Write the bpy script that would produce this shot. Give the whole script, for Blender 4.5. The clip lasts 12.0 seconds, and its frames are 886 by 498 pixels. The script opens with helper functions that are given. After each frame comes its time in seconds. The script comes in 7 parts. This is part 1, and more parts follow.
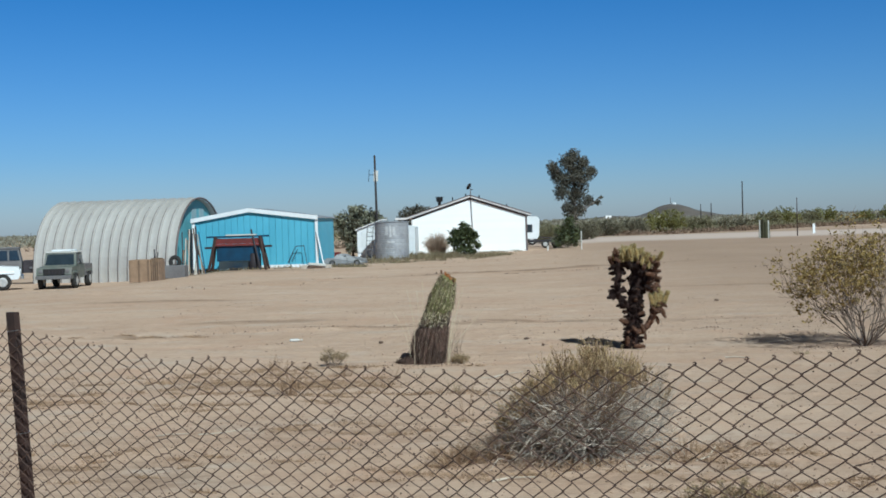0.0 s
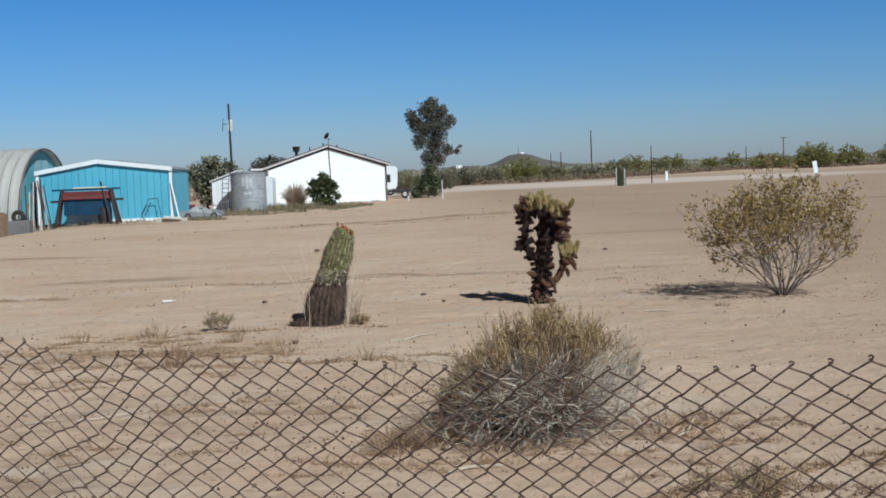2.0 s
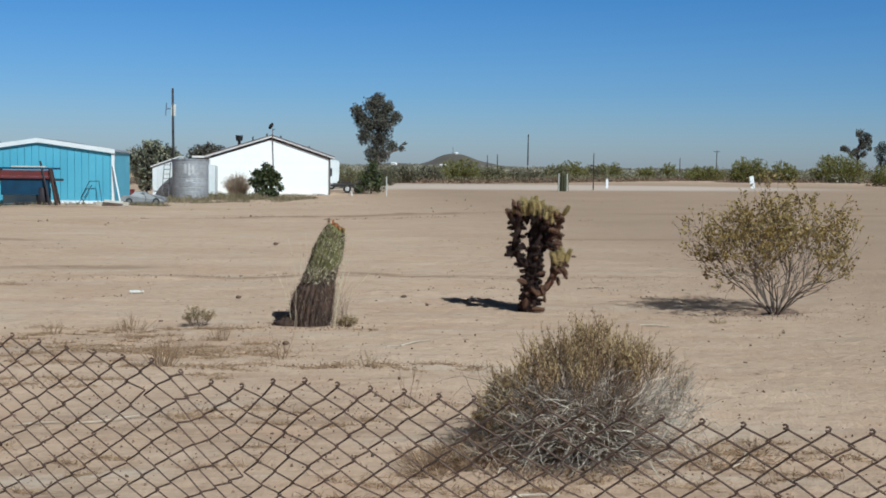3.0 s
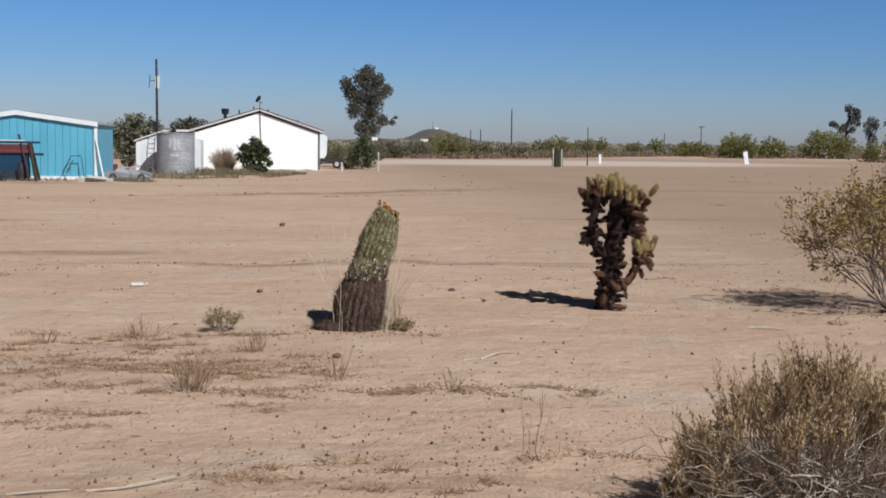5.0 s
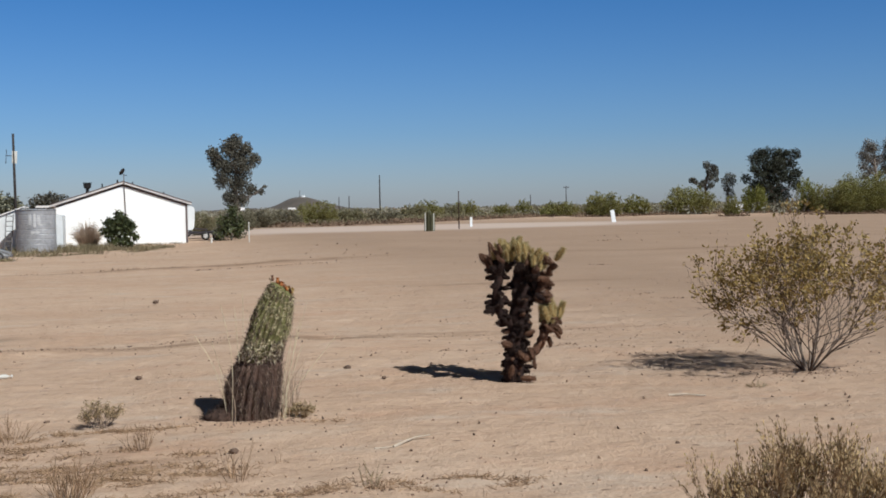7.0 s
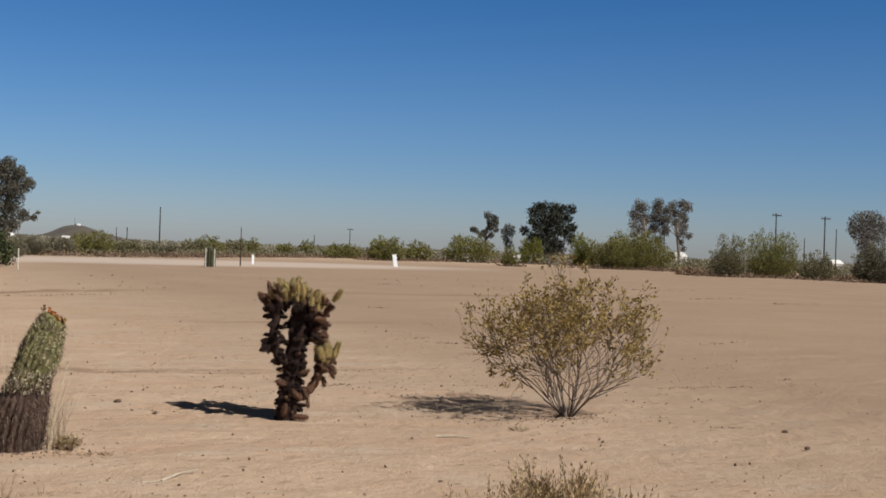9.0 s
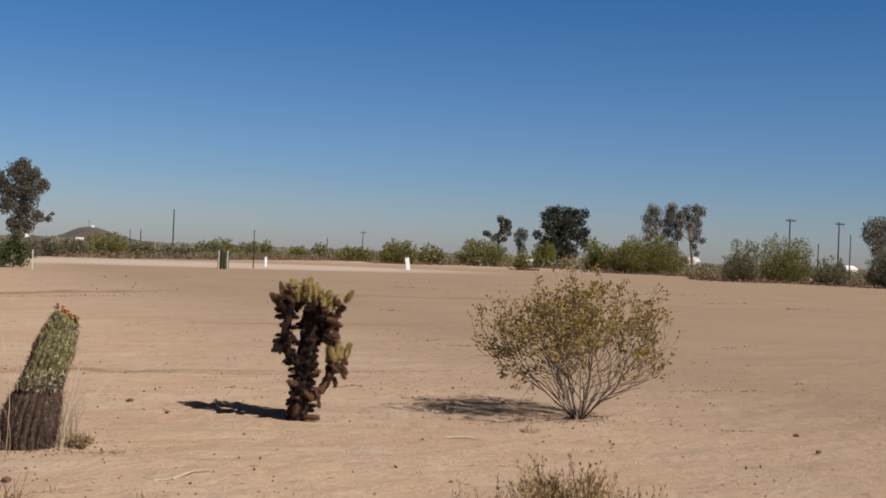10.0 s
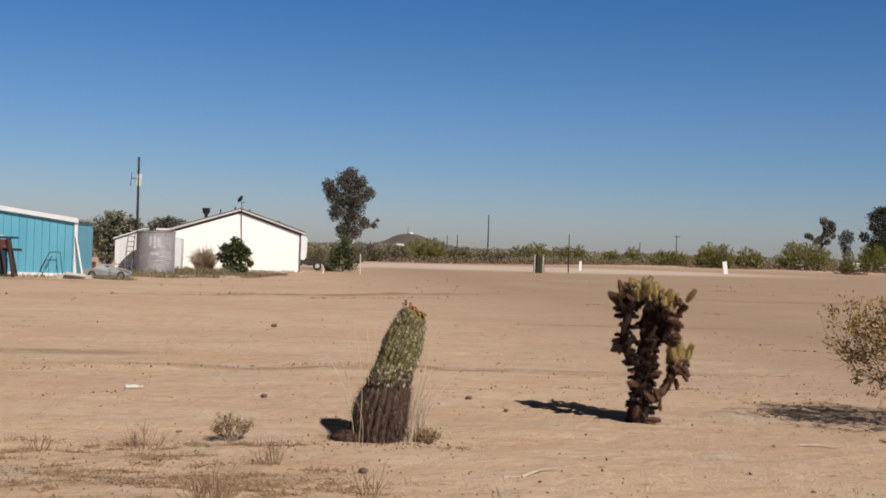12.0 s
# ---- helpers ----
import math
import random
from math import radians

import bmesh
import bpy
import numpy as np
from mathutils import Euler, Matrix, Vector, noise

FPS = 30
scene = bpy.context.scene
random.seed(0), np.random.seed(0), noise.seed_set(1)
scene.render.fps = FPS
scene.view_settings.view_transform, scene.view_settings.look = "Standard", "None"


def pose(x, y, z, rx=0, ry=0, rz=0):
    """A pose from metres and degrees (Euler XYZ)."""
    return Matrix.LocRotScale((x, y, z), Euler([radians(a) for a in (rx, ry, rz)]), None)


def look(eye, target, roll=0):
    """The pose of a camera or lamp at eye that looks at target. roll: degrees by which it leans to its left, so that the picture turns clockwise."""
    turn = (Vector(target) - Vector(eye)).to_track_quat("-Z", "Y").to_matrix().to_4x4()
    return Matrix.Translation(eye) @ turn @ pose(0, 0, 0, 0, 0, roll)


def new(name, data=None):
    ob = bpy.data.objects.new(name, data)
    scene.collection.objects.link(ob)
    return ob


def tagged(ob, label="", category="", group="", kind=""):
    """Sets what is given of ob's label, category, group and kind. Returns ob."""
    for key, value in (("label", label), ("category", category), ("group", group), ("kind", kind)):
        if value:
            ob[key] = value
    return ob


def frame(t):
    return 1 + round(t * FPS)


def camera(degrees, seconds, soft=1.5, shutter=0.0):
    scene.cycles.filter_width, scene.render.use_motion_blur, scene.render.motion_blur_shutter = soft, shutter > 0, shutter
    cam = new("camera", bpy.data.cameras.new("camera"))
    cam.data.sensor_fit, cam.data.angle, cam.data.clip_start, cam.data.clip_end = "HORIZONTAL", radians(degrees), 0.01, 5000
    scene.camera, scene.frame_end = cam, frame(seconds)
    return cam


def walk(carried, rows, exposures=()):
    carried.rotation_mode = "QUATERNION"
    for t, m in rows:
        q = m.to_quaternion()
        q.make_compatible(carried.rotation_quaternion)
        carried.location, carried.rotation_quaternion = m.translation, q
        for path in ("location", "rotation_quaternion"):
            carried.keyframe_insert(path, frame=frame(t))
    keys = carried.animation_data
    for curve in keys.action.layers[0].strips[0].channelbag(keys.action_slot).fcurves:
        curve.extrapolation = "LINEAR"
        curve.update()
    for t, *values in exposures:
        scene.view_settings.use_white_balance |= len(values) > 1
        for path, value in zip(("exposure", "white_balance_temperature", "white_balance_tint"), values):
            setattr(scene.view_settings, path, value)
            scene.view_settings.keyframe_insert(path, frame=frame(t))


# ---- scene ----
cam = camera(40.0, 12.0, soft=1.75)
PATH = [
    (0, (2.134, -0.300, 1.769), (2.028, 1.697, 1.727), -1.7),
    (0.5, (2.057, 0.108, 1.714), (2.019, 2.107, 1.658), -2.9),
    (1, (1.766, 0.351, 1.705), (1.806, 2.347, 1.583), -2.9),
    (1.5, (1.643, 0.734, 1.722), (1.709, 2.727, 1.574), -3.3),
    (2, (1.531, 1.109, 1.735), (1.667, 3.100, 1.604), -2.2),
    (2.5, (1.114, 1.311, 1.784), (1.353, 3.292, 1.651), 0.3),
    (4.5, (0.586, 3.629, 1.682), (0.842, 5.606, 1.523), 1.3),
    (5, (0.287, 4.116, 1.714), (0.572, 6.088, 1.538), 0.8),
    (5.5, (0.144, 4.384, 1.625), (0.453, 6.354, 1.468), -0.5),
    (6, (0.205, 4.551, 1.683), (0.500, 6.524, 1.537), -0.9),
    (6.5, (0.177, 4.809, 1.726), (0.525, 6.775, 1.612), -1.3),
    (7, (0.166, 4.947, 1.722), (0.661, 6.884, 1.653), -1.0),
    (7.5, (0.124, 4.714, 1.738), (0.779, 6.603, 1.698), -0.2),
    (9.5, (0.105, 4.672, 1.728), (0.941, 6.489, 1.731), 2.0),
    (10, (0.107, 4.655, 1.713), (0.918, 6.483, 1.720), 2.2),
    (10.5, (0.098, 4.636, 1.704), (0.868, 6.482, 1.715), 2.3),
    (11, (0.114, 4.634, 1.690), (0.814, 6.508, 1.702), 2.4),
    (11.5, (0.042, 4.612, 1.675), (0.627, 6.525, 1.686), 2.4),
    (12, (-0.075, 4.972, 1.632), (0.250, 6.945, 1.629), 1.9),
]
# the film camera's own white balance drifts on the way
BALANCE = [(0, 0.02, 4990, -4), (0.5, 0.02, 5120, -1), (1.0, 0.02, 5210, 1), (1.5, 0.02, 5300, 2), (2.0, 0.02, 5120, -1), (2.5, 0.02, 5080, -3), (4.5, 0.02, 5410, 7), (5.5, 0.02, 5540, 8), (6.5, 0.02, 5650, 8), (7.0, 0.02, 5540, 6),
           (7.5, 0.02, 4880, -7), (9.5, 0.02, 6120, 9), (10.5, 0.02, 6120, 9), (12, 0.02, 6190, 10)]
walk(cam, [(t, look(eye, target, roll)) for t, eye, target, roll in PATH], exposures=BALANCE)

# world, sun
TO_SUN = Vector((0.366, -0.626, 0.688)).normalized()
world = bpy.data.worlds.new("sky")
world.use_nodes = True
scene.world = world
wn = world.node_tree
HAZE, LOW, DEEP = (0.80, 0.79, 0.945), (0.575, 0.705, 0.945), (0.24, 0.545, 0.87)
sky = wn.nodes.new("ShaderNodeTexSky")
sky.sky_type, sky.sun_disc = "NISHITA", False
sky.sun_elevation, sky.sun_rotation = math.asin(TO_SUN.z), math.atan2(TO_SUN.x, TO_SUN.y)
sky.altitude, sky.air_density, sky.dust_density, sky.ozone_density = 400, 1.0, 0.6, 2.5
wn.nodes["Background"].inputs["Strength"].default_value = 0.077
# the clear desert sky deepens quickly with height above the hazy horizon
place, part_z, deep = wn.nodes.new("ShaderNodeTexCoord"), wn.nodes.new("ShaderNodeSeparateXYZ"), wn.nodes.new("ShaderNodeValToRGB")
wn.links.new(place.outputs["Generated"], part_z.inputs[0])
wn.links.new(part_z.outputs["Z"], deep.inputs[0])
deep.color_ramp.elements[0].position, deep.color_ramp.elements[0].color = 0.0, (*HAZE, 1)
deep.color_ramp.elements[1].position, deep.color_ramp.elements[1].color = 0.24, (*DEEP, 1)
for at_z, shade in ((0.06, LOW), (0.38, (0.235, 0.17, 0.12)), (0.62, (0.19, 0.115, 0.062)), (1.0, (0.15, 0.09, 0.045))):
    deep.color_ramp.elements.new(at_z).color = (*shade, 1)
tint = wn.nodes.new("ShaderNodeMix")
tint.data_type, tint.blend_type = "RGBA", "MULTIPLY"
tint.inputs["Factor"].default_value = 1.0
wn.links.new(sky.outputs["Color"], tint.inputs["A"])
wn.links.new(deep.outputs["Color"], tint.inputs["B"])
wn.links.new(tint.outputs["Result"], wn.nodes["Background"].inputs["Color"])
sun = new("sun", bpy.data.lights.new("sun", "SUN"))
sun.data.energy, sun.data.angle, sun.data.color = 5.0, radians(0.53), (1.0, 0.92, 0.80)
sun.matrix_world = Matrix.Translation((0, 0, 60)) @ TO_SUN.to_track_quat("Z", "Y").to_matrix().to_4x4()


# ---- materials ----
def mat(name, a, b=None, rough=0.8, scale=3.0, fine=40.0, bump=0.2, metal=0.0, vary=0.15, island=False, spec=0.3, through_light=0.0, dist=0.02):
    """Two colours mixed by coarse and fine noise, a random shift per object or per loose piece, fine relief."""
    m = bpy.data.materials.new(name)
    m.use_nodes = True
    t = m.node_tree
    n, l = t.nodes, t.links
    p = n["Principled BSDF"]
    co = n.new("ShaderNodeTexCoord")
    big, small = n.new("ShaderNodeTexNoise"), n.new("ShaderNodeTexNoise")
    big.inputs["Scale"].default_value, small.inputs["Scale"].default_value = scale, fine
    big.inputs["Detail"].default_value, small.inputs["Detail"].default_value = 5, 4
    for x in (big, small):
        l.new(co.outputs["Object"], x.inputs["Vector"])
    b = b or tuple(c * 0.7 for c in a)
    mix = n.new("ShaderNodeMix")
    mix.data_type = "RGBA"
    mix.inputs["A"].default_value, mix.inputs["B"].default_value = (*a, 1), (*b, 1)
    add = n.new("ShaderNodeMath")
    add.operation = "MULTIPLY_ADD"
    l.new(small.outputs["Fac"], add.inputs[0])
    add.inputs[1].default_value = 0.6
    l.new(big.outputs["Fac"], add.inputs[2])
    ramp = n.new("ShaderNodeMapRange")
    ramp.inputs["From Min"].default_value, ramp.inputs["From Max"].default_value = 0.55, 1.05
    l.new(add.outputs[0], ramp.inputs["Value"])
    l.new(ramp.outputs[0], mix.inputs["Factor"])
    rnd = n.new("ShaderNodeNewGeometry") if island else n.new("ShaderNodeObjectInfo")
    val = n.new("ShaderNodeMapRange")
    val.inputs["To Min"].default_value, val.inputs["To Max"].default_value = 1 - vary, 1 + vary
    l.new(rnd.outputs["Random Per Island" if island else "Random"], val.inputs["Value"])
    hsv = n.new("ShaderNodeHueSaturation")
    l.new(val.outputs[0], hsv.inputs["Value"])
    l.new(mix.outputs["Result"], hsv.inputs["Color"])
    l.new(hsv.outputs[0], p.inputs["Base Color"])
    p.inputs["Roughness"].default_value, p.inputs["Metallic"].default_value = rough, metal
    p.inputs["Specular IOR Level"].default_value = spec
    if bump:
        bp = n.new("ShaderNodeBump")
        bp.inputs["Strength"].default_value, bp.inputs["Distance"].default_value = bump, dist
        l.new(add.outputs[0], bp.inputs["Height"])
        l.new(bp.outputs[0], p.inputs["Normal"])
    if through_light:
        tr, ms = n.new("ShaderNodeBsdfTranslucent"), n.new("ShaderNodeMixShader")
        l.new(hsv.outputs[0], tr.inputs["Color"])
        ms.inputs[0].default_value = through_light
        l.new(p.outputs[0], ms.inputs[1])
        l.new(tr.outputs[0], ms.inputs[2])
        l.new(ms.outputs[0], n["Material Output"].inputs["Surface"])
    return m


def glass_mat(name, c):
    m = mat(name, c, rough=0.06, bump=0, vary=0.05, spec=0.6)
    return m


def ground_mat():
    """Pale packed desert sand: broad patches, streaks along the tracks, grit and small relief."""
    m = bpy.data.materials.new("sand")
    m.use_nodes = True
    t = m.node_tree
    n, l = t.nodes, t.links
    p = n["Principled BSDF"]
    co = n.new("ShaderNodeTexCoord")

    def tex(scale, stretch=(1, 1, 1), detail=6, rough=0.6, off=0.0):
        mp, x = n.new("ShaderNodeMapping"), n.new("ShaderNodeTexNoise")
        mp.inputs["Scale"].default_value = stretch
        mp.inputs["Location"].default_value = (off, off * 0.7, 0)
        x.inputs["Scale"].default_value, x.inputs["Detail"].default_value, x.inputs["Roughness"].default_value = scale, detail, rough
        l.new(co.outputs["Object"], mp.inputs["Vector"])
        l.new(mp.outputs[0], x.inputs["Vector"])
        return x.outputs["Fac"]

    def span(v, lo, hi, a=0.0, b=1.0):
        r = n.new("ShaderNodeMapRange")
        r.inputs["From Min"].default_value, r.inputs["From Max"].default_value = lo, hi
        r.inputs["To Min"].default_value, r.inputs["To Max"].default_value = a, b
        l.new(v, r.inputs["Value"])
        return r.outputs[0]

    def mix(f, a, b):
        x = n.new("ShaderNodeMix")
        x.data_type = "RGBA"
        l.new(f, x.inputs["Factor"])
        for key, c in (("A", a), ("B", b)):
            if isinstance(c, tuple):
                x.inputs[key].default_value = (*c, 1)
            else:
                l.new(c, x.inputs[key])
        return x.outputs["Result"]

    def spots(scale, share, size):
        """Scattered round marks: a share of the cells carries one, each of its own size."""
        mp, x, sep = n.new("ShaderNodeMapping"), n.new("ShaderNodeTexVoronoi"), n.new("ShaderNodeSeparateColor")
        mp.inputs["Scale"].default_value = (0.75, 1.25, 1)
        x.inputs["Scale"].default_value = scale
        l.new(co.outputs["Object"], mp.inputs["Vector"])
        l.new(mp.outputs[0], x.inputs["Vector"])
        l.new(x.outputs["Color"], sep.inputs[0])
        near, lot = span(x.outputs["Distance"], size, size * 0.55), span(sep.outputs[0], 1 - share, 1 - share + 0.15, 0, 0.85)
        both = n.new("ShaderNodeMath")
        both.operation = "MULTIPLY"
        l.new(near, both.inputs[0])
        l.new(lot, both.inputs[1])
        return both.outputs[0]

    c = mix(span(tex(0.11, (1, 1.6, 1)), 0.35, 0.68), SAND_A, SAND_B)
    c = mix(span(tex(0.5, (0.7, 1.25, 1), off=4), 0.52, 0.74, 0, 0.5), c, SAND_C)
    c = mix(span(tex(0.8, (0.32, 1.7, 1), 6, 0.7, 17), 0.54, 0.70, 0, 0.45), c, SAND_D)
    c = mix(span(tex(1.5, (0.6, 1.2, 1), 6, 0.7, 53), 0.52, 0.70, 0, 0.6), c, SAND_C)
    c = mix(span(tex(2.4, (0.3, 1.4, 1), 6, 0.72, 31), 0.58, 0.68, 0, 0.40), c, SAND_D)
    c = mix(span(tex(0.75, (0.7, 1.3, 1), 6, 0.65, 61), 0.52, 0.66, 0, 0.55), c, (0.49, 0.305, 0.20))
    c = mix(span(tex(0.9, (0.6, 1.4, 1), 6, 0.65, 83), 0.54, 0.68, 0, 0.55), c, (0.50, 0.415, 0.335))
    c = mix(span(tex(7, (0.6, 1.2, 1), 6, 0.75, 3), 0.52, 0.70, 0, 0.6), c, SAND_D)
    c = mix(span(tex(16, (0.7, 1.3, 1), 4, 0.7, 23), 0.56, 0.70, 0, 0.55), c, SAND_C)
    c = mix(span(tex(70, (1, 1, 1), 3, 0.7, 9), 0.57, 0.70, 0, 0.4), c, SAND_E)
    c = mix(spots(6.0, 0.25, 0.20), c, SAND_E)
    c = mix(spots(17.0, 0.35, 0.24), c, SAND_F)
    # the ground colour turns darker brown towards the east side of the lot
    axis = n.new("ShaderNodeSeparateXYZ")
    l.new(co.outputs["Object"], axis.inputs[0])
    east, broken = span(axis.outputs["X"], 3.0, 11.0, 0, 0.86), span(tex(0.22, (0.9, 1.1, 1), 5, 0.6, 41), 0.2, 0.6, 0.62, 1.0)
    both = n.new("ShaderNodeMath")
    both.operation = "MULTIPLY"
    l.new(east, both.inputs[0])
    l.new(broken, both.inputs[1])
    near_lot = n.new("ShaderNodeMath")
    near_lot.operation = "MULTIPLY"
    l.new(both.outputs[0], near_lot.inputs[0])
    l.new(span(axis.outputs["Y"], 170.0, 120.0), near_lot.inputs[1])
    c = mix(near_lot.outputs[0], c, (0.325, 0.225, 0.155))
    # the paler graded strip before the brush
    mp, ln = n.new("ShaderNodeMapping"), n.new("ShaderNodeVectorMath")
    mp.vector_type = "TEXTURE"
    mp.inputs["Location"].default_value, mp.inputs["Scale"].default_value = (24, 108, 0), (34, 17, 1000)
    mp.inputs["Rotation"].default_value = (0, 0, radians(14))
    ln.operation = "LENGTH"
    l.new(co.outputs["Object"], mp.inputs["Vector"])
    l.new(mp.outputs[0], ln.inputs[0])
    c = mix(span(ln.outputs["Value"], 1.0, 0.55, 0, 0.8), c, (0.60, 0.48, 0.405))
    # matted brown plant remains in three old patches
    for px, py, rx, ry, *swing in ((-0.6, 13.6, 1.9, 1.2), (0.4, 10.0, 2.6, 0.9), (-0.9, 8.4, 1.6, 1.1), (3.2, 8.4, 1.6, 0.9), (3.0, 44.7, 9.5, 0.85, 31.8), (3.0, 44.7, 8.0, 0.45, 31.8), (20, 47.5, 9, 0.9), (-3.9, 19.7, 1.2, 0.35), (-6.5, 30, 3.0, 0.6), (8.5, 31, 3.5, 0.5), (2.2, 20.9, 5.5, 0.35), (-9.5, 53.6, 4.5, 1.3), (-5.0, 65.5, 4.5, 1.6), (-2.6, 22.6, 2.0, 0.5), (-4.2, 13.0, 2.2, 1.0)):
        mp, ln = n.new("ShaderNodeMapping"), n.new("ShaderNodeVectorMath")
        mp.vector_type = "TEXTURE"
        mp.inputs["Location"].default_value, mp.inputs["Scale"].default_value = (px, py, 0), (rx, ry, 1000)
        mp.inputs["Rotation"].default_value = (0, 0, radians(swing[0] if swing else 0))
        ln.operation = "LENGTH"
        l.new(co.outputs["Object"], mp.inputs["Vector"])
        l.new(mp.outputs[0], ln.inputs[0])
        inside, ragged = span(ln.outputs["Value"], 1.0, 0.35), span(tex(2.6, (0.45, 1.5, 1), 6, 0.7, px * 3), *((0.36, 0.54) if py > 18 else (0.46, 0.62)))
        both = n.new("ShaderNodeMath")
        both.operation = "MULTIPLY"
        l.new(inside, both.inputs[0])
        l.new(ragged, both.inputs[1])
        c = mix(span(both.outputs[0], 0, 1, 0, 0.8 if py > 18 else 0.66), c, (0.255, 0.168, 0.108))
    l.new(c, p.inputs["Base Color"])
    p.inputs["Roughness"].default_value = 0.95
    p.inputs["Specular IOR Level"].default_value = 0.15
    h1, h2 = tex(5, off=2), tex(38, detail=5, off=6)
    add = n.new("ShaderNodeMath")
    add.operation = "MULTIPLY_ADD"
    l.new(h2, add.inputs[0])
    add.inputs[1].default_value = 0.35
    l.new(h1, add.inputs[2])
    bp = n.new("ShaderNodeBump")
    bp.inputs["Strength"].default_value, bp.inputs["Distance"].default_value = 0.66, 0.06
    l.new(add.outputs[0], bp.inputs["Height"])
    l.new(bp.outputs[0], p.inputs["Normal"])
    return m


SAND_A, SAND_B, SAND_C, SAND_D, SAND_E, SAND_F = (0.545, 0.388, 0.275), (0.465, 0.315, 0.213), (0.62, 0.464, 0.342), (0.31, 0.20, 0.133), (0.20, 0.133, 0.092), (0.33, 0.23, 0.16)
SAND = ground_mat()
RUST = mat("rusty_wire", (0.145, 0.088, 0.064), (0.07, 0.046, 0.037), 0.75, 20, 200, 0.3, 0.35, 0.25)
RUST_POST = mat("rusty_steel", (0.075, 0.04, 0.03), (0.03, 0.022, 0.02), 0.8, 8, 90, 0.4, 0.2, 0.1)
CACTUS = mat("cactus_green", (0.150, 0.142, 0.046), (0.066, 0.052, 0.026), 0.7, 11, 60, 0.7)
CACTUS_FAR = mat("dusty_dark_cactus", (0.082, 0.08, 0.038), (0.042, 0.038, 0.022), 0.8, 6, 30, 0.4)
CACTUS_DEAD = mat("cactus_dead", (0.15, 0.088, 0.062), (0.03, 0.02, 0.016), 0.9, 7, 50, 0.7)
SPINE = mat("pale_spine", (0.50, 0.44, 0.27), (0.30, 0.235, 0.12), 0.7, 5, 30, 0, 0, 0.35, True)
SPINE_TAN = mat("tan_spine", (0.42, 0.32, 0.22), (0.20, 0.14, 0.095), 0.8, 5, 30, 0, 0, 0.4, True)
SPINE_WHITE = mat("white_spine", (0.56, 0.49, 0.34), (0.34, 0.27, 0.17), 0.7, 5, 30, 0, 0, 0.3, True)
SPINE_DARK = mat("dark_spine", (0.16, 0.10, 0.074), (0.045, 0.03, 0.025), 0.8, 5, 30, 0, 0, 0.4, True)
FLOWER = mat("orange_fruit", (0.36, 0.13, 0.03), (0.13, 0.032, 0.012), 0.6, 20, 60, 0.3, 0, 0.3)
# dead black also paints the cholla's shaded left side, brown its sunlit right
CHOLLA_DEAD_SHADED = mat("cholla_dead_and_shaded", (0.034, 0.015, 0.011), (0.014, 0.008, 0.006), 0.95, 12, 70, 0.8)
CHOLLA_MID = mat("cholla_brown", (0.23, 0.118, 0.066), (0.06, 0.03, 0.02), 0.95, 12, 70, 0.8)
CHOLLA_TIP = mat("cholla_gold", (0.43, 0.305, 0.115), (0.19, 0.12, 0.045), 0.85, 12, 70, 0.6)
CHOLLA_SPINE = mat("gold_spine", (0.52, 0.45, 0.24), (0.4, 0.32, 0.14), 0.7, 5, 30, 0, 0, 0.3, True, through_light=0.3)
CHOLLA_SPINE_BLACK = mat("black_spine", (0.05, 0.028, 0.02), (0.022, 0.013, 0.01), 0.85, 5, 30, 0, 0, 0.4, True)
CHOLLA_SPINE_DEAD = mat("brown_spine", (0.135, 0.068, 0.042), (0.055, 0.03, 0.021), 0.8, 5, 30, 0, 0, 0.4, True)
BARK_GREY = mat("grey_twig", (0.25, 0.20, 0.16), (0.12, 0.088, 0.07), 0.9, 15, 90, 0.3, 0, 0.3, True)
BARK_PALE = mat("bleached_twig", (0.50, 0.43, 0.345), (0.30, 0.245, 0.195), 0.9, 9, 60, 0.2, 0, 0.45, True)
BARK_DARK = mat("dark_stem", (0.11, 0.07, 0.05), (0.05, 0.035, 0.028), 0.9, 15, 90, 0.3, 0, 0.2, True)
CREO_LEAF = mat("creosote_leaf", (0.40, 0.29, 0.095), (0.24, 0.165, 0.06), 0.55, 4, 30, 0, 0, 0.4, True, through_light=0.3)
SHOOT_LEAF = mat("tan_bud_leaf", (0.52, 0.395, 0.20), (0.34, 0.22, 0.12), 0.7, 5, 30, 0, 0, 0.5, True, through_light=0.3)
VERGE = mat("verge_weed", (0.26, 0.215, 0.125), (0.17, 0.135, 0.08), 0.85, 1, 10, 0, 0, 0.35, True, through_light=0.2)
BUSH_LEAF = mat("olive_leaf", (0.40, 0.31, 0.175), (0.27, 0.185, 0.10), 0.7, 3, 30, 0, 0, 0.4, True, through_light=0.25)
DRY_GRASS = mat("dry_grass", (0.48, 0.39, 0.24), (0.34, 0.25, 0.15), 0.8, 3, 30, 0, 0, 0.3, True, through_light=0.2)
BROWN_WEED = mat("brown_weed", (0.38, 0.255, 0.15), (0.25, 0.16, 0.095), 0.85, 3, 30, 0, 0, 0.35, True)
STRAW = mat("bleached_straw", (0.62, 0.53, 0.37), (0.45, 0.36, 0.23), 0.8, 3, 30, 0, 0, 0.2, True)
STRAW_GREY = mat("tawny_blade", (0.46, 0.355, 0.255), (0.27, 0.19, 0.135), 0.85, 2, 30, 0, 0, 0.35, True)
STRAW_DULL = mat("tawny_straw", (0.40, 0.30, 0.21), (0.28, 0.19, 0.13), 0.85, 3, 30, 0, 0, 0.3, True)
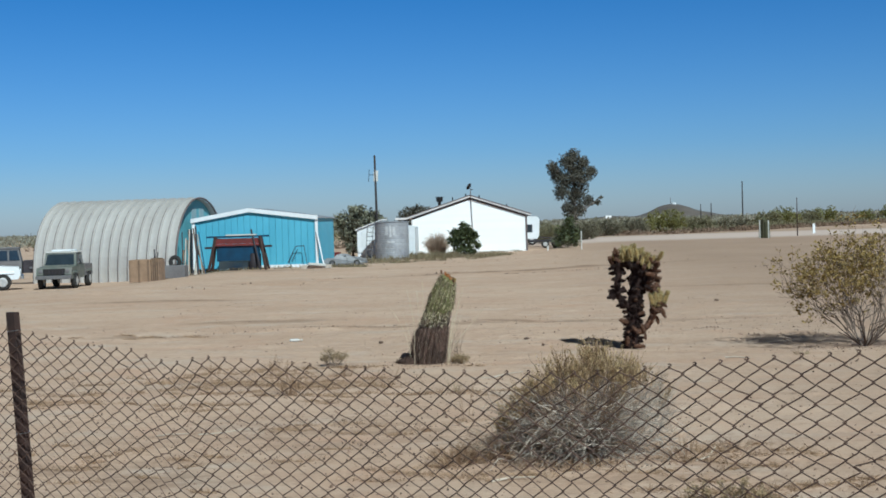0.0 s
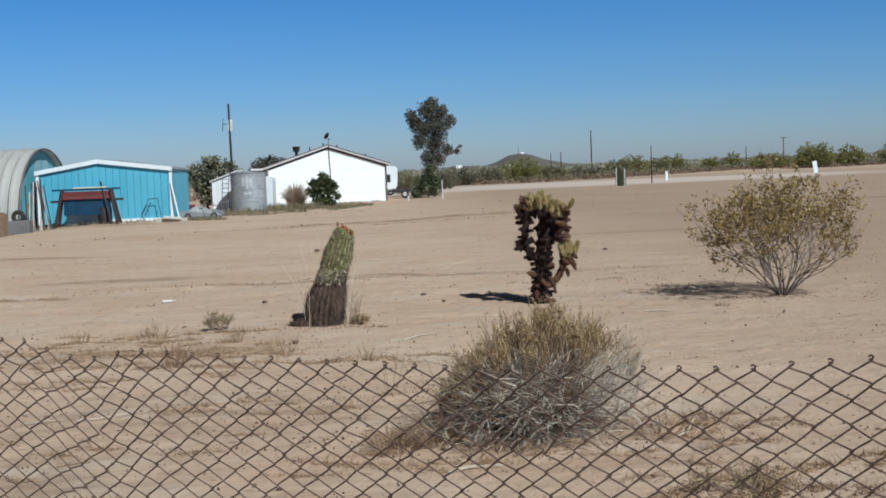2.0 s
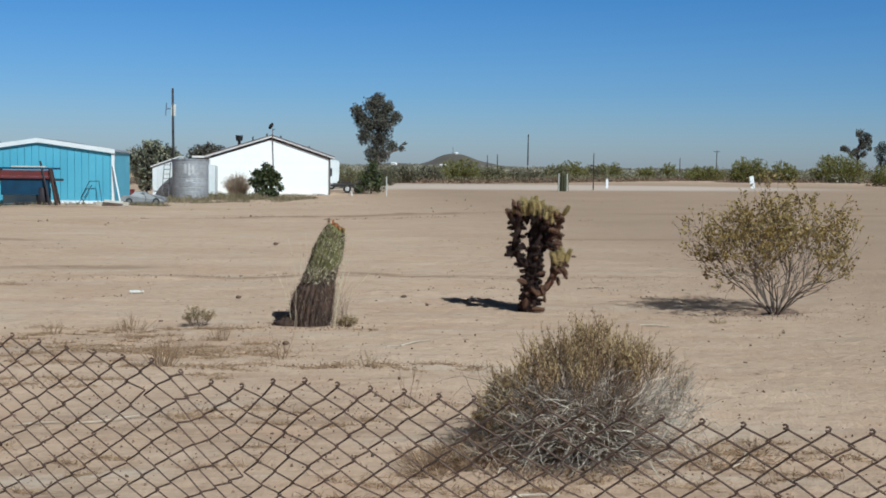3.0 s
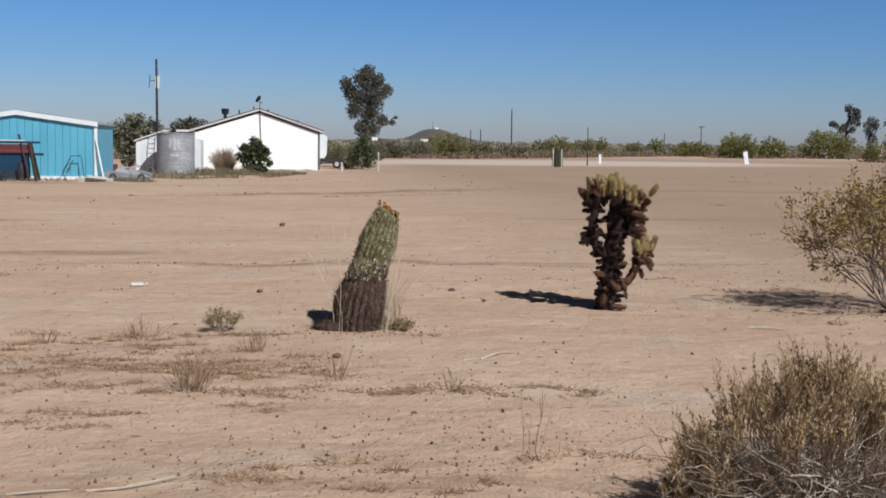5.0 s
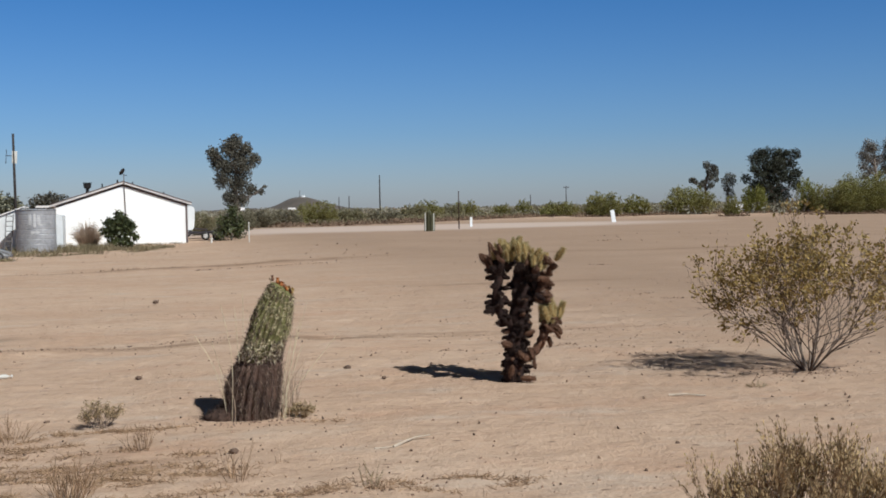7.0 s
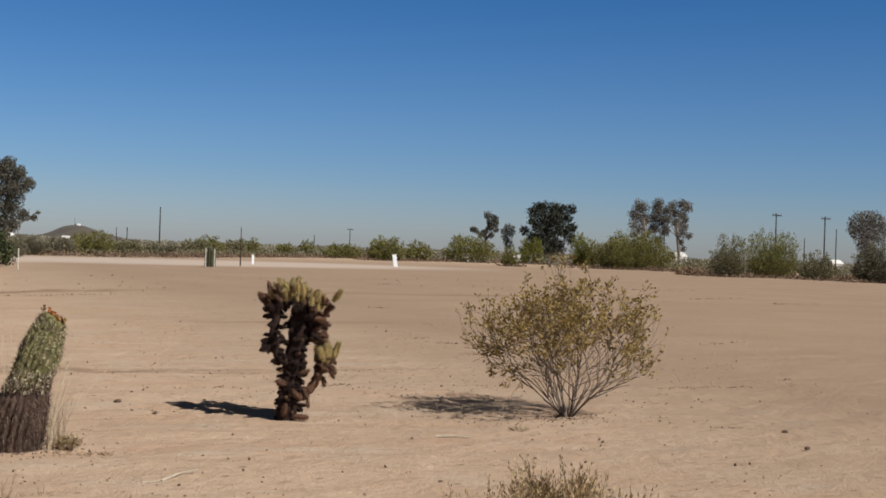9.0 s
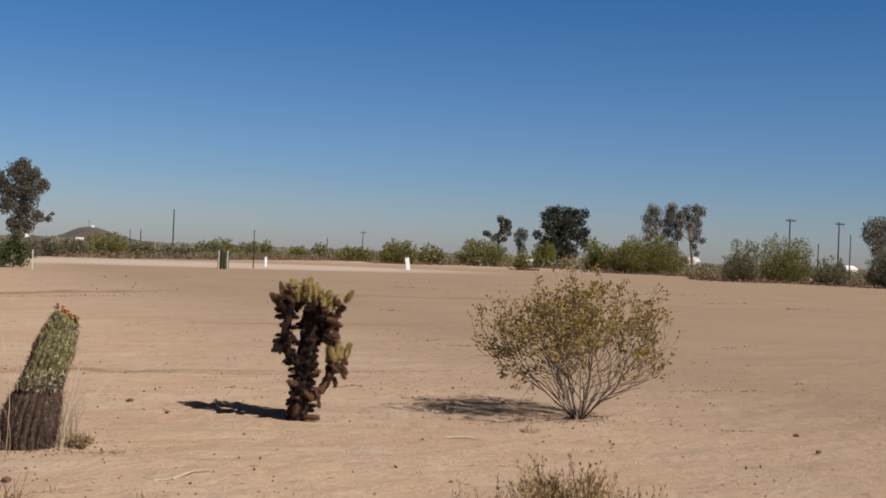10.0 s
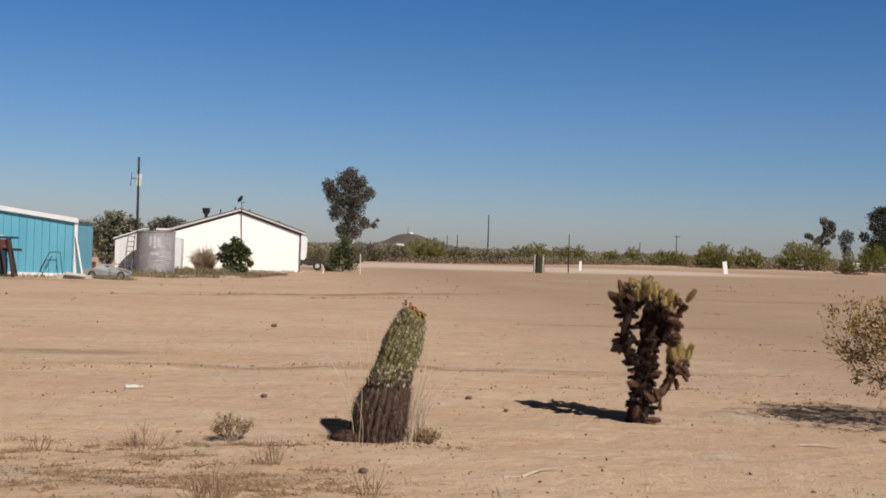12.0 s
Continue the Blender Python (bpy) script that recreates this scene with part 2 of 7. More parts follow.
LITTER = mat("dark_litter", (0.25, 0.165, 0.112), (0.12, 0.078, 0.056), 0.9, 3, 30, 0.2, 0, 0.6, True)
STONE = mat("stone", (0.17, 0.11, 0.075), (0.09, 0.06, 0.045), 0.9, 20, 80, 0.5, 0, 0.2)
STICK = mat("bleached_wood", (0.55, 0.46, 0.36), (0.4, 0.32, 0.24), 0.85, 20, 90, 0.3)
EUC_LEAF = mat("eucalyptus_leaf", (0.145, 0.132, 0.098), (0.075, 0.068, 0.052), 0.6, 0.8, 8, 0, 0, 0.45, True, through_light=0.2)
DARK_LEAF = mat("pine_leaf", (0.042, 0.046, 0.026), (0.024, 0.024, 0.016), 0.7, 0.8, 8, 0, 0, 0.4, True)
GREY_LEAF = mat("greyish_leaf", (0.15, 0.145, 0.115), (0.10, 0.095, 0.08), 0.7, 0.8, 8, 0, 0, 0.4, True, through_light=0.2)
GUM_LEAF = mat("gum_leaf", (0.215, 0.195, 0.165), (0.14, 0.125, 0.11), 0.6, 0.8, 8, 0, 0, 0.35, True, through_light=0.25)
VERDE_LEAF = mat("palo_verde_leaf", (0.225, 0.212, 0.062), (0.165, 0.145, 0.050), 0.7, 0.35, 6, 0, 0, 0.25, True, through_light=0.22)
BRUSH_LEAF = mat("desert_brush_leaf", (0.20, 0.185, 0.095), (0.175, 0.15, 0.085), 0.75, 0.12, 3, 0, 0, 0.25, True, through_light=0.2)
VERDE_BRIGHT = mat("fresh_palo_verde_leaf", (0.235, 0.235, 0.055), (0.18, 0.17, 0.046), 0.65, 0.35, 6, 0, 0, 0.2, True, through_light=0.3)
# brush leaf paled and greyed: distance haze is painted into the colour
FAR_BRUSH = mat("haze_tinted_far_brush", (0.26, 0.245, 0.18), (0.21, 0.195, 0.15), 0.85, 0.02, 0.5, 0, 0, 0.25, True, through_light=0.15)
BRUSH_DARK = mat("dusky_brush_leaf", (0.175, 0.155, 0.095), (0.135, 0.115, 0.075), 0.8, 0.2, 3, 0, 0, 0.3, True, through_light=0.15)
DRY_SCRUB = mat("dead_scrub", (0.22, 0.15, 0.095), (0.13, 0.085, 0.06), 0.9, 0.4, 6, 0, 0, 0.35, True)
CITRUS_LEAF = mat("citrus_leaf", (0.13, 0.14, 0.055), (0.016, 0.024, 0.010), 0.45, 2, 10, 0, 0, 0.45, True, through_light=0.15)
# dark leaf with a pale tone that also paints glossy highlights
OLEANDER_LEAF = mat("oleander_leaf_and_glint", (0.36, 0.34, 0.23), (0.035, 0.038, 0.02), 0.55, 2, 10, 0, 0, 0.45, True, through_light=0.2)
WHITE_WALL = mat("white_siding", (0.91, 0.90, 0.87), (0.87, 0.86, 0.83), 0.6, 0.6, 12, 0.05, vary=0.02)
WHITE_PAINT = mat("white_paint", (0.78, 0.79, 0.79), (0.66, 0.66, 0.65), 0.5, 1.5, 20, 0.05, vary=0.03)
WHITE_DIRTY = mat("dirty_white_paint", (0.62, 0.60, 0.55), (0.44, 0.41, 0.36), 0.65, 1.2, 14, 0.1, vary=0.05)
BLUE_SHEET = mat("turquoise_sheet_metal", (0.14, 0.41, 0.54), (0.115, 0.35, 0.47), 0.5, 0.7, 14, 0.05, vary=0.05)
BLUE_DARK = mat("dark_blue_and_shade", (0.012, 0.05, 0.10), (0.01, 0.03, 0.06), 0.5, 2, 14, 0.05)
TEAL_END = mat("pale_teal_sheet", (0.16, 0.36, 0.40), (0.13, 0.30, 0.34), 0.55, 1.0, 14, 0.05)
TEAL_PALE = mat("faded_panel", (0.30, 0.40, 0.42), (0.25, 0.34, 0.36), 0.6, 1.0, 14, 0.05)
BARN_SHEET = mat("weathered_galvanised", (0.45, 0.42, 0.385), (0.37, 0.34, 0.31), 0.62, 0.8, 10, 0.1, 0.1, 0.04)
TANK_SHEET = mat("galvanised", (0.43, 0.425, 0.43), (0.27, 0.265, 0.27), 0.5, 1.6, 9, 0.1, 0.3, 0.04)
PALE_PATCH = mat("pale_patch", (0.60, 0.585, 0.58), (0.44, 0.43, 0.43), 0.8, 6, 30, 0.1)
ROOF = mat("grey_shingle", (0.20, 0.17, 0.15), (0.14, 0.12, 0.11), 0.9, 3, 30, 0.4)
FASCIA = mat("pale_fascia", (0.70, 0.66, 0.63), (0.58, 0.54, 0.51), 0.6, 2, 20, 0.05)
# real trim colour that also paints shade lines at house eave and barn ribs
SHADOW_TRIM = mat("brown_trim_and_shade", (0.17, 0.13, 0.12), (0.11, 0.09, 0.085), 0.7, 3, 20, 0.1)
BLACK = mat("black_metal", (0.022, 0.022, 0.024), (0.035, 0.03, 0.028), 0.55, 4, 30, 0.1, 0.3)
RED_STEEL = mat("faded_red_steel", (0.19, 0.036, 0.032), (0.11, 0.034, 0.032), 0.65, 4, 30, 0.2, 0.1)
DARK_STEEL = mat("dark_steel", (0.06, 0.05, 0.055), (0.035, 0.03, 0.032), 0.6, 4, 30, 0.2, 0.4)
WOOD = mat("weathered_board", (0.24, 0.16, 0.10), (0.14, 0.095, 0.065), 0.85, 5, 40, 0.3, 0, 0.25)
WOOD_PALE = mat("pale_board", (0.46, 0.40, 0.335), (0.29, 0.24, 0.19), 0.8, 5, 40, 0.3, 0, 0.2)
CARDBOARD = mat("brown_crate", (0.32, 0.215, 0.135), (0.22, 0.145, 0.09), 0.85, 3, 30, 0.1, 0, 0.1)
POLE_WOOD = mat("creosoted_pole", (0.026, 0.022, 0.021), (0.042, 0.034, 0.03), 0.9, 3, 30, 0.3)
TRUCK_PAINT = mat("drab_green_paint", (0.085, 0.105, 0.085), (0.19, 0.18, 0.155), 0.6, 2.2, 14, 0.05, 0.0, 0.03)
TRUCK_GREY = mat("grey_paint", (0.17, 0.16, 0.155), (0.11, 0.10, 0.10), 0.6, 2, 12, 0.05)
SILVER = mat("faded_silver_paint", (0.30, 0.295, 0.295), (0.19, 0.185, 0.18), 0.5, 2, 12, 0.05)
TYRE = mat("tyre_rubber", (0.022, 0.021, 0.02), (0.04, 0.036, 0.032), 0.9, 8, 40, 0.2)
RIM = mat("pale_rim", (0.55, 0.54, 0.52), (0.35, 0.33, 0.31), 0.5, 8, 40, 0.1, 0.3)
GLASS = glass_mat("window_glass", (0.03, 0.04, 0.05))
CHROME = mat("dull_chrome", (0.55, 0.55, 0.56), (0.4, 0.4, 0.41), 0.3, 8, 40, 0.05, 0.9)
# hill soil colour with the distance haze mixed in
HILL_HAZED_SOIL = mat("hazy_hill", (0.135, 0.112, 0.094), (0.09, 0.076, 0.064), 0.95, 0.03, 0.3, 0.3, dist=1.0)


# ---- mesh tools ----
class Mesh:
    """Collects vertices and faces of one part."""

    def __init__(self):
        self.v, self.f = [], []

    def add(self, verts, faces):
        o = len(self.v)
        self.v.extend(tuple(p) for p in verts)
        self.f.extend(tuple(i + o for i in q) for q in faces)
        return self

    def box(self, x0, x1, y0, y1, z0, z1, m=None):
        p = [Vector((x, y, z)) for z in (z0, z1) for y in (y0, y1) for x in (x0, x1)]
        if m:
            p = [m @ q for q in p]
        return self.add(p, [(0, 2, 3, 1), (4, 5, 7, 6), (0, 1, 5, 4), (2, 6, 7, 3), (0, 4, 6, 2), (1, 3, 7, 5)])

    def bevel_box(self, x0, x1, y0, y1, z0, z1, b=0.02, m=None):
        """A box with chamfered upright and top edges."""
        rings = []
        for z, i in ((z0, 0), (z1 - b, 0), (z1, b)):
            c = b
            a0, a1, b0, b1 = x0 + i, x1 - i, y0 + i, y1 - i
            rings.append([(a0 + c, b0, z), (a1 - c, b0, z), (a1, b0 + c, z), (a1, b1 - c, z), (a1 - c, b1, z), (a0 + c, b1, z), (a0, b1 - c, z), (a0, b0 + c, z)])
        v = [Vector(p) for r in rings for p in r]
        if m:
            v = [m @ q for q in v]
        f = [tuple(range(7, -1, -1)), tuple(range(16, 24))]
        for r in (0, 8):
            f += [(r + k, r + (k + 1) % 8, r + 8 + (k + 1) % 8, r + 8 + k) for k in range(8)]
        return self.add(v, f)

    def tube(self, pts, r0, r1=None, n=5, caps=True):
        """A round bar along points, tapering from r0 to r1."""
        r1 = r0 if r1 is None else r1
        pts = [Vector(p) for p in pts]
        k = len(pts)
        v, f = [], []
        for i, p in enumerate(pts):
            d = (pts[min(i + 1, k - 1)] - pts[max(i - 1, 0)])
            if d.length < 1e-9:
                d = Vector((0, 0, 1))
            d.normalize()
            a = d.cross(Vector((0.31, 0.87, 0.13)))
            if a.length < 0.05:
                a = d.cross(Vector((1, 0, 0)))
            a.normalize()
            b = d.cross(a)
            r = r0 + (r1 - r0) * i / max(k - 1, 1)
            for j in range(n):
                w = 2 * math.pi * j / n
                v.append(p + a * (r * math.cos(w)) + b * (r * math.sin(w)))
        for i in range(k - 1):
            for j in range(n):
                f.append((i * n + j, i * n + (j + 1) % n, (i + 1) * n + (j + 1) % n, (i + 1) * n + j))
        if caps and n > 2:
            f += [tuple(range(n - 1, -1, -1)), tuple((k - 1) * n + j for j in range(n))]
        return self.add(v, f)

    def leaf(self, c, d, size, width):
        """A small pointed leaf of two triangles, bent a little."""
        d = Vector(d).normalized()
        s = d.cross(Vector((random.uniform(-1, 1), random.uniform(-1, 1), random.uniform(-1, 1))))
        if s.length < 1e-3:
            s = d.orthogonal()
        s.normalize()
        c = Vector(c)
        return self.add([c, c + d * size * 0.45 + s * width, c + d * size, c + d * size * 0.5 - s * width], [(0, 1, 2), (0, 2, 3)])

    def lathe(self, prof, n=24, m=None):
        """Turns a list of (radius, z) about z."""
        v, f = [], []
        for r, z in prof:
            for j in range(n):
                w = 2 * math.pi * j / n
                v.append(Vector((r * math.cos(w), r * math.sin(w), z)))
        if m:
            v = [m @ q for q in v]
        for i in range(len(prof) - 1):
            for j in range(n):
                f.append((i * n + j, i * n + (j + 1) % n, (i + 1) * n + (j + 1) % n, (i + 1) * n + j))
        f += [tuple(range(n - 1, -1, -1)), tuple((len(prof) - 1) * n + j for j in range(n))]
        return self.add(v, f)

    def data(self, name, material, smooth=False):
        me = bpy.data.meshes.new(name)
        me.from_pydata(self.v, [], self.f)
        me.materials.append(material)
        if smooth:
            me.polygons.foreach_set("use_smooth", [True] * len(me.polygons))
        me.update()
        return me


def part(name, mesh, material, parent=None, label="", smooth=False, at=None):
    ob = new(name, mesh.data(name, material, smooth) if isinstance(mesh, Mesh) else mesh)
    if parent:
        ob.parent = parent
    if at is not None:
        ob.matrix_basis = at
    if label:
        tagged(ob, label)
    return ob


def thing(name, x, y, label, category, group="", z=None, turn=0.0, kind=""):
    """An empty at a thing's base on the ground."""
    ob = new(name)
    ob.empty_display_size = 0.2
    ob.matrix_basis = pose(x, y, gz(x, y) if z is None else z, 0, 0, turn)
    return tagged(ob, label, category, group, kind)


def smooth01(v):
    v = min(max(v, 0.0), 1.0)
    return v * v * (3 - 2 * v)


def gz(x, y):
    """The ground's height: level, with a slight dip where the buildings stand."""
    a = smooth01((y - 28) / 42) * smooth01((13 - x) / 14) * (1 - smooth01((y - 110) / 60))
    b = smooth01((y - 28) / 20) * smooth01((-9.5 - x) / 7) * (1 - smooth01((y - 110) / 60))
    c = math.exp(-((x + 9.3) / 3.2) ** 2 - ((y - 57) / 5.0) ** 2)
    return -0.24 * a - 0.34 * b + 0.11 * c


def rand_dir(up=0.0):
    v = Vector((random.gauss(0, 1), random.gauss(0, 1), random.gauss(0, 1) + up))
    return v.normalized() if v.length > 1e-6 else Vector((0, 0, 1))


# ---- ground ----
def lattice_noise(x, y, cell, seed):
    """Smooth value noise on a square lattice, for arrays."""
    gx, gy = x / cell, y / cell
    ix, iy = np.floor(gx).astype(np.int64), np.floor(gy).astype(np.int64)
    fx, fy = gx - ix, gy - iy
    fx, fy = fx * fx * (3 - 2 * fx), fy * fy * (3 - 2 * fy)

    def h(a, b):
        k = (a * 374761393 + b * 668265263 + seed * 974634211) & 0xFFFFFFFF
        k = ((k ^ (k >> 13)) * 1274126177) & 0xFFFFFFFF
        return ((k ^ (k >> 16)) & 0xFFFF) / 65535.0 - 0.5
    return (h(ix, iy) * (1 - fx) + h(ix + 1, iy) * fx) * (1 - fy) + (h(ix, iy + 1) * (1 - fx) + h(ix + 1, iy + 1) * fx) * fy


def steps(lo, hi, fine, grow, far_lo, far_hi):
    mid = list(np.arange(lo, hi, fine))
    up, d = [hi], fine
    while up[-1] < far_hi:
        d *= grow
        up.append(up[-1] + d)
    down, d = [lo], fine
    while down[-1] > far_lo:
        d *= grow
        down.append(down[-1] - d)
    return np.array(down[:0:-1] + mid + up)


LAND = []


def land(x, y):
    """The height of the uneven sand at a place."""
    xs, ys, Z = LAND
    i = min(max(int(np.searchsorted(xs, x)) - 1, 0), len(xs) - 2)
    j = min(max(int(np.searchsorted(ys, y)) - 1, 0), len(ys) - 2)
    u, w = (x - xs[i]) / (xs[i + 1] - xs[i]), (y - ys[j]) / (ys[j + 1] - ys[j])
    return float((Z[j, i] * (1 - u) + Z[j, i + 1] * u) * (1 - w) + (Z[j + 1, i] * (1 - u) + Z[j + 1, i + 1] * u) * w)


def build_ground():
    xs, ys = steps(-4.5, 9.5, 0.09, 1.05, -4000, 4000), steps(6.5, 22, 0.09, 1.05, -3000, 4500)
    X, Y = np.meshgrid(xs, ys)
    near = np.exp(-((X - 3) / 40) ** 2 - ((Y - 15) / 60) ** 2)
    Z = np.vectorize(gz)(X, Y)
    Z = Z + near * (0.045 * lattice_noise(X, Y, 2.3, 1) + 0.030 * lattice_noise(X * 0.7, Y * 1.2, 0.63, 2) + 0.022 * lattice_noise(X, Y, 0.24, 3))
    # low berms thrown up beside the wheel tracks
    for a, b, h, w in ((42.8, 0.62, 0.10, 0.8), (60.5, 0.10, 0.07, 0.9), (20.9, 0.03, 0.035, 0.30), (61.0, 0.2, 0.10, 1.5)):
        Z = Z + h * np.exp(-((Y - a - b * X - 1.2 * np.sin(X * 0.07)) / w) ** 2) * (0.55 + lattice_noise(X, Y * 0.3, 1.7, 7))
    LAND.extend((xs, ys, Z))
    v = np.stack([X, Y, Z], -1).reshape(-1, 3)
    nx, ny = len(xs), len(ys)
    i = (np.arange(ny - 1)[:, None] * nx + np.arange(nx - 1)[None, :]).reshape(-1)
    f = np.stack([i, i + 1, i + nx + 1, i + nx], -1)
    me = bpy.data.meshes.new("ground")
    me.vertices.add(len(v))
    me.vertices.foreach_set("co", v.astype(np.float32).ravel())
    me.loops.add(f.size)
    me.loops.foreach_set("vertex_index", f.astype(np.int32).ravel())
    me.polygons.add(len(f))
    me.polygons.foreach_set("loop_start", np.arange(0, f.size, 4, dtype=np.int32))
    me.polygons.foreach_set("use_smooth", np.ones(len(f), dtype=bool))
    me.materials.append(SAND)
    me.update(calc_edges=True)
    me.validate()
    return tagged(new("ground", me), "pale packed desert sand with wheel tracks", "ground", kind="structure")


build_ground()


# ---- chain-link fence ----
FENCE_X, FENCE_Y = 2.5, 3.8
ALONG = Vector((-0.889, 0.458, 0)).normalized()
MESH_W, MESH_H = 0.086, 0.059
FENCE_TOP = ((-6, 1.30), (-4, 1.26), (-1.3, 1.38), (-0.5, 1.315), (0.1, 1.245), (0.8, 1.225), (1.5, 1.235), (1.85, 1.245), (2.0, 1.215), (2.1, 1.225), (2.2, 1.262), (2.5, 1.28), (3.0, 1.345), (3.2, 1.33), (5, 1.2), (7.4, 1.33), (9, 1.25))


def fence_top(s):
    return float(np.interp(s, [p[0] for p in FENCE_TOP], [p[1] for p in FENCE_TOP]))


def on_fence(s, drop, lean=0.0):
    """A place on the slack netting: s metres along it, drop metres under its top edge."""
    slump = smooth01((s + 0.3) / 1.5) * (1 - smooth01((s - 3.4) / 1.5))
    s2 = s - slump * 0.14 * (1 - math.exp(-drop / 0.45))
    belly = 0.035 * math.sin(s * 1.7) * math.sin(min(drop / 1.2, 1) * math.pi) + lean
    p = Vector((FENCE_X, FENCE_Y, 0)) + ALONG * s2 + Vector((ALONG.y, -ALONG.x, 0)) * belly
    p.z = max(fence_top(s) - drop, 0.01)
    return p


def build_fence():
    f = thing("chain_link_fence", FENCE_X, FENCE_Y, "sagging rusty chain-link fence with bent top wires", "fence", z=0.0)
    back = Matrix.Translation((-FENCE_X, -FENCE_Y, 0))
    random.seed(11)
    rows = int(1.22 / (MESH_H / 2))
    c = -128
    while c * MESH_W / 2 < 8.2:
        m = Mesh()
        s0 = c * MESH_W / 2
        pts = []
        loop_s = s0 + MESH_W / 4
        up = random.uniform(0.006, 0.016)
        if c % 2 == 0:
            for k in range(5):
                w = math.pi * (0.2 + 1.5 * k / 4)
                q = on_fence(s0 + math.cos(w) * 0.006, 0)
                q.z += up * 0.4 + math.sin(w) * 0.005
                pts.append(q)
        for j in range(rows + 1):
            s = s0 + (MESH_W / 2 + 0.0035 if (j + c) % 2 else -0.0035)
            jit = 0.0022 if random.random() > 0.03 else 0.008
            q = on_fence(s + random.gauss(0, jit), j * MESH_H / 2 + random.gauss(0, jit * 0.8), 0.0022 * (1 if j % 2 else -1))
            if fence_top(s) - j * MESH_H / 2 < 0.03:
                break
            pts.append(q)
        bent = []
        for a, b in zip(pts, pts[1:]):
            bent += [a, a.lerp(b, 0.12), a.lerp(b, 0.88)]
        m.tube([back @ p for p in bent + [pts[-1]]], 0.0024, n=4, caps=False)
        part("wire", m, RUST, f)
        c += 1
    for s, lean, top in ((3.01, 0.028, 1.42), (-1.4, -0.02, 1.42), (7.5, 0.01, 1.4), (-2.65 - 2.6, 0.0, 1.4)):
        base = Vector((0, 0, 0)) + ALONG * (s - 0.14 if s == 3.01 else s)
        head = Vector((0, 0, top)) + ALONG * s + Vector((lean, 0, 0))
        m = Mesh()
        side, deep = ALONG * 0.021, Vector((ALONG.y, -ALONG.x, 0))
        rings = []
        for p in (base - Vector((0, 0, 0.05)), base.lerp(head, 0.33), base.lerp(head, 0.66), head):
            rings += [p + side * 1.25 + deep * 0.016, p + side * 1.25 - deep * 0.016, p - side * 1.25 - deep * 0.016, p - side * 1.25 + deep * 0.016]
        q = [(3, 2, 1, 0), (12, 13, 14, 15)]
        for r in (0, 4, 8):
            q += [(r + k, r + (k + 1) % 4, r + 4 + (k + 1) % 4, r + 4 + k) for k in range(4)]
        m.add(rings, q)
        post = part("post", m, RUST_POST, f, "dark rusted steel fence post")
        tie = Mesh()
        for zz in (0.93, 0.6, 0.28):
            p = base.lerp(head, zz)
            tie.tube([p + deep * (0.026 * math.cos(a)) + ALONG * (0.036 * math.sin(a)) + Vector((0, 0, 0.004 * a)) for a in np.linspace(0, 6.5, 10)], 0.0018, n=4)
        tagged(part("tie_wire", tie, CHROME, post), "bright wire ties round the post", kind="stuff")
    return f


build_fence()


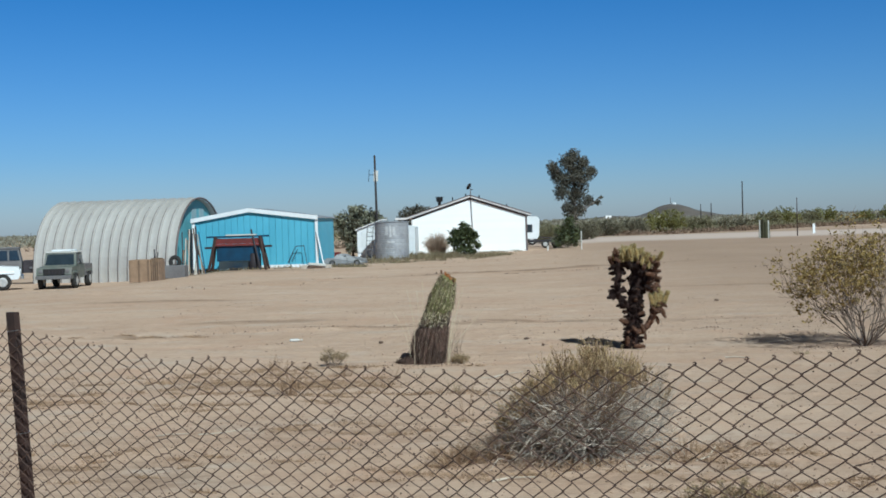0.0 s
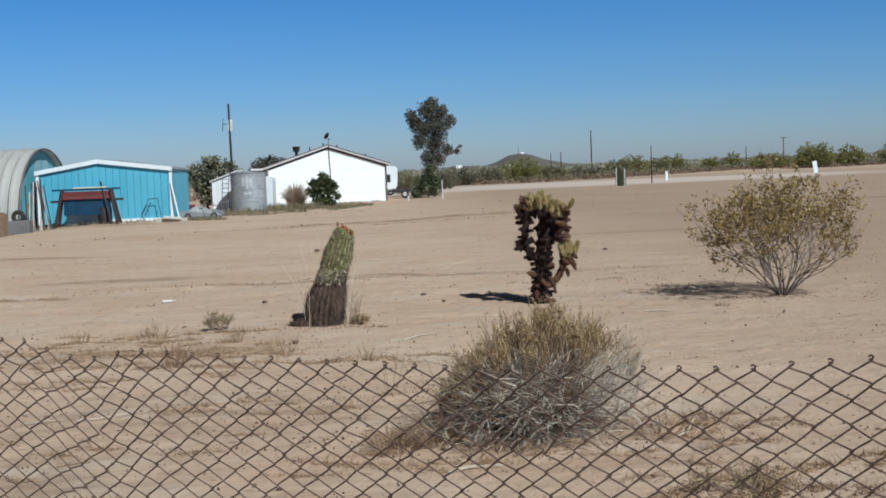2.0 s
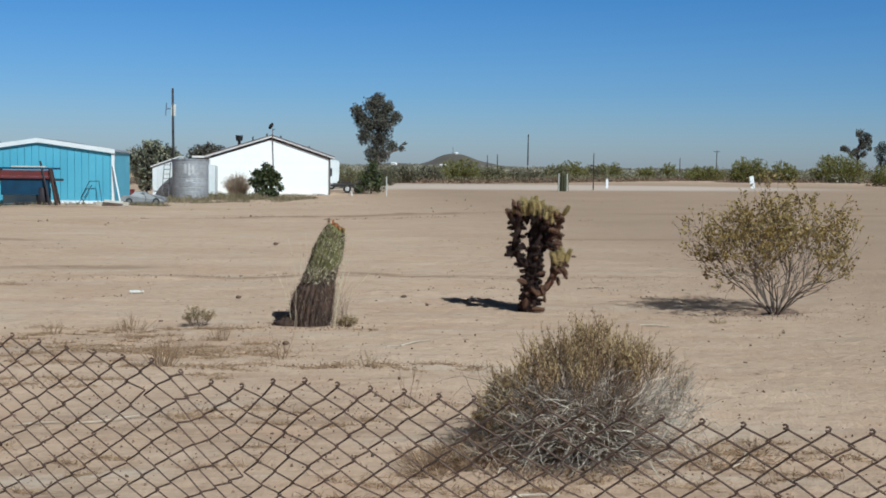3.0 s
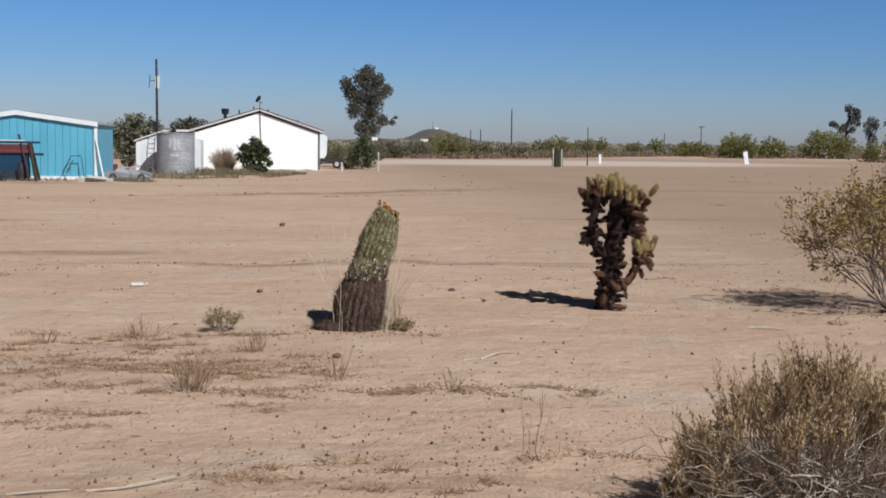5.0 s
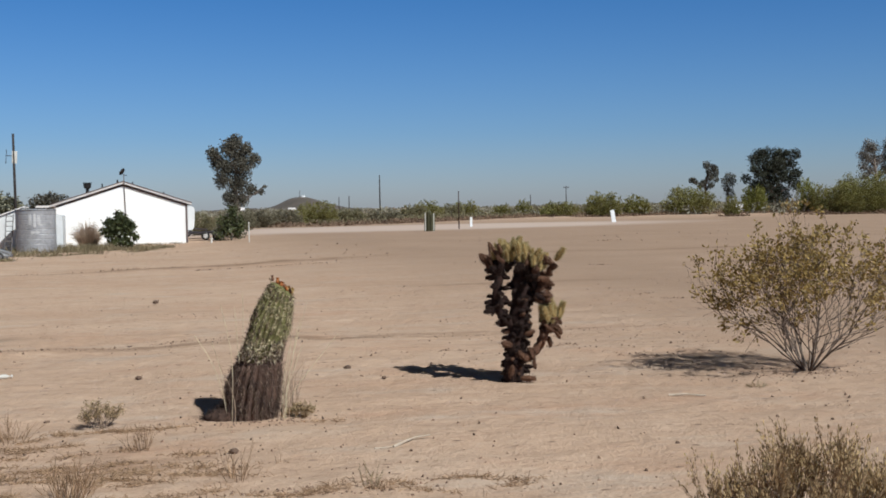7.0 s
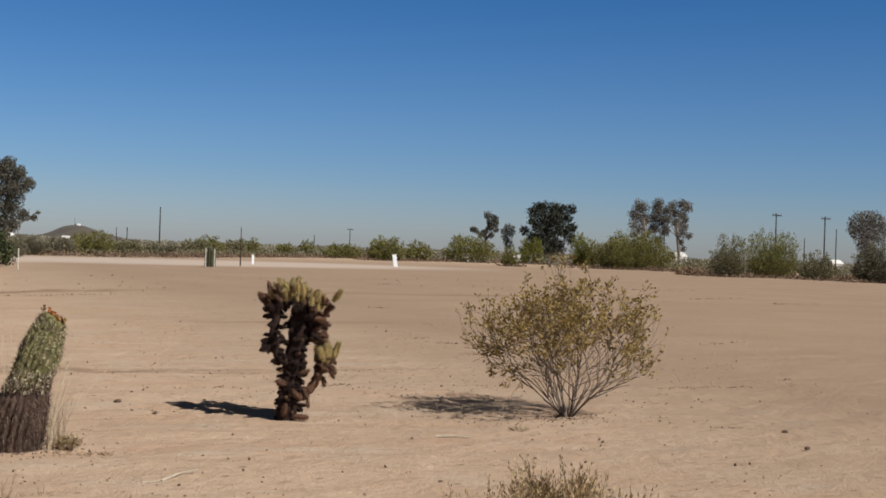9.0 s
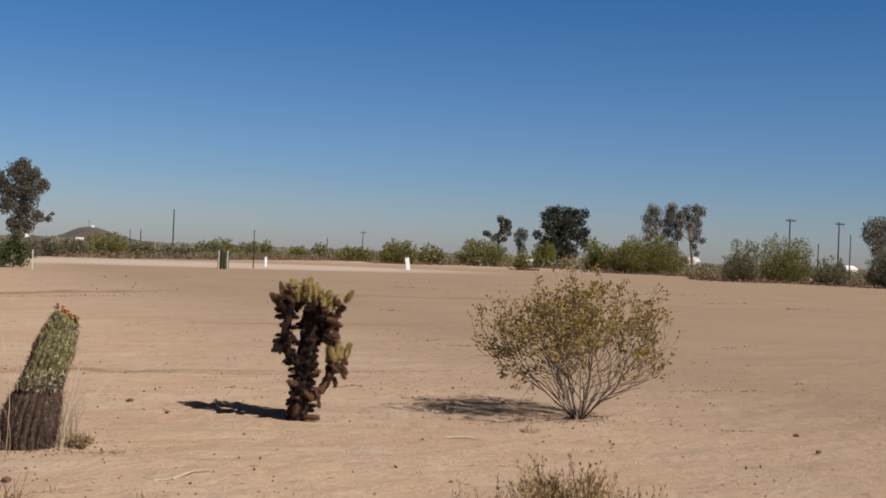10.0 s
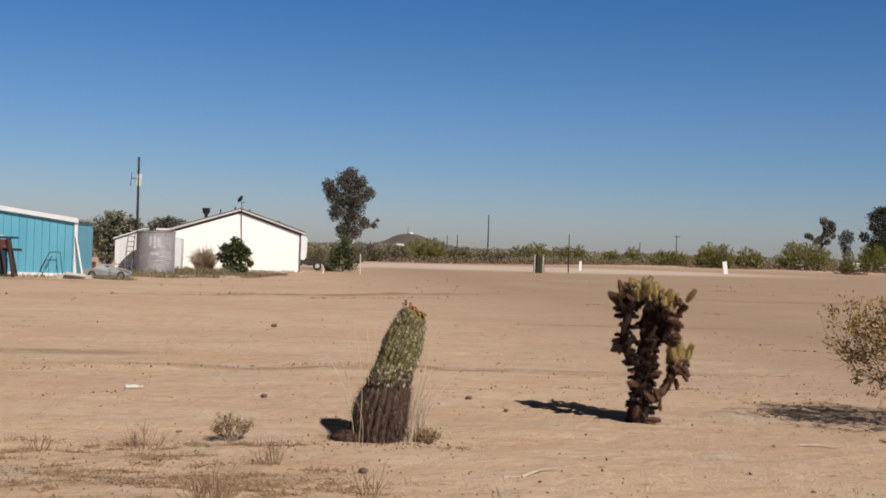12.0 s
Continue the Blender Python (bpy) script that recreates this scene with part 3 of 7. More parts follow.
# ---- cactus, cholla and shrubs on the sand ----
def build_barrel_cactus(x, y):
    """A leaning, sun-scorched barrel cactus: dead spiny foot, green ribbed upper part, orange fruit on the slanting tip."""
    random.seed(5)
    t = thing("barrel_cactus", x, y, "leaning barrel cactus with dead brown foot and orange fruit", "cactus")
    bend = ((-0.1, -0.06), (0.27, -0.005), (0.45, 0.035), (0.62, 0.092), (1.0, 0.232), (1.2, 0.30))
    RIBS = 21

    def axis(z):
        return Vector((float(np.interp(z, [b[0] for b in bend], [b[1] for b in bend])), 0.02 * z, z))

    def surface(z, w, u, rad, depth, tilt, seed):
        """A point of the ribbed skin at height z and angle w."""
        r = rad(u) * (1 + depth * math.cos(w * RIBS)) * (1 + 0.08 * noise.noise(Vector((math.cos(w) * 2 + seed, math.sin(w) * 2, z * 5))) + 0.03 * noise.noise(Vector((math.cos(w) * 6, math.sin(w) * 6 + seed, z * 14))))
        c = axis(z)
        return Vector((c.x + r * math.cos(w), c.y + r * math.sin(w), c.z + tilt * r * math.cos(w) * u))

    def ribbed(z0, z1, rad, depth, tilt=0.0, steps_n=30, seed=0.0):
        m = Mesh()
        n = RIBS * 4
        for i in range(steps_n + 1):
            u = i / steps_n
            for j in range(n):
                m.v.append(tuple(surface(z0 + (z1 - z0) * u, 2 * math.pi * j / n, u, rad, depth, tilt, seed)))
        for i in range(steps_n):
            for j in range(n):
                m.f.append((i * n + j, i * n + (j + 1) % n, (i + 1) * n + (j + 1) % n, (i + 1) * n + j))
        top = axis(z1 + 0.012)
        m.v.append(tuple(top))
        for j in range(n):
            m.f.append((steps_n * n + j, steps_n * n + (j + 1) % n, len(m.v) - 1))
        m.f.append(tuple(range(n - 1, -1, -1)))
        return m

    low = lambda u: float(np.interp(u, [0, 0.15, 0.45, 0.7, 0.88, 0.96, 1.0], [0.178, 0.192, 0.196, 0.190, 0.178, 0.160, 0.13]))
    high = lambda u: float(np.interp(u, [0, 0.1, 0.22, 0.5, 0.7, 0.85, 0.95, 1.0], [0.112, 0.150, 0.138, 0.140, 0.122, 0.100, 0.084, 0.068]))
    LEAN = -0.72
    foot = part("dead_foot", ribbed(-0.03, 0.48, low, 0.13, 0.0, seed=3), CACTUS_DEAD, t, "dark shrivelled lower trunk", True)
    body = part("green_body", ribbed(0.42, 1.07, high, 0.13, LEAN), CACTUS, t, "green ribbed upper trunk", True)

    def hair(m, p, d, le, width):
        s = d.cross(rand_dir()).normalized() * width
        m.add([p - s, p + s, p + d * le + Vector((0, 0, -0.15 * le))], [(0, 1, 2)])

    def areoles(z0, z1, rad, depth, tilt, seed, gap, count, length, width, lift, drop, skip=0.0):
        """Star-shaped spine cushions in rows down every rib."""
        m = Mesh()
        z = z0 + 0.01
        while z < z1:
            u = (z - z0) / (z1 - z0)
            for k in range(RIBS):
                if random.random() < skip:
                    continue
                w = 2 * math.pi * k / RIBS + random.gauss(0, 0.02)
                zz = z + random.uniform(-0.4, 0.4) * gap
                p = surface(zz, w, min(max((zz - z0) / (z1 - z0), 0), 1), rad, depth, tilt, seed)
                out = Vector((math.cos(w), math.sin(w), 0.25 * u))
                side = Vector((-math.sin(w), math.cos(w), 0))
                for q in range(count):
                    a = 2 * math.pi * (q + random.random() * 0.6) / count
                    d = (out * random.uniform(lift * 0.4, lift * 1.5) + side * math.cos(a) + Vector((0, 0, math.sin(a) - drop))).normalized()
                    hair(m, p, d, length * random.uniform(0.6, 1.3), width)
            z += gap
        return m

    tagged(part("dead_spine_cover", areoles(-0.02, 0.47, low, 0.13, 0, 3, 0.018, 5, 0.055, 0.0026, 0.55, 0.8), SPINE_DARK, foot), kind="stuff")
    part("pale_spine_skirt", areoles(0.0, 0.47, low, 0.13, 0, 3, 0.026, 3, 0.07, 0.0020, 0.35, 2.0, 0.30), SPINE_TAN, foot, "tan hanging spines")
    tagged(part("spine_cover", areoles(0.50, 1.07, high, 0.13, LEAN, 0.0, 0.019, 6, 0.030, 0.0034, 0.45, 0.6, 0.25), SPINE, body), kind="stuff")
    tagged(part("dark_spine_cover", areoles(0.43, 1.07, high, 0.13, LEAN, 0.0, 0.032, 4, 0.042, 0.0036, 0.9, 0.4, 0.25), SPINE_DARK, body), kind="stuff")
    part("pale_spine_band", areoles(0.49, 0.65, lambda u: high(0.1 + u * 0.24), 0.13, 0, 0.0, 0.027, 8, 0.036, 0.0074, 0.5, 0.1, 0.15), SPINE_WHITE, body, "dense pale spine band")
    tagged(part("dark_spine_band", areoles(0.43, 0.60, lambda u: high(u * 0.25), 0.13, 0, 0.0, 0.02, 6, 0.05, 0.0044, 0.7, 0.6, 0.15), SPINE_DARK, body), kind="stuff")
    # a collapsed dead pup that lies against the foot; its black spines paint the cactus's shade
    m, sp = Mesh(), Mesh()
    for i in range(9):
        for j in range(16):
            w, v = 2 * math.pi * j / 16, math.pi * i / 8
            d = Vector((math.sin(v) * math.cos(w), math.sin(v) * math.sin(w), -math.cos(v)))
            q = Vector((-0.235 + 0.19 * d.x, 0.02 + 0.17 * d.y, 0.02 + 0.085 * d.z * (1 + 0.5 * d.x))) * 1.0 + d * 0.03 * noise.noise(d * 3.0) + d * (0.008 if j % 2 else -0.004)
            m.v.append(tuple(q))
            for _ in range(7):
                hair(sp, q, (d + rand_dir() * 0.7).normalized(), random.uniform(0.03, 0.07), 0.0024)
    for i in range(8):
        for j in range(16):
            m.f.append((i * 16 + j, i * 16 + (j + 1) % 16, (i + 1) * 16 + (j + 1) % 16, (i + 1) * 16 + j))
    pup = part("dead_pup", m, CACTUS_DEAD, t, "collapsed dead pup with shade painted in by black spines", True)
    tagged(part("pup_spines", sp, CHOLLA_SPINE_BLACK, pup), kind="stuff")
    # a wispy fringe of broken spines at the foot
    m = Mesh()
    for _ in range(1800):
        w = random.uniform(0, 6.283)
        zz = random.uniform(0.0, 0.46)
        p = surface(zz, w, zz / 0.5, low, 0.13, 0, 3)
        d = Vector((math.cos(w), math.sin(w), random.gauss(-0.1, 0.6))).normalized()
        hair(m, p, d, random.uniform(0.04, 0.12) * (1.15 - zz), 0.0015)
    part("spine_fringe", m, SPINE_DARK, foot)
    for k in range(44):
        m = Mesh()
        u = random.random()
        s = random.uniform(0.008, 0.0145)
        m.lathe([(s * 0.4, 0), (s, s * 0.8), (s * 0.9, s * 2.0), (s * 0.6, s * 2.6), (s * 1.1, s * 3.6), (s * 0.3, s * 3.0)], 7)
        a = random.uniform(-1.3, 1.3) if u < 0.6 else random.uniform(0, 6.28)
        r = random.uniform(0.03, 0.095) if u < 0.75 else random.uniform(0.02, 0.07)
        c = axis(1.07)
        at = Matrix.Translation((c.x + r * math.cos(a), c.y + r * math.sin(a), c.z + 0.004 + LEAN * r * math.cos(a))) @ pose(0, 0, 0, random.gauss(0, 28), 30 * math.cos(a) + random.gauss(0, 25), random.uniform(0, 360))
        part("fruit", m, random.choice((FLOWER, FLOWER, CHOLLA_MID, CHOLLA_DEAD_SHADED, CHOLLA_TIP, STRAW_DULL)), t, "dry orange fruit" if k == 0 else "", at=at)
    return t


build_barrel_cactus(1.12, 15.1)


def cholla_joint(seed, tip):
    """One knobbly cholla joint, one unit long, and its spines."""
    random.seed(seed)
    m, sp = Mesh(), Mesh()
    n, k = 10, 9
    for i in range(k + 1):
        u = i / k
        r = 0.19 * (math.sin(math.pi * min(max(0.06 + 0.9 * u, 0), 1)) ** 0.45)
        for j in range(n):
            w = 2 * math.pi * (j + 0.5 * (i % 2)) / n
            rr = r * (1.16 if (i + j) % 2 else 0.86)
            m.v.append((rr * math.cos(w), rr * math.sin(w), u))
            if tip or random.random() < 0.75:
                for _ in range(3 if tip else 2):
                    d = (Vector((math.cos(w), math.sin(w), 0.35)) + 0.8 * rand_dir()).normalized()
                    p = Vector(m.v[-1])
                    s = d.cross(rand_dir()).normalized() * 0.013
                    sp.add([p - s, p + s, p + d * random.uniform(0.10, 0.24)], [(0, 1, 2)])
    for i in range(k):
        for j in range(n):
            m.f.append((i * n + j, i * n + (j + 1) % n, (i + 1) * n + (j + 1) % n, (i + 1) * n + j))
    m.f.append(tuple(k * n + j for j in range(n)))
    m.f.append(tuple(range(n - 1, -1, -1)))
    return m, sp


def build_cholla(x, y):
    t = thing("cholla_cactus", x, y, "teddy-bear cholla with dead stems, shaded side painted black, and golden tips", "cactus")
    kinds = {}
    for key, tip, skin, hair in (("dead", False, CHOLLA_DEAD_SHADED, CHOLLA_SPINE_BLACK), ("mid", False, CHOLLA_MID, CHOLLA_SPINE_DEAD), ("tip", True, CHOLLA_TIP, CHOLLA_SPINE)):
        kinds[key] = []
        for s in range(3):
            a, b = cholla_joint(20 + s, tip)
            kinds[key].append((a.data(key + "_joint", skin), b.data(key + "_spines", hair)))
    random.seed(8)

    def joint(key, p, d, le, fat=1.0):
        d = Vector(d).normalized()
        q = d.to_track_quat("Z", "Y")
        m = Matrix.LocRotScale(Vector(p) - d * le * 0.08, q, (le * fat, le * fat, le))
        a, b = random.choice(kinds[key])
        o = part("joint", a, None, t, at=m)
        part("spine_coat", b, None, o)
        return Vector(p) + d * le

    def limb(pts, r0, r1, key, bare=False):
        """A woody limb set with short joints along it, or a bare one."""
        m = Mesh()
        pts = [Vector(p) for p in pts]
        fine = []
        for a, b in zip(pts, pts[1:]):
            for k in range(5):
                fine.append(a.lerp(b, k / 5) + Vector((random.gauss(0, 0.008), random.gauss(0, 0.008), 0)))
        fine.append(pts[-1])
        m.tube(fine, r0, r1, 9)
        part("limb", m, CHOLLA_DEAD_SHADED if key != "mid" else CHOLLA_MID, t, smooth=True)
        for p in fine if not bare else ():
            for _ in range(3 if r0 > 0.06 else 1):
                d = rand_dir()
                d.z = abs(d.z) * 0.3 - 0.25
                joint(key, p + d.normalized() * r1 * 0.6, d, random.uniform(0.075, 0.115), 1.1)

    # left limbs black as the shaded side, right limbs brown as the sunlit side
    limb([(0.05, 0, -0.02), (0.08, 0, 0.2), (0.095, 0.01, 0.365), (0.11, 0, 0.59)], 0.105, 0.085, "dead")
    limb([(0.11, 0, 0.55), (0.155, 0.01, 0.80), (0.15, 0.02, 1.08)], 0.10, 0.085, "dead")
    limb([(0.09, 0, 0.52), (-0.02, -0.03, 0.60), (-0.105, -0.03, 0.72), (-0.105, -0.03, 0.92), (-0.06, -0.02, 1.12)], 0.046, 0.044, "dead")
    limb([(0.14, 0.02, 0.74), (0.26, 0.04, 0.85), (0.33, 0.05, 1.02), (0.34, 0.03, 1.12)], 0.05, 0.04, "mid")
    limb([(-0.01, -0.03, 0.82), (-0.09, -0.05, 0.76), (-0.15, -0.05, 0.71)], 0.036, 0.026, "dead")
    limb([(0.10, -0.03, 0.20), (0.20, -0.05, 0.235), (0.29, -0.06, 0.31), (0.345, -0.06, 0.41), (0.40, -0.05, 0.53)], 0.044, 0.046, "mid", True)
    for p, d, le, key in (((-0.15, -0.05, 0.71), (-1, -0.2, -0.15), 0.12, "dead"), ((-0.13, -0.03, 0.73), (-0.6, -0.6, -0.9), 0.10, "dead"), ((-0.10, -0.03, 1.02), (-1, 0.1, 0.05), 0.13, "dead"),
                          ((-0.07, -0.05, 1.06), (-0.9, -0.4, 0.5), 0.12, "dead"), ((-0.06, -0.03, 0.93), (-1, -0.3, -0.2), 0.10, "dead"), ((0.02, -0.08, 0.36), (-1, -0.5, 0.3), 0.15, "mid"),
                          ((0.20, -0.08, 0.32), (0.35, -0.3, -1), 0.14, "mid"), ((0.24, -0.10, 0.20), (0.1, -0.2, -1), 0.09, "mid"), ((0.10, -0.14, 0.04), (1, -0.3, -0.05), 0.15, "mid"), ((0.41, -0.06, 0.42), (0.2, -0.1, -1), 0.11, "mid"), ((0.48, -0.06, 0.48), (0.5, -0.1, -0.8), 0.10, "mid"),
                          ((0.0, -0.08, 0.05), (0.1, -0.4, 1), 0.14, "mid"), ((0.08, -0.12, 0.30), (0.6, -0.6, -0.8), 0.14, "mid"), ((0.16, -0.08, 0.46), (0.8, -0.4, 0.3), 0.11, "mid"),
                          ((0.40, 0.02, 0.95), (1, -0.2, -0.2), 0.11, "mid"), ((0.42, 0.02, 0.88), (0.5, -0.3, -0.8), 0.11, "mid"), ((0.30, -0.04, 0.80), (0.9, -0.5, 0.3), 0.12, "mid")):
        joint(key, p, d, le)
    # old joints crowded round the lower trunk
    random.seed(29)
    for _ in range(84):
        pz = random.uniform(0.06, 0.86)
        d = Vector((random.gauss(0, 1), random.gauss(-0.3, 1), random.gauss(-0.1, 0.35)))
        if pz > 0.56:
            d.x = abs(d.x) + 0.2
        joint("dead" if random.random() < (0.45 if pz < 0.3 else 0.8) else "mid", (0.10 + 0.06 * d.normalized().x, 0.05 * d.normalized().y, pz), d, random.uniform(0.08, 0.12), 0.85)
    # crown of joints under the golden tips: shaded left painted black, sunlit right brown
    random.seed(31)
    for _ in range(78):
        px, py, pz = random.uniform(-0.15, 0.40), random.gauss(0.0, 0.10), random.uniform(1.02, 1.20)
        key = "dead" if px < 0.20 and pz < 1.15 else "mid"
        joint(key, (px, py, pz), (random.gauss(px * 0.8, 0.6), random.gauss(-0.2, 0.7), random.gauss(0.3, 0.5)), random.uniform(0.09, 0.14), 1.05)
    for _ in range(92):
        px, py = random.uniform(-0.16, 0.42), random.gauss(0.0, 0.11)
        pz = 1.185 + 0.05 * math.sin(px * 11 + 1) + random.uniform(-0.05, 0.07)
        if px > 0.36:
            pz -= 0.02
        joint("mid" if px < -0.07 and random.random() < 0.8 else "tip", (px, py, pz), (random.gauss((px - 0.1) * 1.1, 0.28), random.gauss(py, 0.4), 1), random.uniform(0.085, 0.16), random.uniform(0.66, 0.95))
    # right-hand joints, brown towards the sun and black where shade is painted
    for _ in range(44):
        px, py = random.uniform(0.18, 0.40), random.gauss(0.02, 0.08)
        joint("mid" if px > 0.27 else "dead", (px, py, random.uniform(0.78, 1.05)), (random.gauss(0.5, 0.4), random.gauss(-0.4, 0.5), random.gauss(0, 0.4)), random.uniform(0.09, 0.13), 1.1)
    for _ in range(34):
        joint("mid", (random.uniform(0.31, 0.52), random.gauss(-0.05, 0.06), random.uniform(0.46, 0.62)), (random.gauss(0.3, 0.5), random.gauss(-0.3, 0.5), random.gauss(0.2, 0.5)), random.uniform(0.08, 0.12), 1.0)
    for _ in range(40):
        px = random.uniform(0.32, 0.55)
        joint("tip", (px, random.gauss(-0.05, 0.07), 0.59 + 0.12 * (px - 0.32) + random.uniform(-0.03, 0.05)), (random.gauss((px - 0.42) * 2.6, 0.2), random.gauss(-0.1, 0.35), 1), random.uniform(0.10, 0.18), random.uniform(0.58, 0.85))
    return t


build_cholla(3.715, 16.35)


def branch(m, p, d, le, r, depth, tips, spread, up, min_r=0.0012, keep=None):
    """A forking twig. Returns nothing; its ends go into tips."""
    pts = [Vector(p)]
    d = Vector(d).normalized()
    n = 4
    for _ in range(n):
        d = (d + rand_dir() * 0.12 + Vector((0, 0, up * 0.08))).normalized()
        pts.append(pts[-1] + d * le / n)
    if keep and not keep(pts[-1]):
        return
    m.tube(pts, r, max(r * 0.62, min_r), 4 if r > 0.004 else 3, caps=False)
    if depth == 0:
        tips.append((pts[-1], d))
        tips.append((pts[2], d))
        return
    for _ in range(random.choice((2, 2, 3))):
        nd = (d + rand_dir() * spread).normalized()
        branch(m, pts[-1] if random.random() < 0.7 else pts[2], nd, le * random.uniform(0.62, 0.95), max(r * 0.62, min_r), depth - 1, tips, spread, up, min_r, keep)


def build_creosote(x, y):
    random.seed(14)
    t = thing("creosote_bush", x, y, "open creosote bush with thin grey stems and sparse olive leaves", "shrub")
    leaves = Mesh()
    shape = lambda q: math.hypot((q.x + 0.07) * 0.93, q.y * 1.05) < float(np.interp(q.z, [0.0, 0.2, 0.5, 0.8, 1.15, 1.5, 1.74], [0.30, 0.62, 0.92, 1.04, 1.05, 0.92, 0.4])) * (1 + 0.22 * noise.noise(q * 2.2))
    for k in range(26):
        a = 2 * math.pi * k / 26 + random.gauss(0, 0.12)
        out = random.uniform(0.15, 1.15) if k % 3 else random.uniform(0.8, 1.35)
        d = Vector((math.cos(a) * out * 1.08, math.sin(a) * out * 0.9, 1.0))
        m, tips = Mesh(), []
        branch(m, (math.cos(a) * 0.04, math.sin(a) * 0.04, -0.02), d, random.uniform(0.39, 0.55), 0.0088, 5, tips, 0.66, 0.22, 0.0015, shape)
        part("stem", m, BARK_DARK if k % 3 == 0 else BARK_GREY, t)
        for p, td in tips:
            if p.z < 0.30 or random.random() < (0.6 if math.hypot(p.x, p.y) + p.z < 1.0 else 0.10):
                continue
            for _ in range(random.randint(3, 4)):
                c = p + rand_dir() * random.uniform(0.0, 0.045)
                if p.z > 1.72:
                    continue
                leaves.leaf(c, (td + rand_dir() * 0.9), random.uniform(0.028, 0.052), random.uniform(0.009, 0.017))
    part("foliage", leaves, CREO_LEAF, t, "sparse olive-yellow leaves")
    return t


build_creosote(6.80, 15.98)


def build_near_bush(x, y):
    """A knee-high desert shrub: tangle of bleached dead twigs under upright olive shoots."""
    random.seed(21)
    t = thing("burro_bush", x, y, "low dry burrobush with olive shoots over bleached dead twigs", "shrub")
    dead, dark, shoots, leaves, grey = Mesh(), Mesh(), Mesh(), Mesh(), Mesh()
    for k in range(400):
        a = random.uniform(0, 6.283)
        r0 = random.uniform(0.0, 0.25)
        p = Vector((math.cos(a) * r0, math.sin(a) * r0, random.uniform(0.0, 0.22)))
        a += random.gauss(0, 0.4)
        reach = random.uniform(0.30, 0.64)
        d = Vector((math.cos(a), math.sin(a), random.uniform(0.25, 0.9)))
        pts, dd = [p], d.normalized()
        for _ in range(6):
            dd = (dd + rand_dir() * 0.22 + Vector((0, 0, -0.14))).normalized()
            q = pts[-1] + dd * reach / 6
            q.z = max(q.z, 0.012)
            pts.append(q)
        (dead if random.random() < 0.74 else dark).tube(pts, random.uniform(0.0024, 0.0046), 0.0014, 3, caps=False)
    # bleached arcs that droop over the front and sides down to the sand
    for k in range(460):
        a = random.uniform(-2.6, -0.2) if k % 4 == 1 else random.uniform(-3.3, -1.6) if k % 4 > 1 else random.uniform(0, 6.283)
        r0 = random.uniform(0.05, 0.62)
        q = Vector((math.cos(a) * r0 + 0.05, math.sin(a) * r0, random.uniform(0.05, 0.43)))
        a += random.gauss(0, 1.3)
        reach, d = random.uniform(0.16, 0.46), Vector((math.cos(a), math.sin(a), random.uniform(0.0, 0.45))).normalized()
        pts = [q]
        for _ in range(8):
            d = (d + rand_dir() * 0.46 + Vector((0, 0, -0.07))).normalized()
            q = pts[-1] + d * reach / 8
            q.z = max(q.z, 0.012)
            pts.append(q)
        (dead if k % 5 > 1 else dark).tube(pts, random.uniform(0.0020, 0.0042), 0.0012, 3, caps=False)
    # long low twigs that sprawl over the sand to either side
    for k in range(170):
        side = -1 if k % 3 else 1
        q = Vector((side * random.uniform(0.25, 0.75), random.gauss(-0.05, 0.22), random.uniform(0.02, 0.13)))
        d, pts, reach = Vector((side * random.uniform(0.3, 1.0), random.gauss(-0.1, 0.6), random.uniform(0.0, 0.5))).normalized(), [q], random.uniform(0.14, 0.34)
        for _ in range(6):
            d = (d + rand_dir() * 0.4 + Vector((0, 0, -0.08))).normalized()
            q = pts[-1] + d * reach / 6
            q.z = max(q.z, 0.012)
            pts.append(q)
        (shoots if k % 2 else dead).tube(pts, random.uniform(0.002, 0.0038), 0.0012, 3, caps=False)
    # dry stems that rise from the crown through the leaves
    for k in range(460):
        a, tilt = random.uniform(0, 6.283), math.sqrt(random.random()) * 1.25
        d = Vector((math.cos(a) * math.sin(tilt), math.sin(a) * math.sin(tilt), math.cos(tilt)))
        branch((dead, shoots, dark, shoots)[k % 4], Vector((math.cos(a) * 0.1, math.sin(a) * 0.1, 0.03)), d, random.uniform(0.20, 0.29) * (1 - 0.18 * math.sin(tilt)), 0.0042, 2, [], 0.35, 0.12, 0.0012)
    plumes = []
    for k in range(34):
        a, rr = random.uniform(0, 6.283), math.sqrt((k + 0.5) / 34)
        plumes.append((rr, rr * math.cos(a) * 0.93 + 0.05, rr * math.sin(a) * 0.55 + 0.15, random.uniform(0.82, 1.14)))
    for k in range(390):
        rr, ex, ey, tall = plumes[k % 34]
        ex, ey = ex + random.gauss(0, 0.05), ey + random.gauss(0, 0.05)
        peak = 0.41 + 0.11 * math.exp(-((ex - 0.05) / 0.45) ** 2) + 0.07 * math.exp(-((ex + 0.26) / 0.22) ** 2) + 0.17 * math.exp(-((ex - 0.20) / 0.15) ** 2) + 0.11 * math.exp(-((ex - 0.56) / 0.22) ** 2) - 0.10 * rr - 0.34 * min(max(-ex - 0.22, 0.0), 0.6) + 0.09 * noise.noise(Vector((ex * 5, ey * 5, 2)))
        peak *= tall * 1.13
        root = Vector((ex * (0.72 if ex > 0 else 0.82), ey * 0.75, peak * random.uniform(0.48, 0.78)))
        d = Vector((ex * 0.6 + random.gauss(0, 0.12), ey * 0.4 - 0.1, 1.0)).normalized()
        le = min(random.uniform(0.18, 0.34), max(0.10, (peak - root.z) / 1.1)) + (0.05 if random.random() < 0.15 else 0)
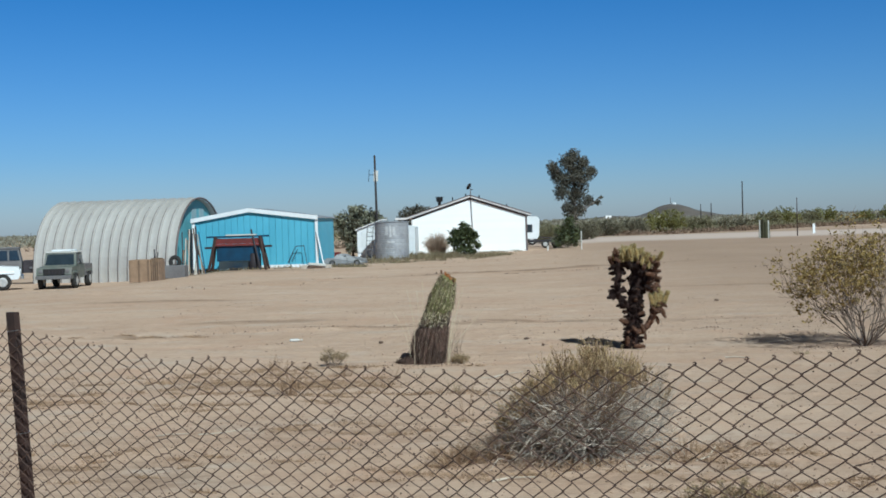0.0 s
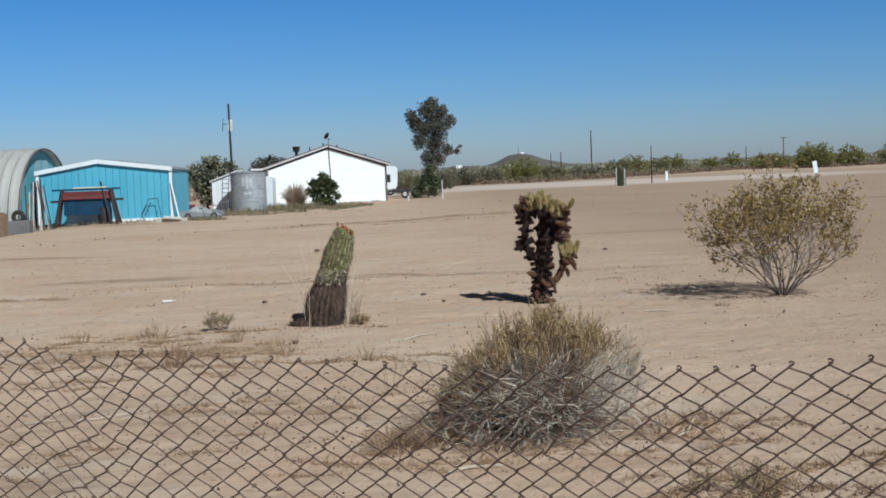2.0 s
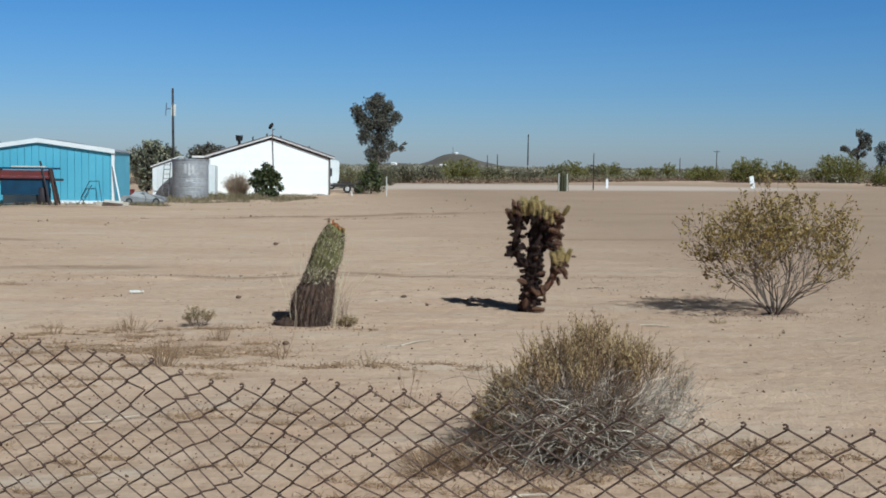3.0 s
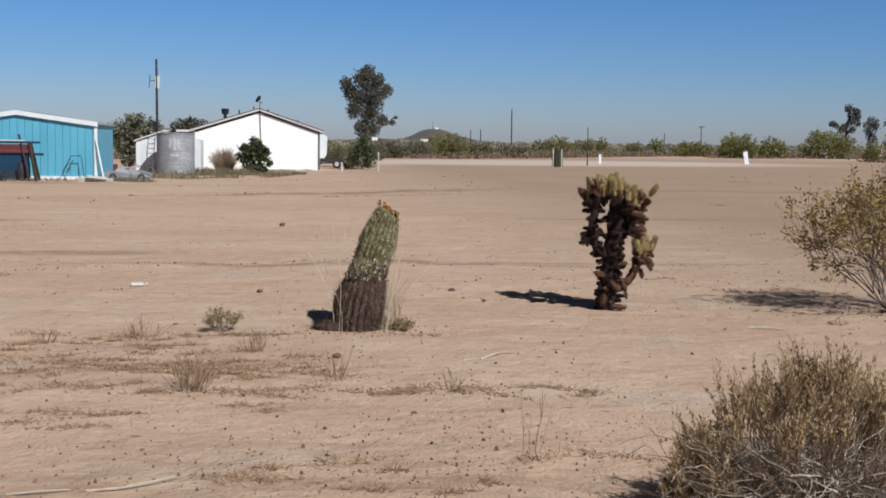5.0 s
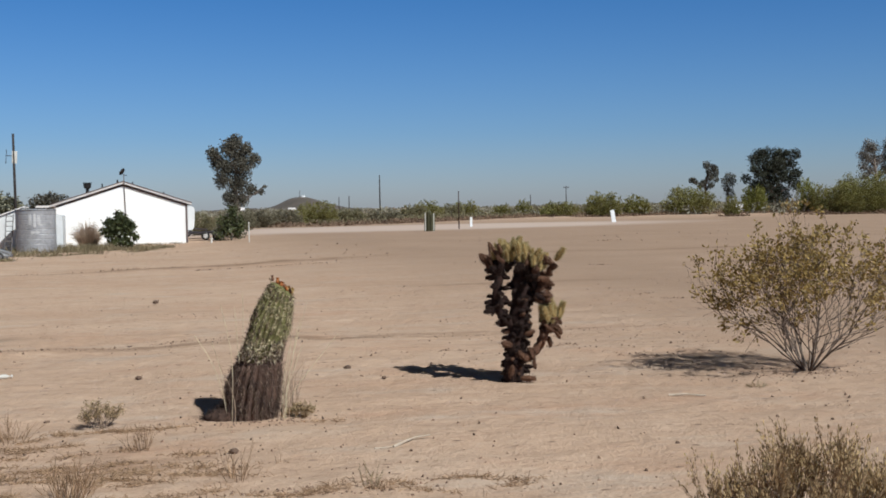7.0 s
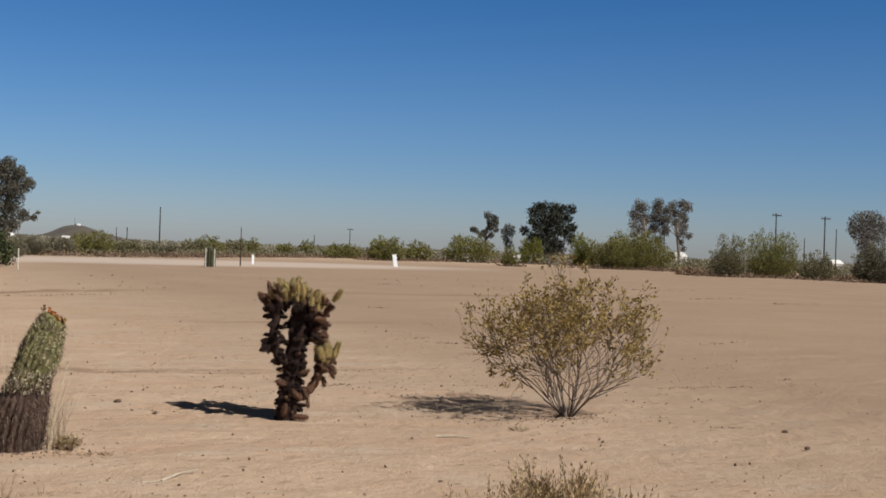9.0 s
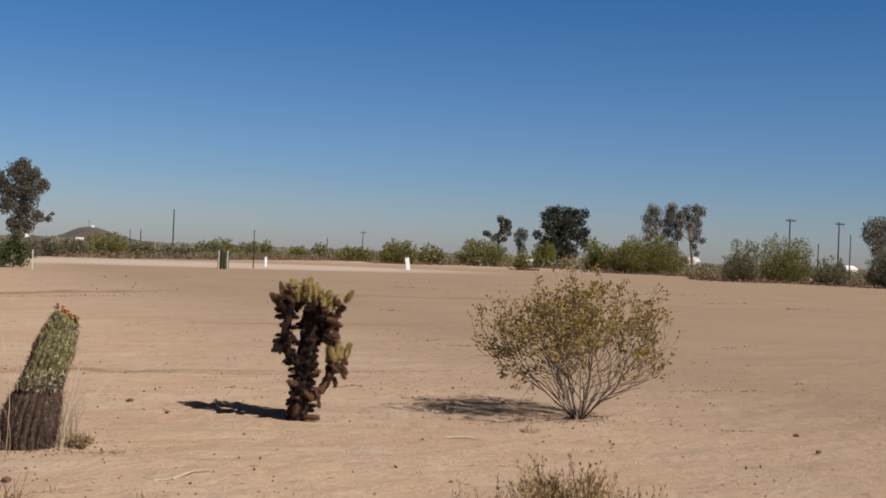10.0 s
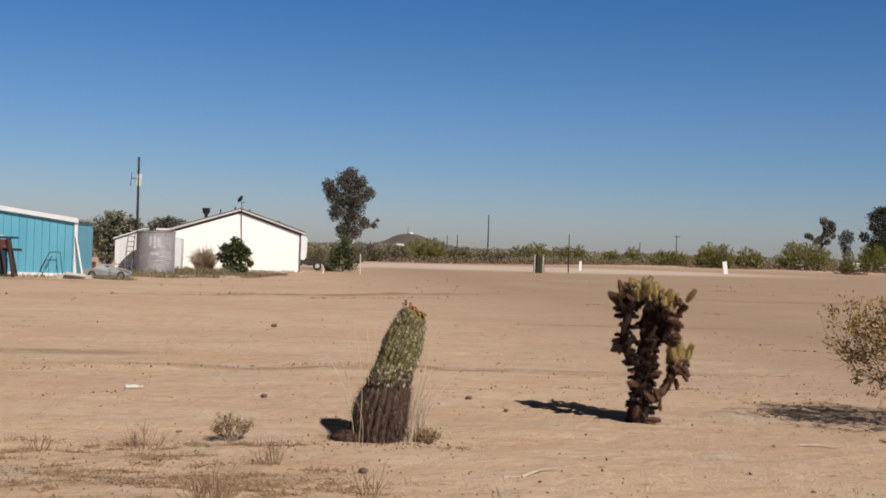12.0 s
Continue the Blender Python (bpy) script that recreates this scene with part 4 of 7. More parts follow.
        is_grey = ex > 0.66 and random.random() < 0.7
        m, tips = (grey if is_grey else shoots), []
        branch(m, root, d, le * 0.6, 0.0026, 2, tips, 0.36, 0.5, 0.0009)
        if not is_grey or random.random() < 0.15:
            for q, td in tips:
                for n in range(6):
                    leaves.leaf(q - td * (0.012 * n) + rand_dir() * 0.008, td + rand_dir() * 0.38 + Vector((0, 0, 0.5)), random.uniform(0.012, 0.028), random.uniform(0.0024, 0.0044))
    for k in range(110):
        ex, ey = random.uniform(0.35, 0.90), random.gauss(0.0, 0.28)
        branch(grey, Vector((ex * 0.7, ey, random.uniform(0.06, 0.34))), Vector((0.4, random.gauss(-0.1, 0.4), random.uniform(0.5, 1.2))), random.uniform(0.11, 0.18), 0.0022, 2, [], 0.6, 0.2, 0.0008)
    part("dead_twig_tangle", dead, BARK_PALE, t, "bleached dead twig tangle")
    part("dark_twig_tangle", dark, BARK_GREY, t, "dark inner twigs")
    part("shoot_mass", shoots, BROWN_WEED, t)
    tagged(part("grey_shoot_mass", grey, BARK_PALE, t), "leafless grey shoots", kind="stuff")
    part("foliage", leaves, SHOOT_LEAF, t, "small olive-tan leaves")
    return t


build_near_bush(2.62, 8.95)


def tuft(name, x, y, label, height, spread, count, material, thin=0.0016, leafy=None, seed=1, category="weed", group=""):
    """A small dry plant of thin upright stalks."""
    random.seed(seed)
    t = thing(name, x, y, label, category, group)
    m, lf = Mesh(), Mesh()
    for _ in range(count):
        a, r = random.uniform(0, 6.283), random.random() ** 0.6 * spread
        p = Vector((math.cos(a) * r * 0.5, math.sin(a) * r * 0.5, -0.01))
        d = Vector((math.cos(a) * r * 0.9 / max(height, 0.05), math.sin(a) * r * 0.9 / max(height, 0.05), 1)).normalized()
        h = height * random.uniform(0.55, 1.15)
        thick = thin * random.uniform(1.1, 1.9)
        tips = []
        branch(m, p, d, h * 0.5, thick, 2 if leafy else 1, tips, 0.4, 0.3, thick * 0.4)
        if leafy:
            for q, td in tips:
                for _ in range(5):
                    lf.leaf(q + rand_dir() * 0.015, td + rand_dir(), random.uniform(0.012, 0.022), 0.005)
    tagged(part("stalk_clump", m, material, t), kind="stuff")
    if leafy:
        part("foliage", lf, leafy, t)
    return t


WEEDS = "dry weeds on the sand"
tuft("dry_weed", -0.24, 12.5, "brittle brown weed with bare stalks on sand", 0.28, 0.22, 44, BROWN_WEED, 0.0024, seed=2, group=WEEDS)
tuft("dry_weed", -0.77, 14.65, "brittle brown weed with bare stalks on sand", 0.24, 0.28, 26, BROWN_WEED, 0.002, seed=3, group=WEEDS)
tuft("dry_weed", 0.20, 14.0, "brittle brown weed with bare stalks on sand", 0.20, 0.18, 22, BROWN_WEED, 0.002, seed=4, group=WEEDS)
tuft("dry_weed", 0.78, 12.75, "brittle brown weed with bare stalks on sand", 0.27, 0.18, 12, BROWN_WEED, 0.0026, seed=6, group=WEEDS)
tuft("dry_weed", 1.56, 12.25, "thin straw-coloured weed on sand", 0.19, 0.09, 9, DRY_GRASS, 0.0022, seed=7, group=WEEDS)
tuft("dry_weed", -1.55, 14.6, "brittle brown weed with bare stalks on sand", 0.15, 0.16, 16, BROWN_WEED, 0.002, seed=9, group=WEEDS)
tuft("dry_weed", 1.72, 10.55, "tall thin dry weed beside litter", 0.42, 0.10, 4, BROWN_WEED, 0.002, seed=12, group=WEEDS)
tuft("dry_weed", 1.98, 8.82, "low brown twiggy weed at the bush foot", 0.20, 0.36, 130, BROWN_WEED, 0.0021, seed=41, group=WEEDS)
tuft("dry_weed", 1.72, 8.74, "low brown twiggy weed at the bush foot", 0.17, 0.38, 150, BROWN_WEED, 0.0019, seed=42, group=WEEDS)
tuft("dry_weed", 2.22, 8.52, "low brown twiggy weed at the bush foot", 0.14, 0.34, 60, STRAW_DULL, 0.0019, seed=43, group=WEEDS)
tuft("dry_weed", 3.42, 8.78, "low brown twiggy weed at the bush foot", 0.15, 0.34, 60, BROWN_WEED, 0.0019, seed=44, group=WEEDS)
tuft("dry_weed", 3.78, 8.95, "low brown twiggy weed at the bush foot", 0.11, 0.30, 44, STRAW_DULL, 0.0019, seed=45, group=WEEDS)
tuft("green_weed", -0.35, 6.95, "sprawling olive weed near the fence", 0.13, 0.30, 30, BARK_GREY, 0.0016, BUSH_LEAF, 26)
tuft("green_weed", 3.45, 7.15, "sprawling olive weed in front of the bush", 0.14, 0.30, 30, BARK_GREY, 0.0016, BUSH_LEAF, 25)
tuft("green_weed", -0.12, 15.05, "round olive-green low weed on sand", 0.17, 0.15, 26, BARK_GREY, 0.0016, BUSH_LEAF, 5)
tuft("grass_clump", 5.79, 15.2, "small yellow dry grass clump on sand", 0.07, 0.16, 40, DRY_GRASS, 0.0016, seed=8)
tuft("grass_clump", 1.50, 15.02, "olive grass at the cactus foot", 0.10, 0.11, 24, DRY_GRASS, 0.0016, BUSH_LEAF, 10)


def build_stalks(x, y):
    """Tall pale grass stems that lean outwards round the cactus."""
    random.seed(17)
    t = thing("tall_grass_tuft", x, y, "tall bleached grass stems round the cactus", "grass")
    for bx, by, tx, tz, curl in ((-0.20, -0.05, -0.27, 0.97, 0.04), (-0.14, 0.05, -0.15, 0.94, 0.03), (-0.10, 0.1, -0.08, 1.05, 0.02), (-0.24, 0, -0.48, 0.72, 0.03), (-0.22, 0.1, -0.34, 0.65, 0.0), (0.22, -0.02, 0.44, 0.97, 0.03), (-0.18, -0.15, -0.30, 0.5, 0.02),
                                 (0.24, 0.04, 0.39, 0.84, 0.02), (0.23, -0.1, 0.34, 0.77, 0.02), (0.21, 0.0, 0.30, 0.60, 0.02), (0.24, 0.0, 0.40, 0.62, 0.0), (0.24, -0.06, 0.69, 0.70, -0.10), (0.22, 0.1, 0.33, 0.72, 0.01), (0.20, -0.12, 0.27, 0.48, 0.02), (0.24, 0.05, 0.36, 0.56, 0.02), (0.26, -0.1, 0.30, 0.38, 0.01), (0.23, 0.08, 0.45, 0.50, -0.02)):
        m = Mesh()
        pts = []
        for k in range(9):
            u = k / 8
            pts.append((bx + (tx - bx) * u ** 1.7 + (curl * 0.7 + 0.008 * math.sin(u * 5 + bx * 40)) * math.sin(u * math.pi), by + random.gauss(0, 0.004), tz * u ** (1.0 if curl > -0.05 else 1.6) - 0.01))
        m.tube(pts, 0.0032, 0.0018, 4)
        part("stem", m, STRAW_DULL if tz < 0.6 else STRAW, t)
    return t


build_stalks(1.12, 15.0)
tuft("grass_clump", 1.43, 15.22, "fine bleached grass leaning on the cactus", 0.46, 0.12, 22, STRAW_DULL, 0.0013, seed=18)


def stone(x, y, s, label, seed, flat=0.6, material=STONE, name="stone"):
    random.seed(seed)
    m = Mesh()
    n, k = 9, 6
    for i in range(k + 1):
        u = math.pi * i / k
        for j in range(n):
            w = 2 * math.pi * j / n
            d = Vector((math.sin(u) * math.cos(w), math.sin(u) * math.sin(w), -math.cos(u)))
            m.v.append(tuple(d * s * (1 + 0.35 * noise.noise(d * 1.7 + Vector((seed, 0, 0))))))
    m.v = [(a, b, c * flat + s * flat * 0.7) for a, b, c in m.v]
    for i in range(k):
        for j in range(n):
            m.f.append((i * n + j, i * n + (j + 1) % n, (i + 1) * n + (j + 1) % n, (i + 1) * n + j))
    ob = part(name, m, material)
    ob.matrix_basis = pose(x, y, gz(x, y), 0, 0, random.uniform(0, 360))
    return tagged(ob, label, "stone", "stones on the sand")


for i, (x, y, s) in enumerate(((2.38, 17.85, 0.055), (0.20, 17.85, 0.05), (2.60, 16.97, 0.035), (0.57, 28.5, 0.08), (0.83, 13.65, 0.05), (-0.55, 15.4, 0.035), (-1.35, 16.9, 0.03), (3.9, 12.9, 0.03), (2.0, 11.5, 0.028), (1.2, 11.6, 0.03), (5.0, 12.3, 0.026), (7.9, 13.5, 0.04), (8.4, 14.4, 0.045), (6.4, 25.0, 0.07))):
    stone(x, y, s * 0.72, "small dark brown stone on pale sand", 40 + i)


def build_stick(pts, r, label, x, y):
    t = thing("fallen_stick", x, y, label, "stick", "sticks on the sand")
    m = Mesh()
    m.tube([(a - x, b - y, r * 0.7 + c + land(a, b) - gz(x, y)) for a, b, c in pts], r, r * 0.5, 6)
    part("wood", m, STICK, t)


build_stick([(1.94, 13.42, 0), (2.06, 13.52, 0.012), (2.14, 13.60, 0.01), (2.26, 13.60, 0.02)], 0.011, "crooked bleached stick lying on sand", 2.1, 13.5)
build_stick([(1.80, 13.40, 0), (1.95, 13.43, 0.0)], 0.007, "short bleached stick lying on sand", 1.87, 13.41)
build_stick([(4.80, 14.98, 0), (4.92, 14.93, 0.01), (5.09, 14.84, 0.006)], 0.013, "straight bleached stick lying on sand", 4.95, 14.92)
build_stick([(-0.58, 10.06, 0), (-0.42, 10.08, 0.012), (-0.17, 10.22, 0.02)], 0.0072, "bleached branch lying on sand", -0.4, 10.1)
build_stick([(-0.95, 10.04, 0), (-0.80, 10.02, 0.012), (-0.66, 10.06, 0.005)], 0.0076, "bleached branch lying on sand", -0.8, 10.05)
build_stick([(3.45, 8.55, 0), (3.55, 8.6, 0.02), (3.62, 8.72, 0.06)], 0.006, "short dead stick beside the bush", 3.55, 8.6)
build_stick([(1.98, 7.95, 0), (2.1, 8.02, 0.01), (2.3, 8.0, 0.012)], 0.010, "bleached stick lying under the bush", 2.1, 8.0)


def build_bottle(x, y):
    t = thing("crushed_bottle", x, y, "crushed white plastic bottle lying on sand", "bottle", turn=8)
    m = Mesh()
    m.lathe([(0.010, -0.095), (0.030, -0.09), (0.035, -0.07), (0.028, -0.03), (0.034, 0.02), (0.031, 0.06), (0.014, 0.085), (0.012, 0.095)], 14, pose(0, 0, 0.03, 0, 90, 0) @ Matrix.Diagonal((0.75, 0.9, 0.85, 1)))
    part("body", m, WHITE_DIRTY, t, smooth=True)
    c = Mesh()
    c.lathe([(0.017, 0.0), (0.017, 0.022)], 12, pose(0.092, 0, 0.03, 0, 90, 0))
    part("cap", c, WHITE_DIRTY, t)


build_bottle(-1.19, 18.35)


def build_litter():
    """Clods, bark crumbs and twig ends strewn thickest along the old tracks."""
    random.seed(77)
    m = Mesh()

    def crumb(x, y, s):
        """A small broken clod with a jagged outline and an uneven top."""
        z, k = land(x, y), random.choice((4, 5, 5, 6))
        base, a0, st, h = len(m.v), random.uniform(0, 6.28), random.uniform(0.7, 1.5), s * random.uniform(0.5, 1.3)
        turn = random.uniform(0, 3.14)
        ct, sn = math.cos(turn), math.sin(turn)
        tx, ty = random.gauss(0, 0.3) * s, random.gauss(0, 0.3) * s
        for up, wide in ((-0.3, 1.0), (1.0, 0.5)):
            for j in range(k):
                w = a0 + 2 * math.pi * j / k
                q = random.uniform(0.45, 1.25) * wide * s
                a, b = q * st * math.cos(w), q * math.sin(w)
                m.v.append((x + a * ct - b * sn + (tx if up > 0 else 0), y + a * sn + b * ct + (ty if up > 0 else 0), z + h * up * random.uniform(0.6, 1.2)))
        for j in range(k):
            m.f.append((base + j, base + (j + 1) % k, base + k + (j + 1) % k, base + k + j))
        m.f.append(tuple(base + k + j for j in range(k)))

    for _ in range(9500):
        y = 7.0 + 24 * random.random() ** 1.8
        x = random.uniform(-5 - (y - 7) * 0.3, 9 + (y - 7) * 0.3)
        if noise.noise(Vector((x * 0.55, y * 0.8, 9))) + 0.25 < random.random() * 0.7:
            continue
        crumb(x, y, random.choice((0.004, 0.005, 0.006, 0.008, 0.011, 0.017)) * random.uniform(0.7, 1.2))
    for cx, cy, sx, sy, n in ((-0.4, 13.6, 1.2, 0.6, 300), (0.9, 10.2, 1.6, 0.5, 520), (1.2, 11.2, 1.8, 0.9, 380), (-0.6, 9.0, 1.0, 0.6, 200), (2.2, 20.8, 4.5, 0.2, 320), (0.9, 12.3, 0.7, 0.12, 120), (1.1, 14.9, 0.35, 0.2, 160), (6.7, 15.9, 0.5, 0.3, 180), (2.6, 8.7, 0.7, 0.4, 420), (6, 18.5, 2.5, 0.5, 160), (8.5, 20, 2.2, 0.7, 160)):
        for _ in range(n):
            crumb(random.gauss(cx, sx), random.gauss(cy, sy), random.uniform(0.003, 0.013))
    for a, b, n, w in ((42.8, 0.62, 110, 1.5), (60.5, 0.10, 90, 1.0), (61.0, 0.2, 90, 1.6), (54.0, 0.02, 80, 1.4)):
        for _ in range(n):
            x = random.uniform(-8, 13) if b > 0.5 else random.uniform(-16, 34)
            if noise.noise(Vector((x * 0.5, a, 2))) < random.uniform(-0.3, 0.4):
                continue
            crumb(x, a + b * x + 1.2 * math.sin(x * 0.07) + random.gauss(0, w), random.uniform(0.012, 0.05))
    for x0, y0, x1, y1, n in ((30.9, 47.2, 35.1, 48.7, 70), (9.2, 18.1, 10.9, 18.0, 90), (7.85, 14.9, 8.2, 14.9, 40), (15.1, 24.8, 16.6, 25.3, 60), (10.8, 27.0, 12.6, 28.0, 60), (32.4, 43.7, 36, 44.2, 60), (5.8, 14.2, 6.1, 14.1, 24), (9.6, 40.7, 11.5, 42.2, 50), (-4.0, 42.4, 0.5, 43.2, 120), (1.8, 42.0, 6.9, 44.9, 170), (-3.2, 20.0, 0.1, 21.2, 130), (0.1, 21.2, 1.4, 21.5, 70),
                              (-2.1, 17.8, -1.1, 18.1, 50), (1.0, 12.3, 1.9, 12.0, 60), (19.6, 57.4, 22.0, 57.1, 50), (9.3, 25.4, 10.0, 24.9, 40), (30, 57, 40, 58.8, 90), (5.0, 18.9, 5.6, 18.9, 40), (11.5, 18.0, 12.2, 18.8, 40), (3.6, 19.0, 4.1, 18.8, 30), (12.6, 37.2, 13.6, 37.6, 30), (8.9, 26.0, 9.8, 26.4, 40)):
        for _ in range(n):
            u, far = random.random(), 0.00055 * (y0 + y1) / 2
            if noise.noise(Vector((u * (x1 - x0) * 2.3, x0, y0))) < random.uniform(-0.35, 0.3):
                continue
            crumb(x0 + (x1 - x0) * u + random.gauss(0, 0.05), y0 + (y1 - y0) * u + random.gauss(0, 5 * far), (0.003 + far * random.uniform(0.1, 1.3)))
    ob = part("ground_litter", m, LITTER)
    tagged(ob, "dark clods and twig crumbs strewn on sand", "litter", kind="stuff")
    d = Mesh()

    def wisp(x, y, le, up):
        q = Vector((x, y, land(x, y) + 0.002))
        dd = Vector((random.gauss(0, 1), random.gauss(0, 0.6), up)).normalized()
        d.tube([q, q + dd * le * 0.5, q + dd * le - Vector((0, 0, le * 0.15))], 0.0026, 0.0012, 3, caps=False)

    # low streaks of flattened grass, drawn out along the old tracks
    for cx, cy, sx, sy, streaks in ((-0.35, 13.3, 0.80, 0.55, 46), (-1.2, 14.2, 0.7, 0.4, 22), (-0.4, 8.9, 0.7, 0.5, 16), (0.9, 10.2, 1.1, 0.22, 9), (2.6, 8.5, 0.9, 0.4, 30), (3.7, 8.7, 0.5, 0.4, 14), (1.7, 12.2, 0.45, 0.08, 8), (0.3, 14.75, 0.8, 0.08, 10), (-4.0, 13.0, 1.4, 0.6, 24), (3.5, 7.2, 0.45, 0.25, 26), (2.2, 6.9, 0.6, 0.2, 14), (-3.9, 19.7, 0.6, 0.12, 8), (-0.45, 7.1, 0.35, 0.25, 26), (-2.6, 12.3, 0.9, 0.5, 18), (0.1, 12.2, 0.7, 0.3, 14)):
        for _ in range(streaks):
            px, py, half, thick = random.gauss(cx, sx), random.gauss(cy, sy), random.uniform(0.06, 0.26), random.uniform(0.012, 0.045)
            slant = random.gauss(0.05, 0.3)
            for _ in range(int(40 + 150 * half)):
                along = random.gauss(0, half * 0.6)
                wisp(px + along, py + along * slant + random.gauss(0, thick), random.uniform(0.02, 0.07), random.uniform(0.1, 0.9))
    ob = part("dry_grass_mat", d, BROWN_WEED)
    tagged(ob, "flattened brown dry grass on sand", "grass", kind="stuff")


build_litter()


# ---- buildings and yard ----
def build_arched_barn():
    """A ribbed sheet-metal arch barn; its long side faces the fence."""
    x0, x1, half, top = -19.72, -12.80, 3.45, 3.82
    z0 = gz(-16, 55)
    t = thing("arched_barn", -16.08, 58.2, "weathered pale arched sheet-metal barn with ribs", "barn", z=z0, turn=-6)
    ox = (x0 + x1) / 2

    def arch(a, grow=0.0):
        w = math.pi * a
        return -math.cos(w) * (half + grow), (math.sin(w) ** 0.82) * (top + grow)

    count = 15
    step = (x1 - x0) / count
    for k in range(count):
        m = Mesh()
        xa = x0 + k * step - ox
        prof = ((0.0, -0.02), (0.05, 0.075), (0.14, 0.075), (0.20, 0.0), (0.5, -0.015), (0.93, -0.01), (1.0, -0.02))
        n = 26
        for u, g in prof:
            for i in range(n + 1):
                y, z = arch(i / n, g)
                m.v.append((xa + u * step, y, z))
        for j in range(len(prof) - 1):
            for i in range(n):
                m.f.append((j * (n + 1) + i, j * (n + 1) + i + 1, (j + 1) * (n + 1) + i + 1, (j + 1) * (n + 1) + i))
        panel = part("roof_panel", m, BARN_SHEET, t)
        # dark tube at the rib's foot: panel joint with the rib's shadow painted in
        seam = Mesh()
        seam.tube([(xa - 0.012, *arch(i / n, 0.0)) for i in range(n + 1)], 0.034, n=5)
        part("seam", seam, SHADOW_TRIM, panel)
    for xe, inset, name in ((x1 - ox, -0.25, "end_wall"), (x0 - ox, 0.1, "end_wall")):
        m = Mesh()
        n = 26
        pts = [(xe + inset, *arch(i / n, -0.05)) for i in range(n + 1)]
        back = [(xe + inset - 0.08, y, z) for _, y, z in pts]
        m.add(pts + back, [tuple(range(n + 1)), tuple(range(2 * n + 1, n, -1))] + [(i, i + 1, n + 2 + i, n + 1 + i) for i in range(n)])
        wall = part(name, m, TEAL_END, t, "faded teal end wall")
        if inset < 0:
            for yy in (-0.55, 0.45):
                b = Mesh().box(xe + inset + 0.004, xe + inset + 0.03, yy, yy + 0.62, 1.0, 3.35)
                part("panel", b, TEAL_PALE, wall)
    rim = Mesh()
    rim.tube([(x1 - ox + 0.02, *arch(i / 26, 0.03)) for i in range(27)], 0.045, n=6)
    part("rim", rim, SHADOW_TRIM, t)


build_arched_barn()


def planks(t, x0, x1, y, z, step_w, material, gap=0.006, deep=0.03):
    """Upright boards side by side under a top line z(x), each its own piece."""
    x = x0
    while x < x1 - 0.01:
        e = min(x + step_w, x1)
        m = Mesh()
        a, b = x + gap, e - gap
        m.add([(a, y, 0), (b, y, 0), (b, y, z(b)), (a, y, z(a)), (a, y + deep, 0), (b, y + deep, 0), (b, y + deep, z(b)), (a, y + deep, z(a))],
              [(0, 1, 2, 3), (7, 6, 5, 4), (0, 4, 5, 1), (3, 2, 6, 7), (0, 3, 7, 4), (1, 5, 6, 2)])
        part("sheet", m, material, t)
        x = e


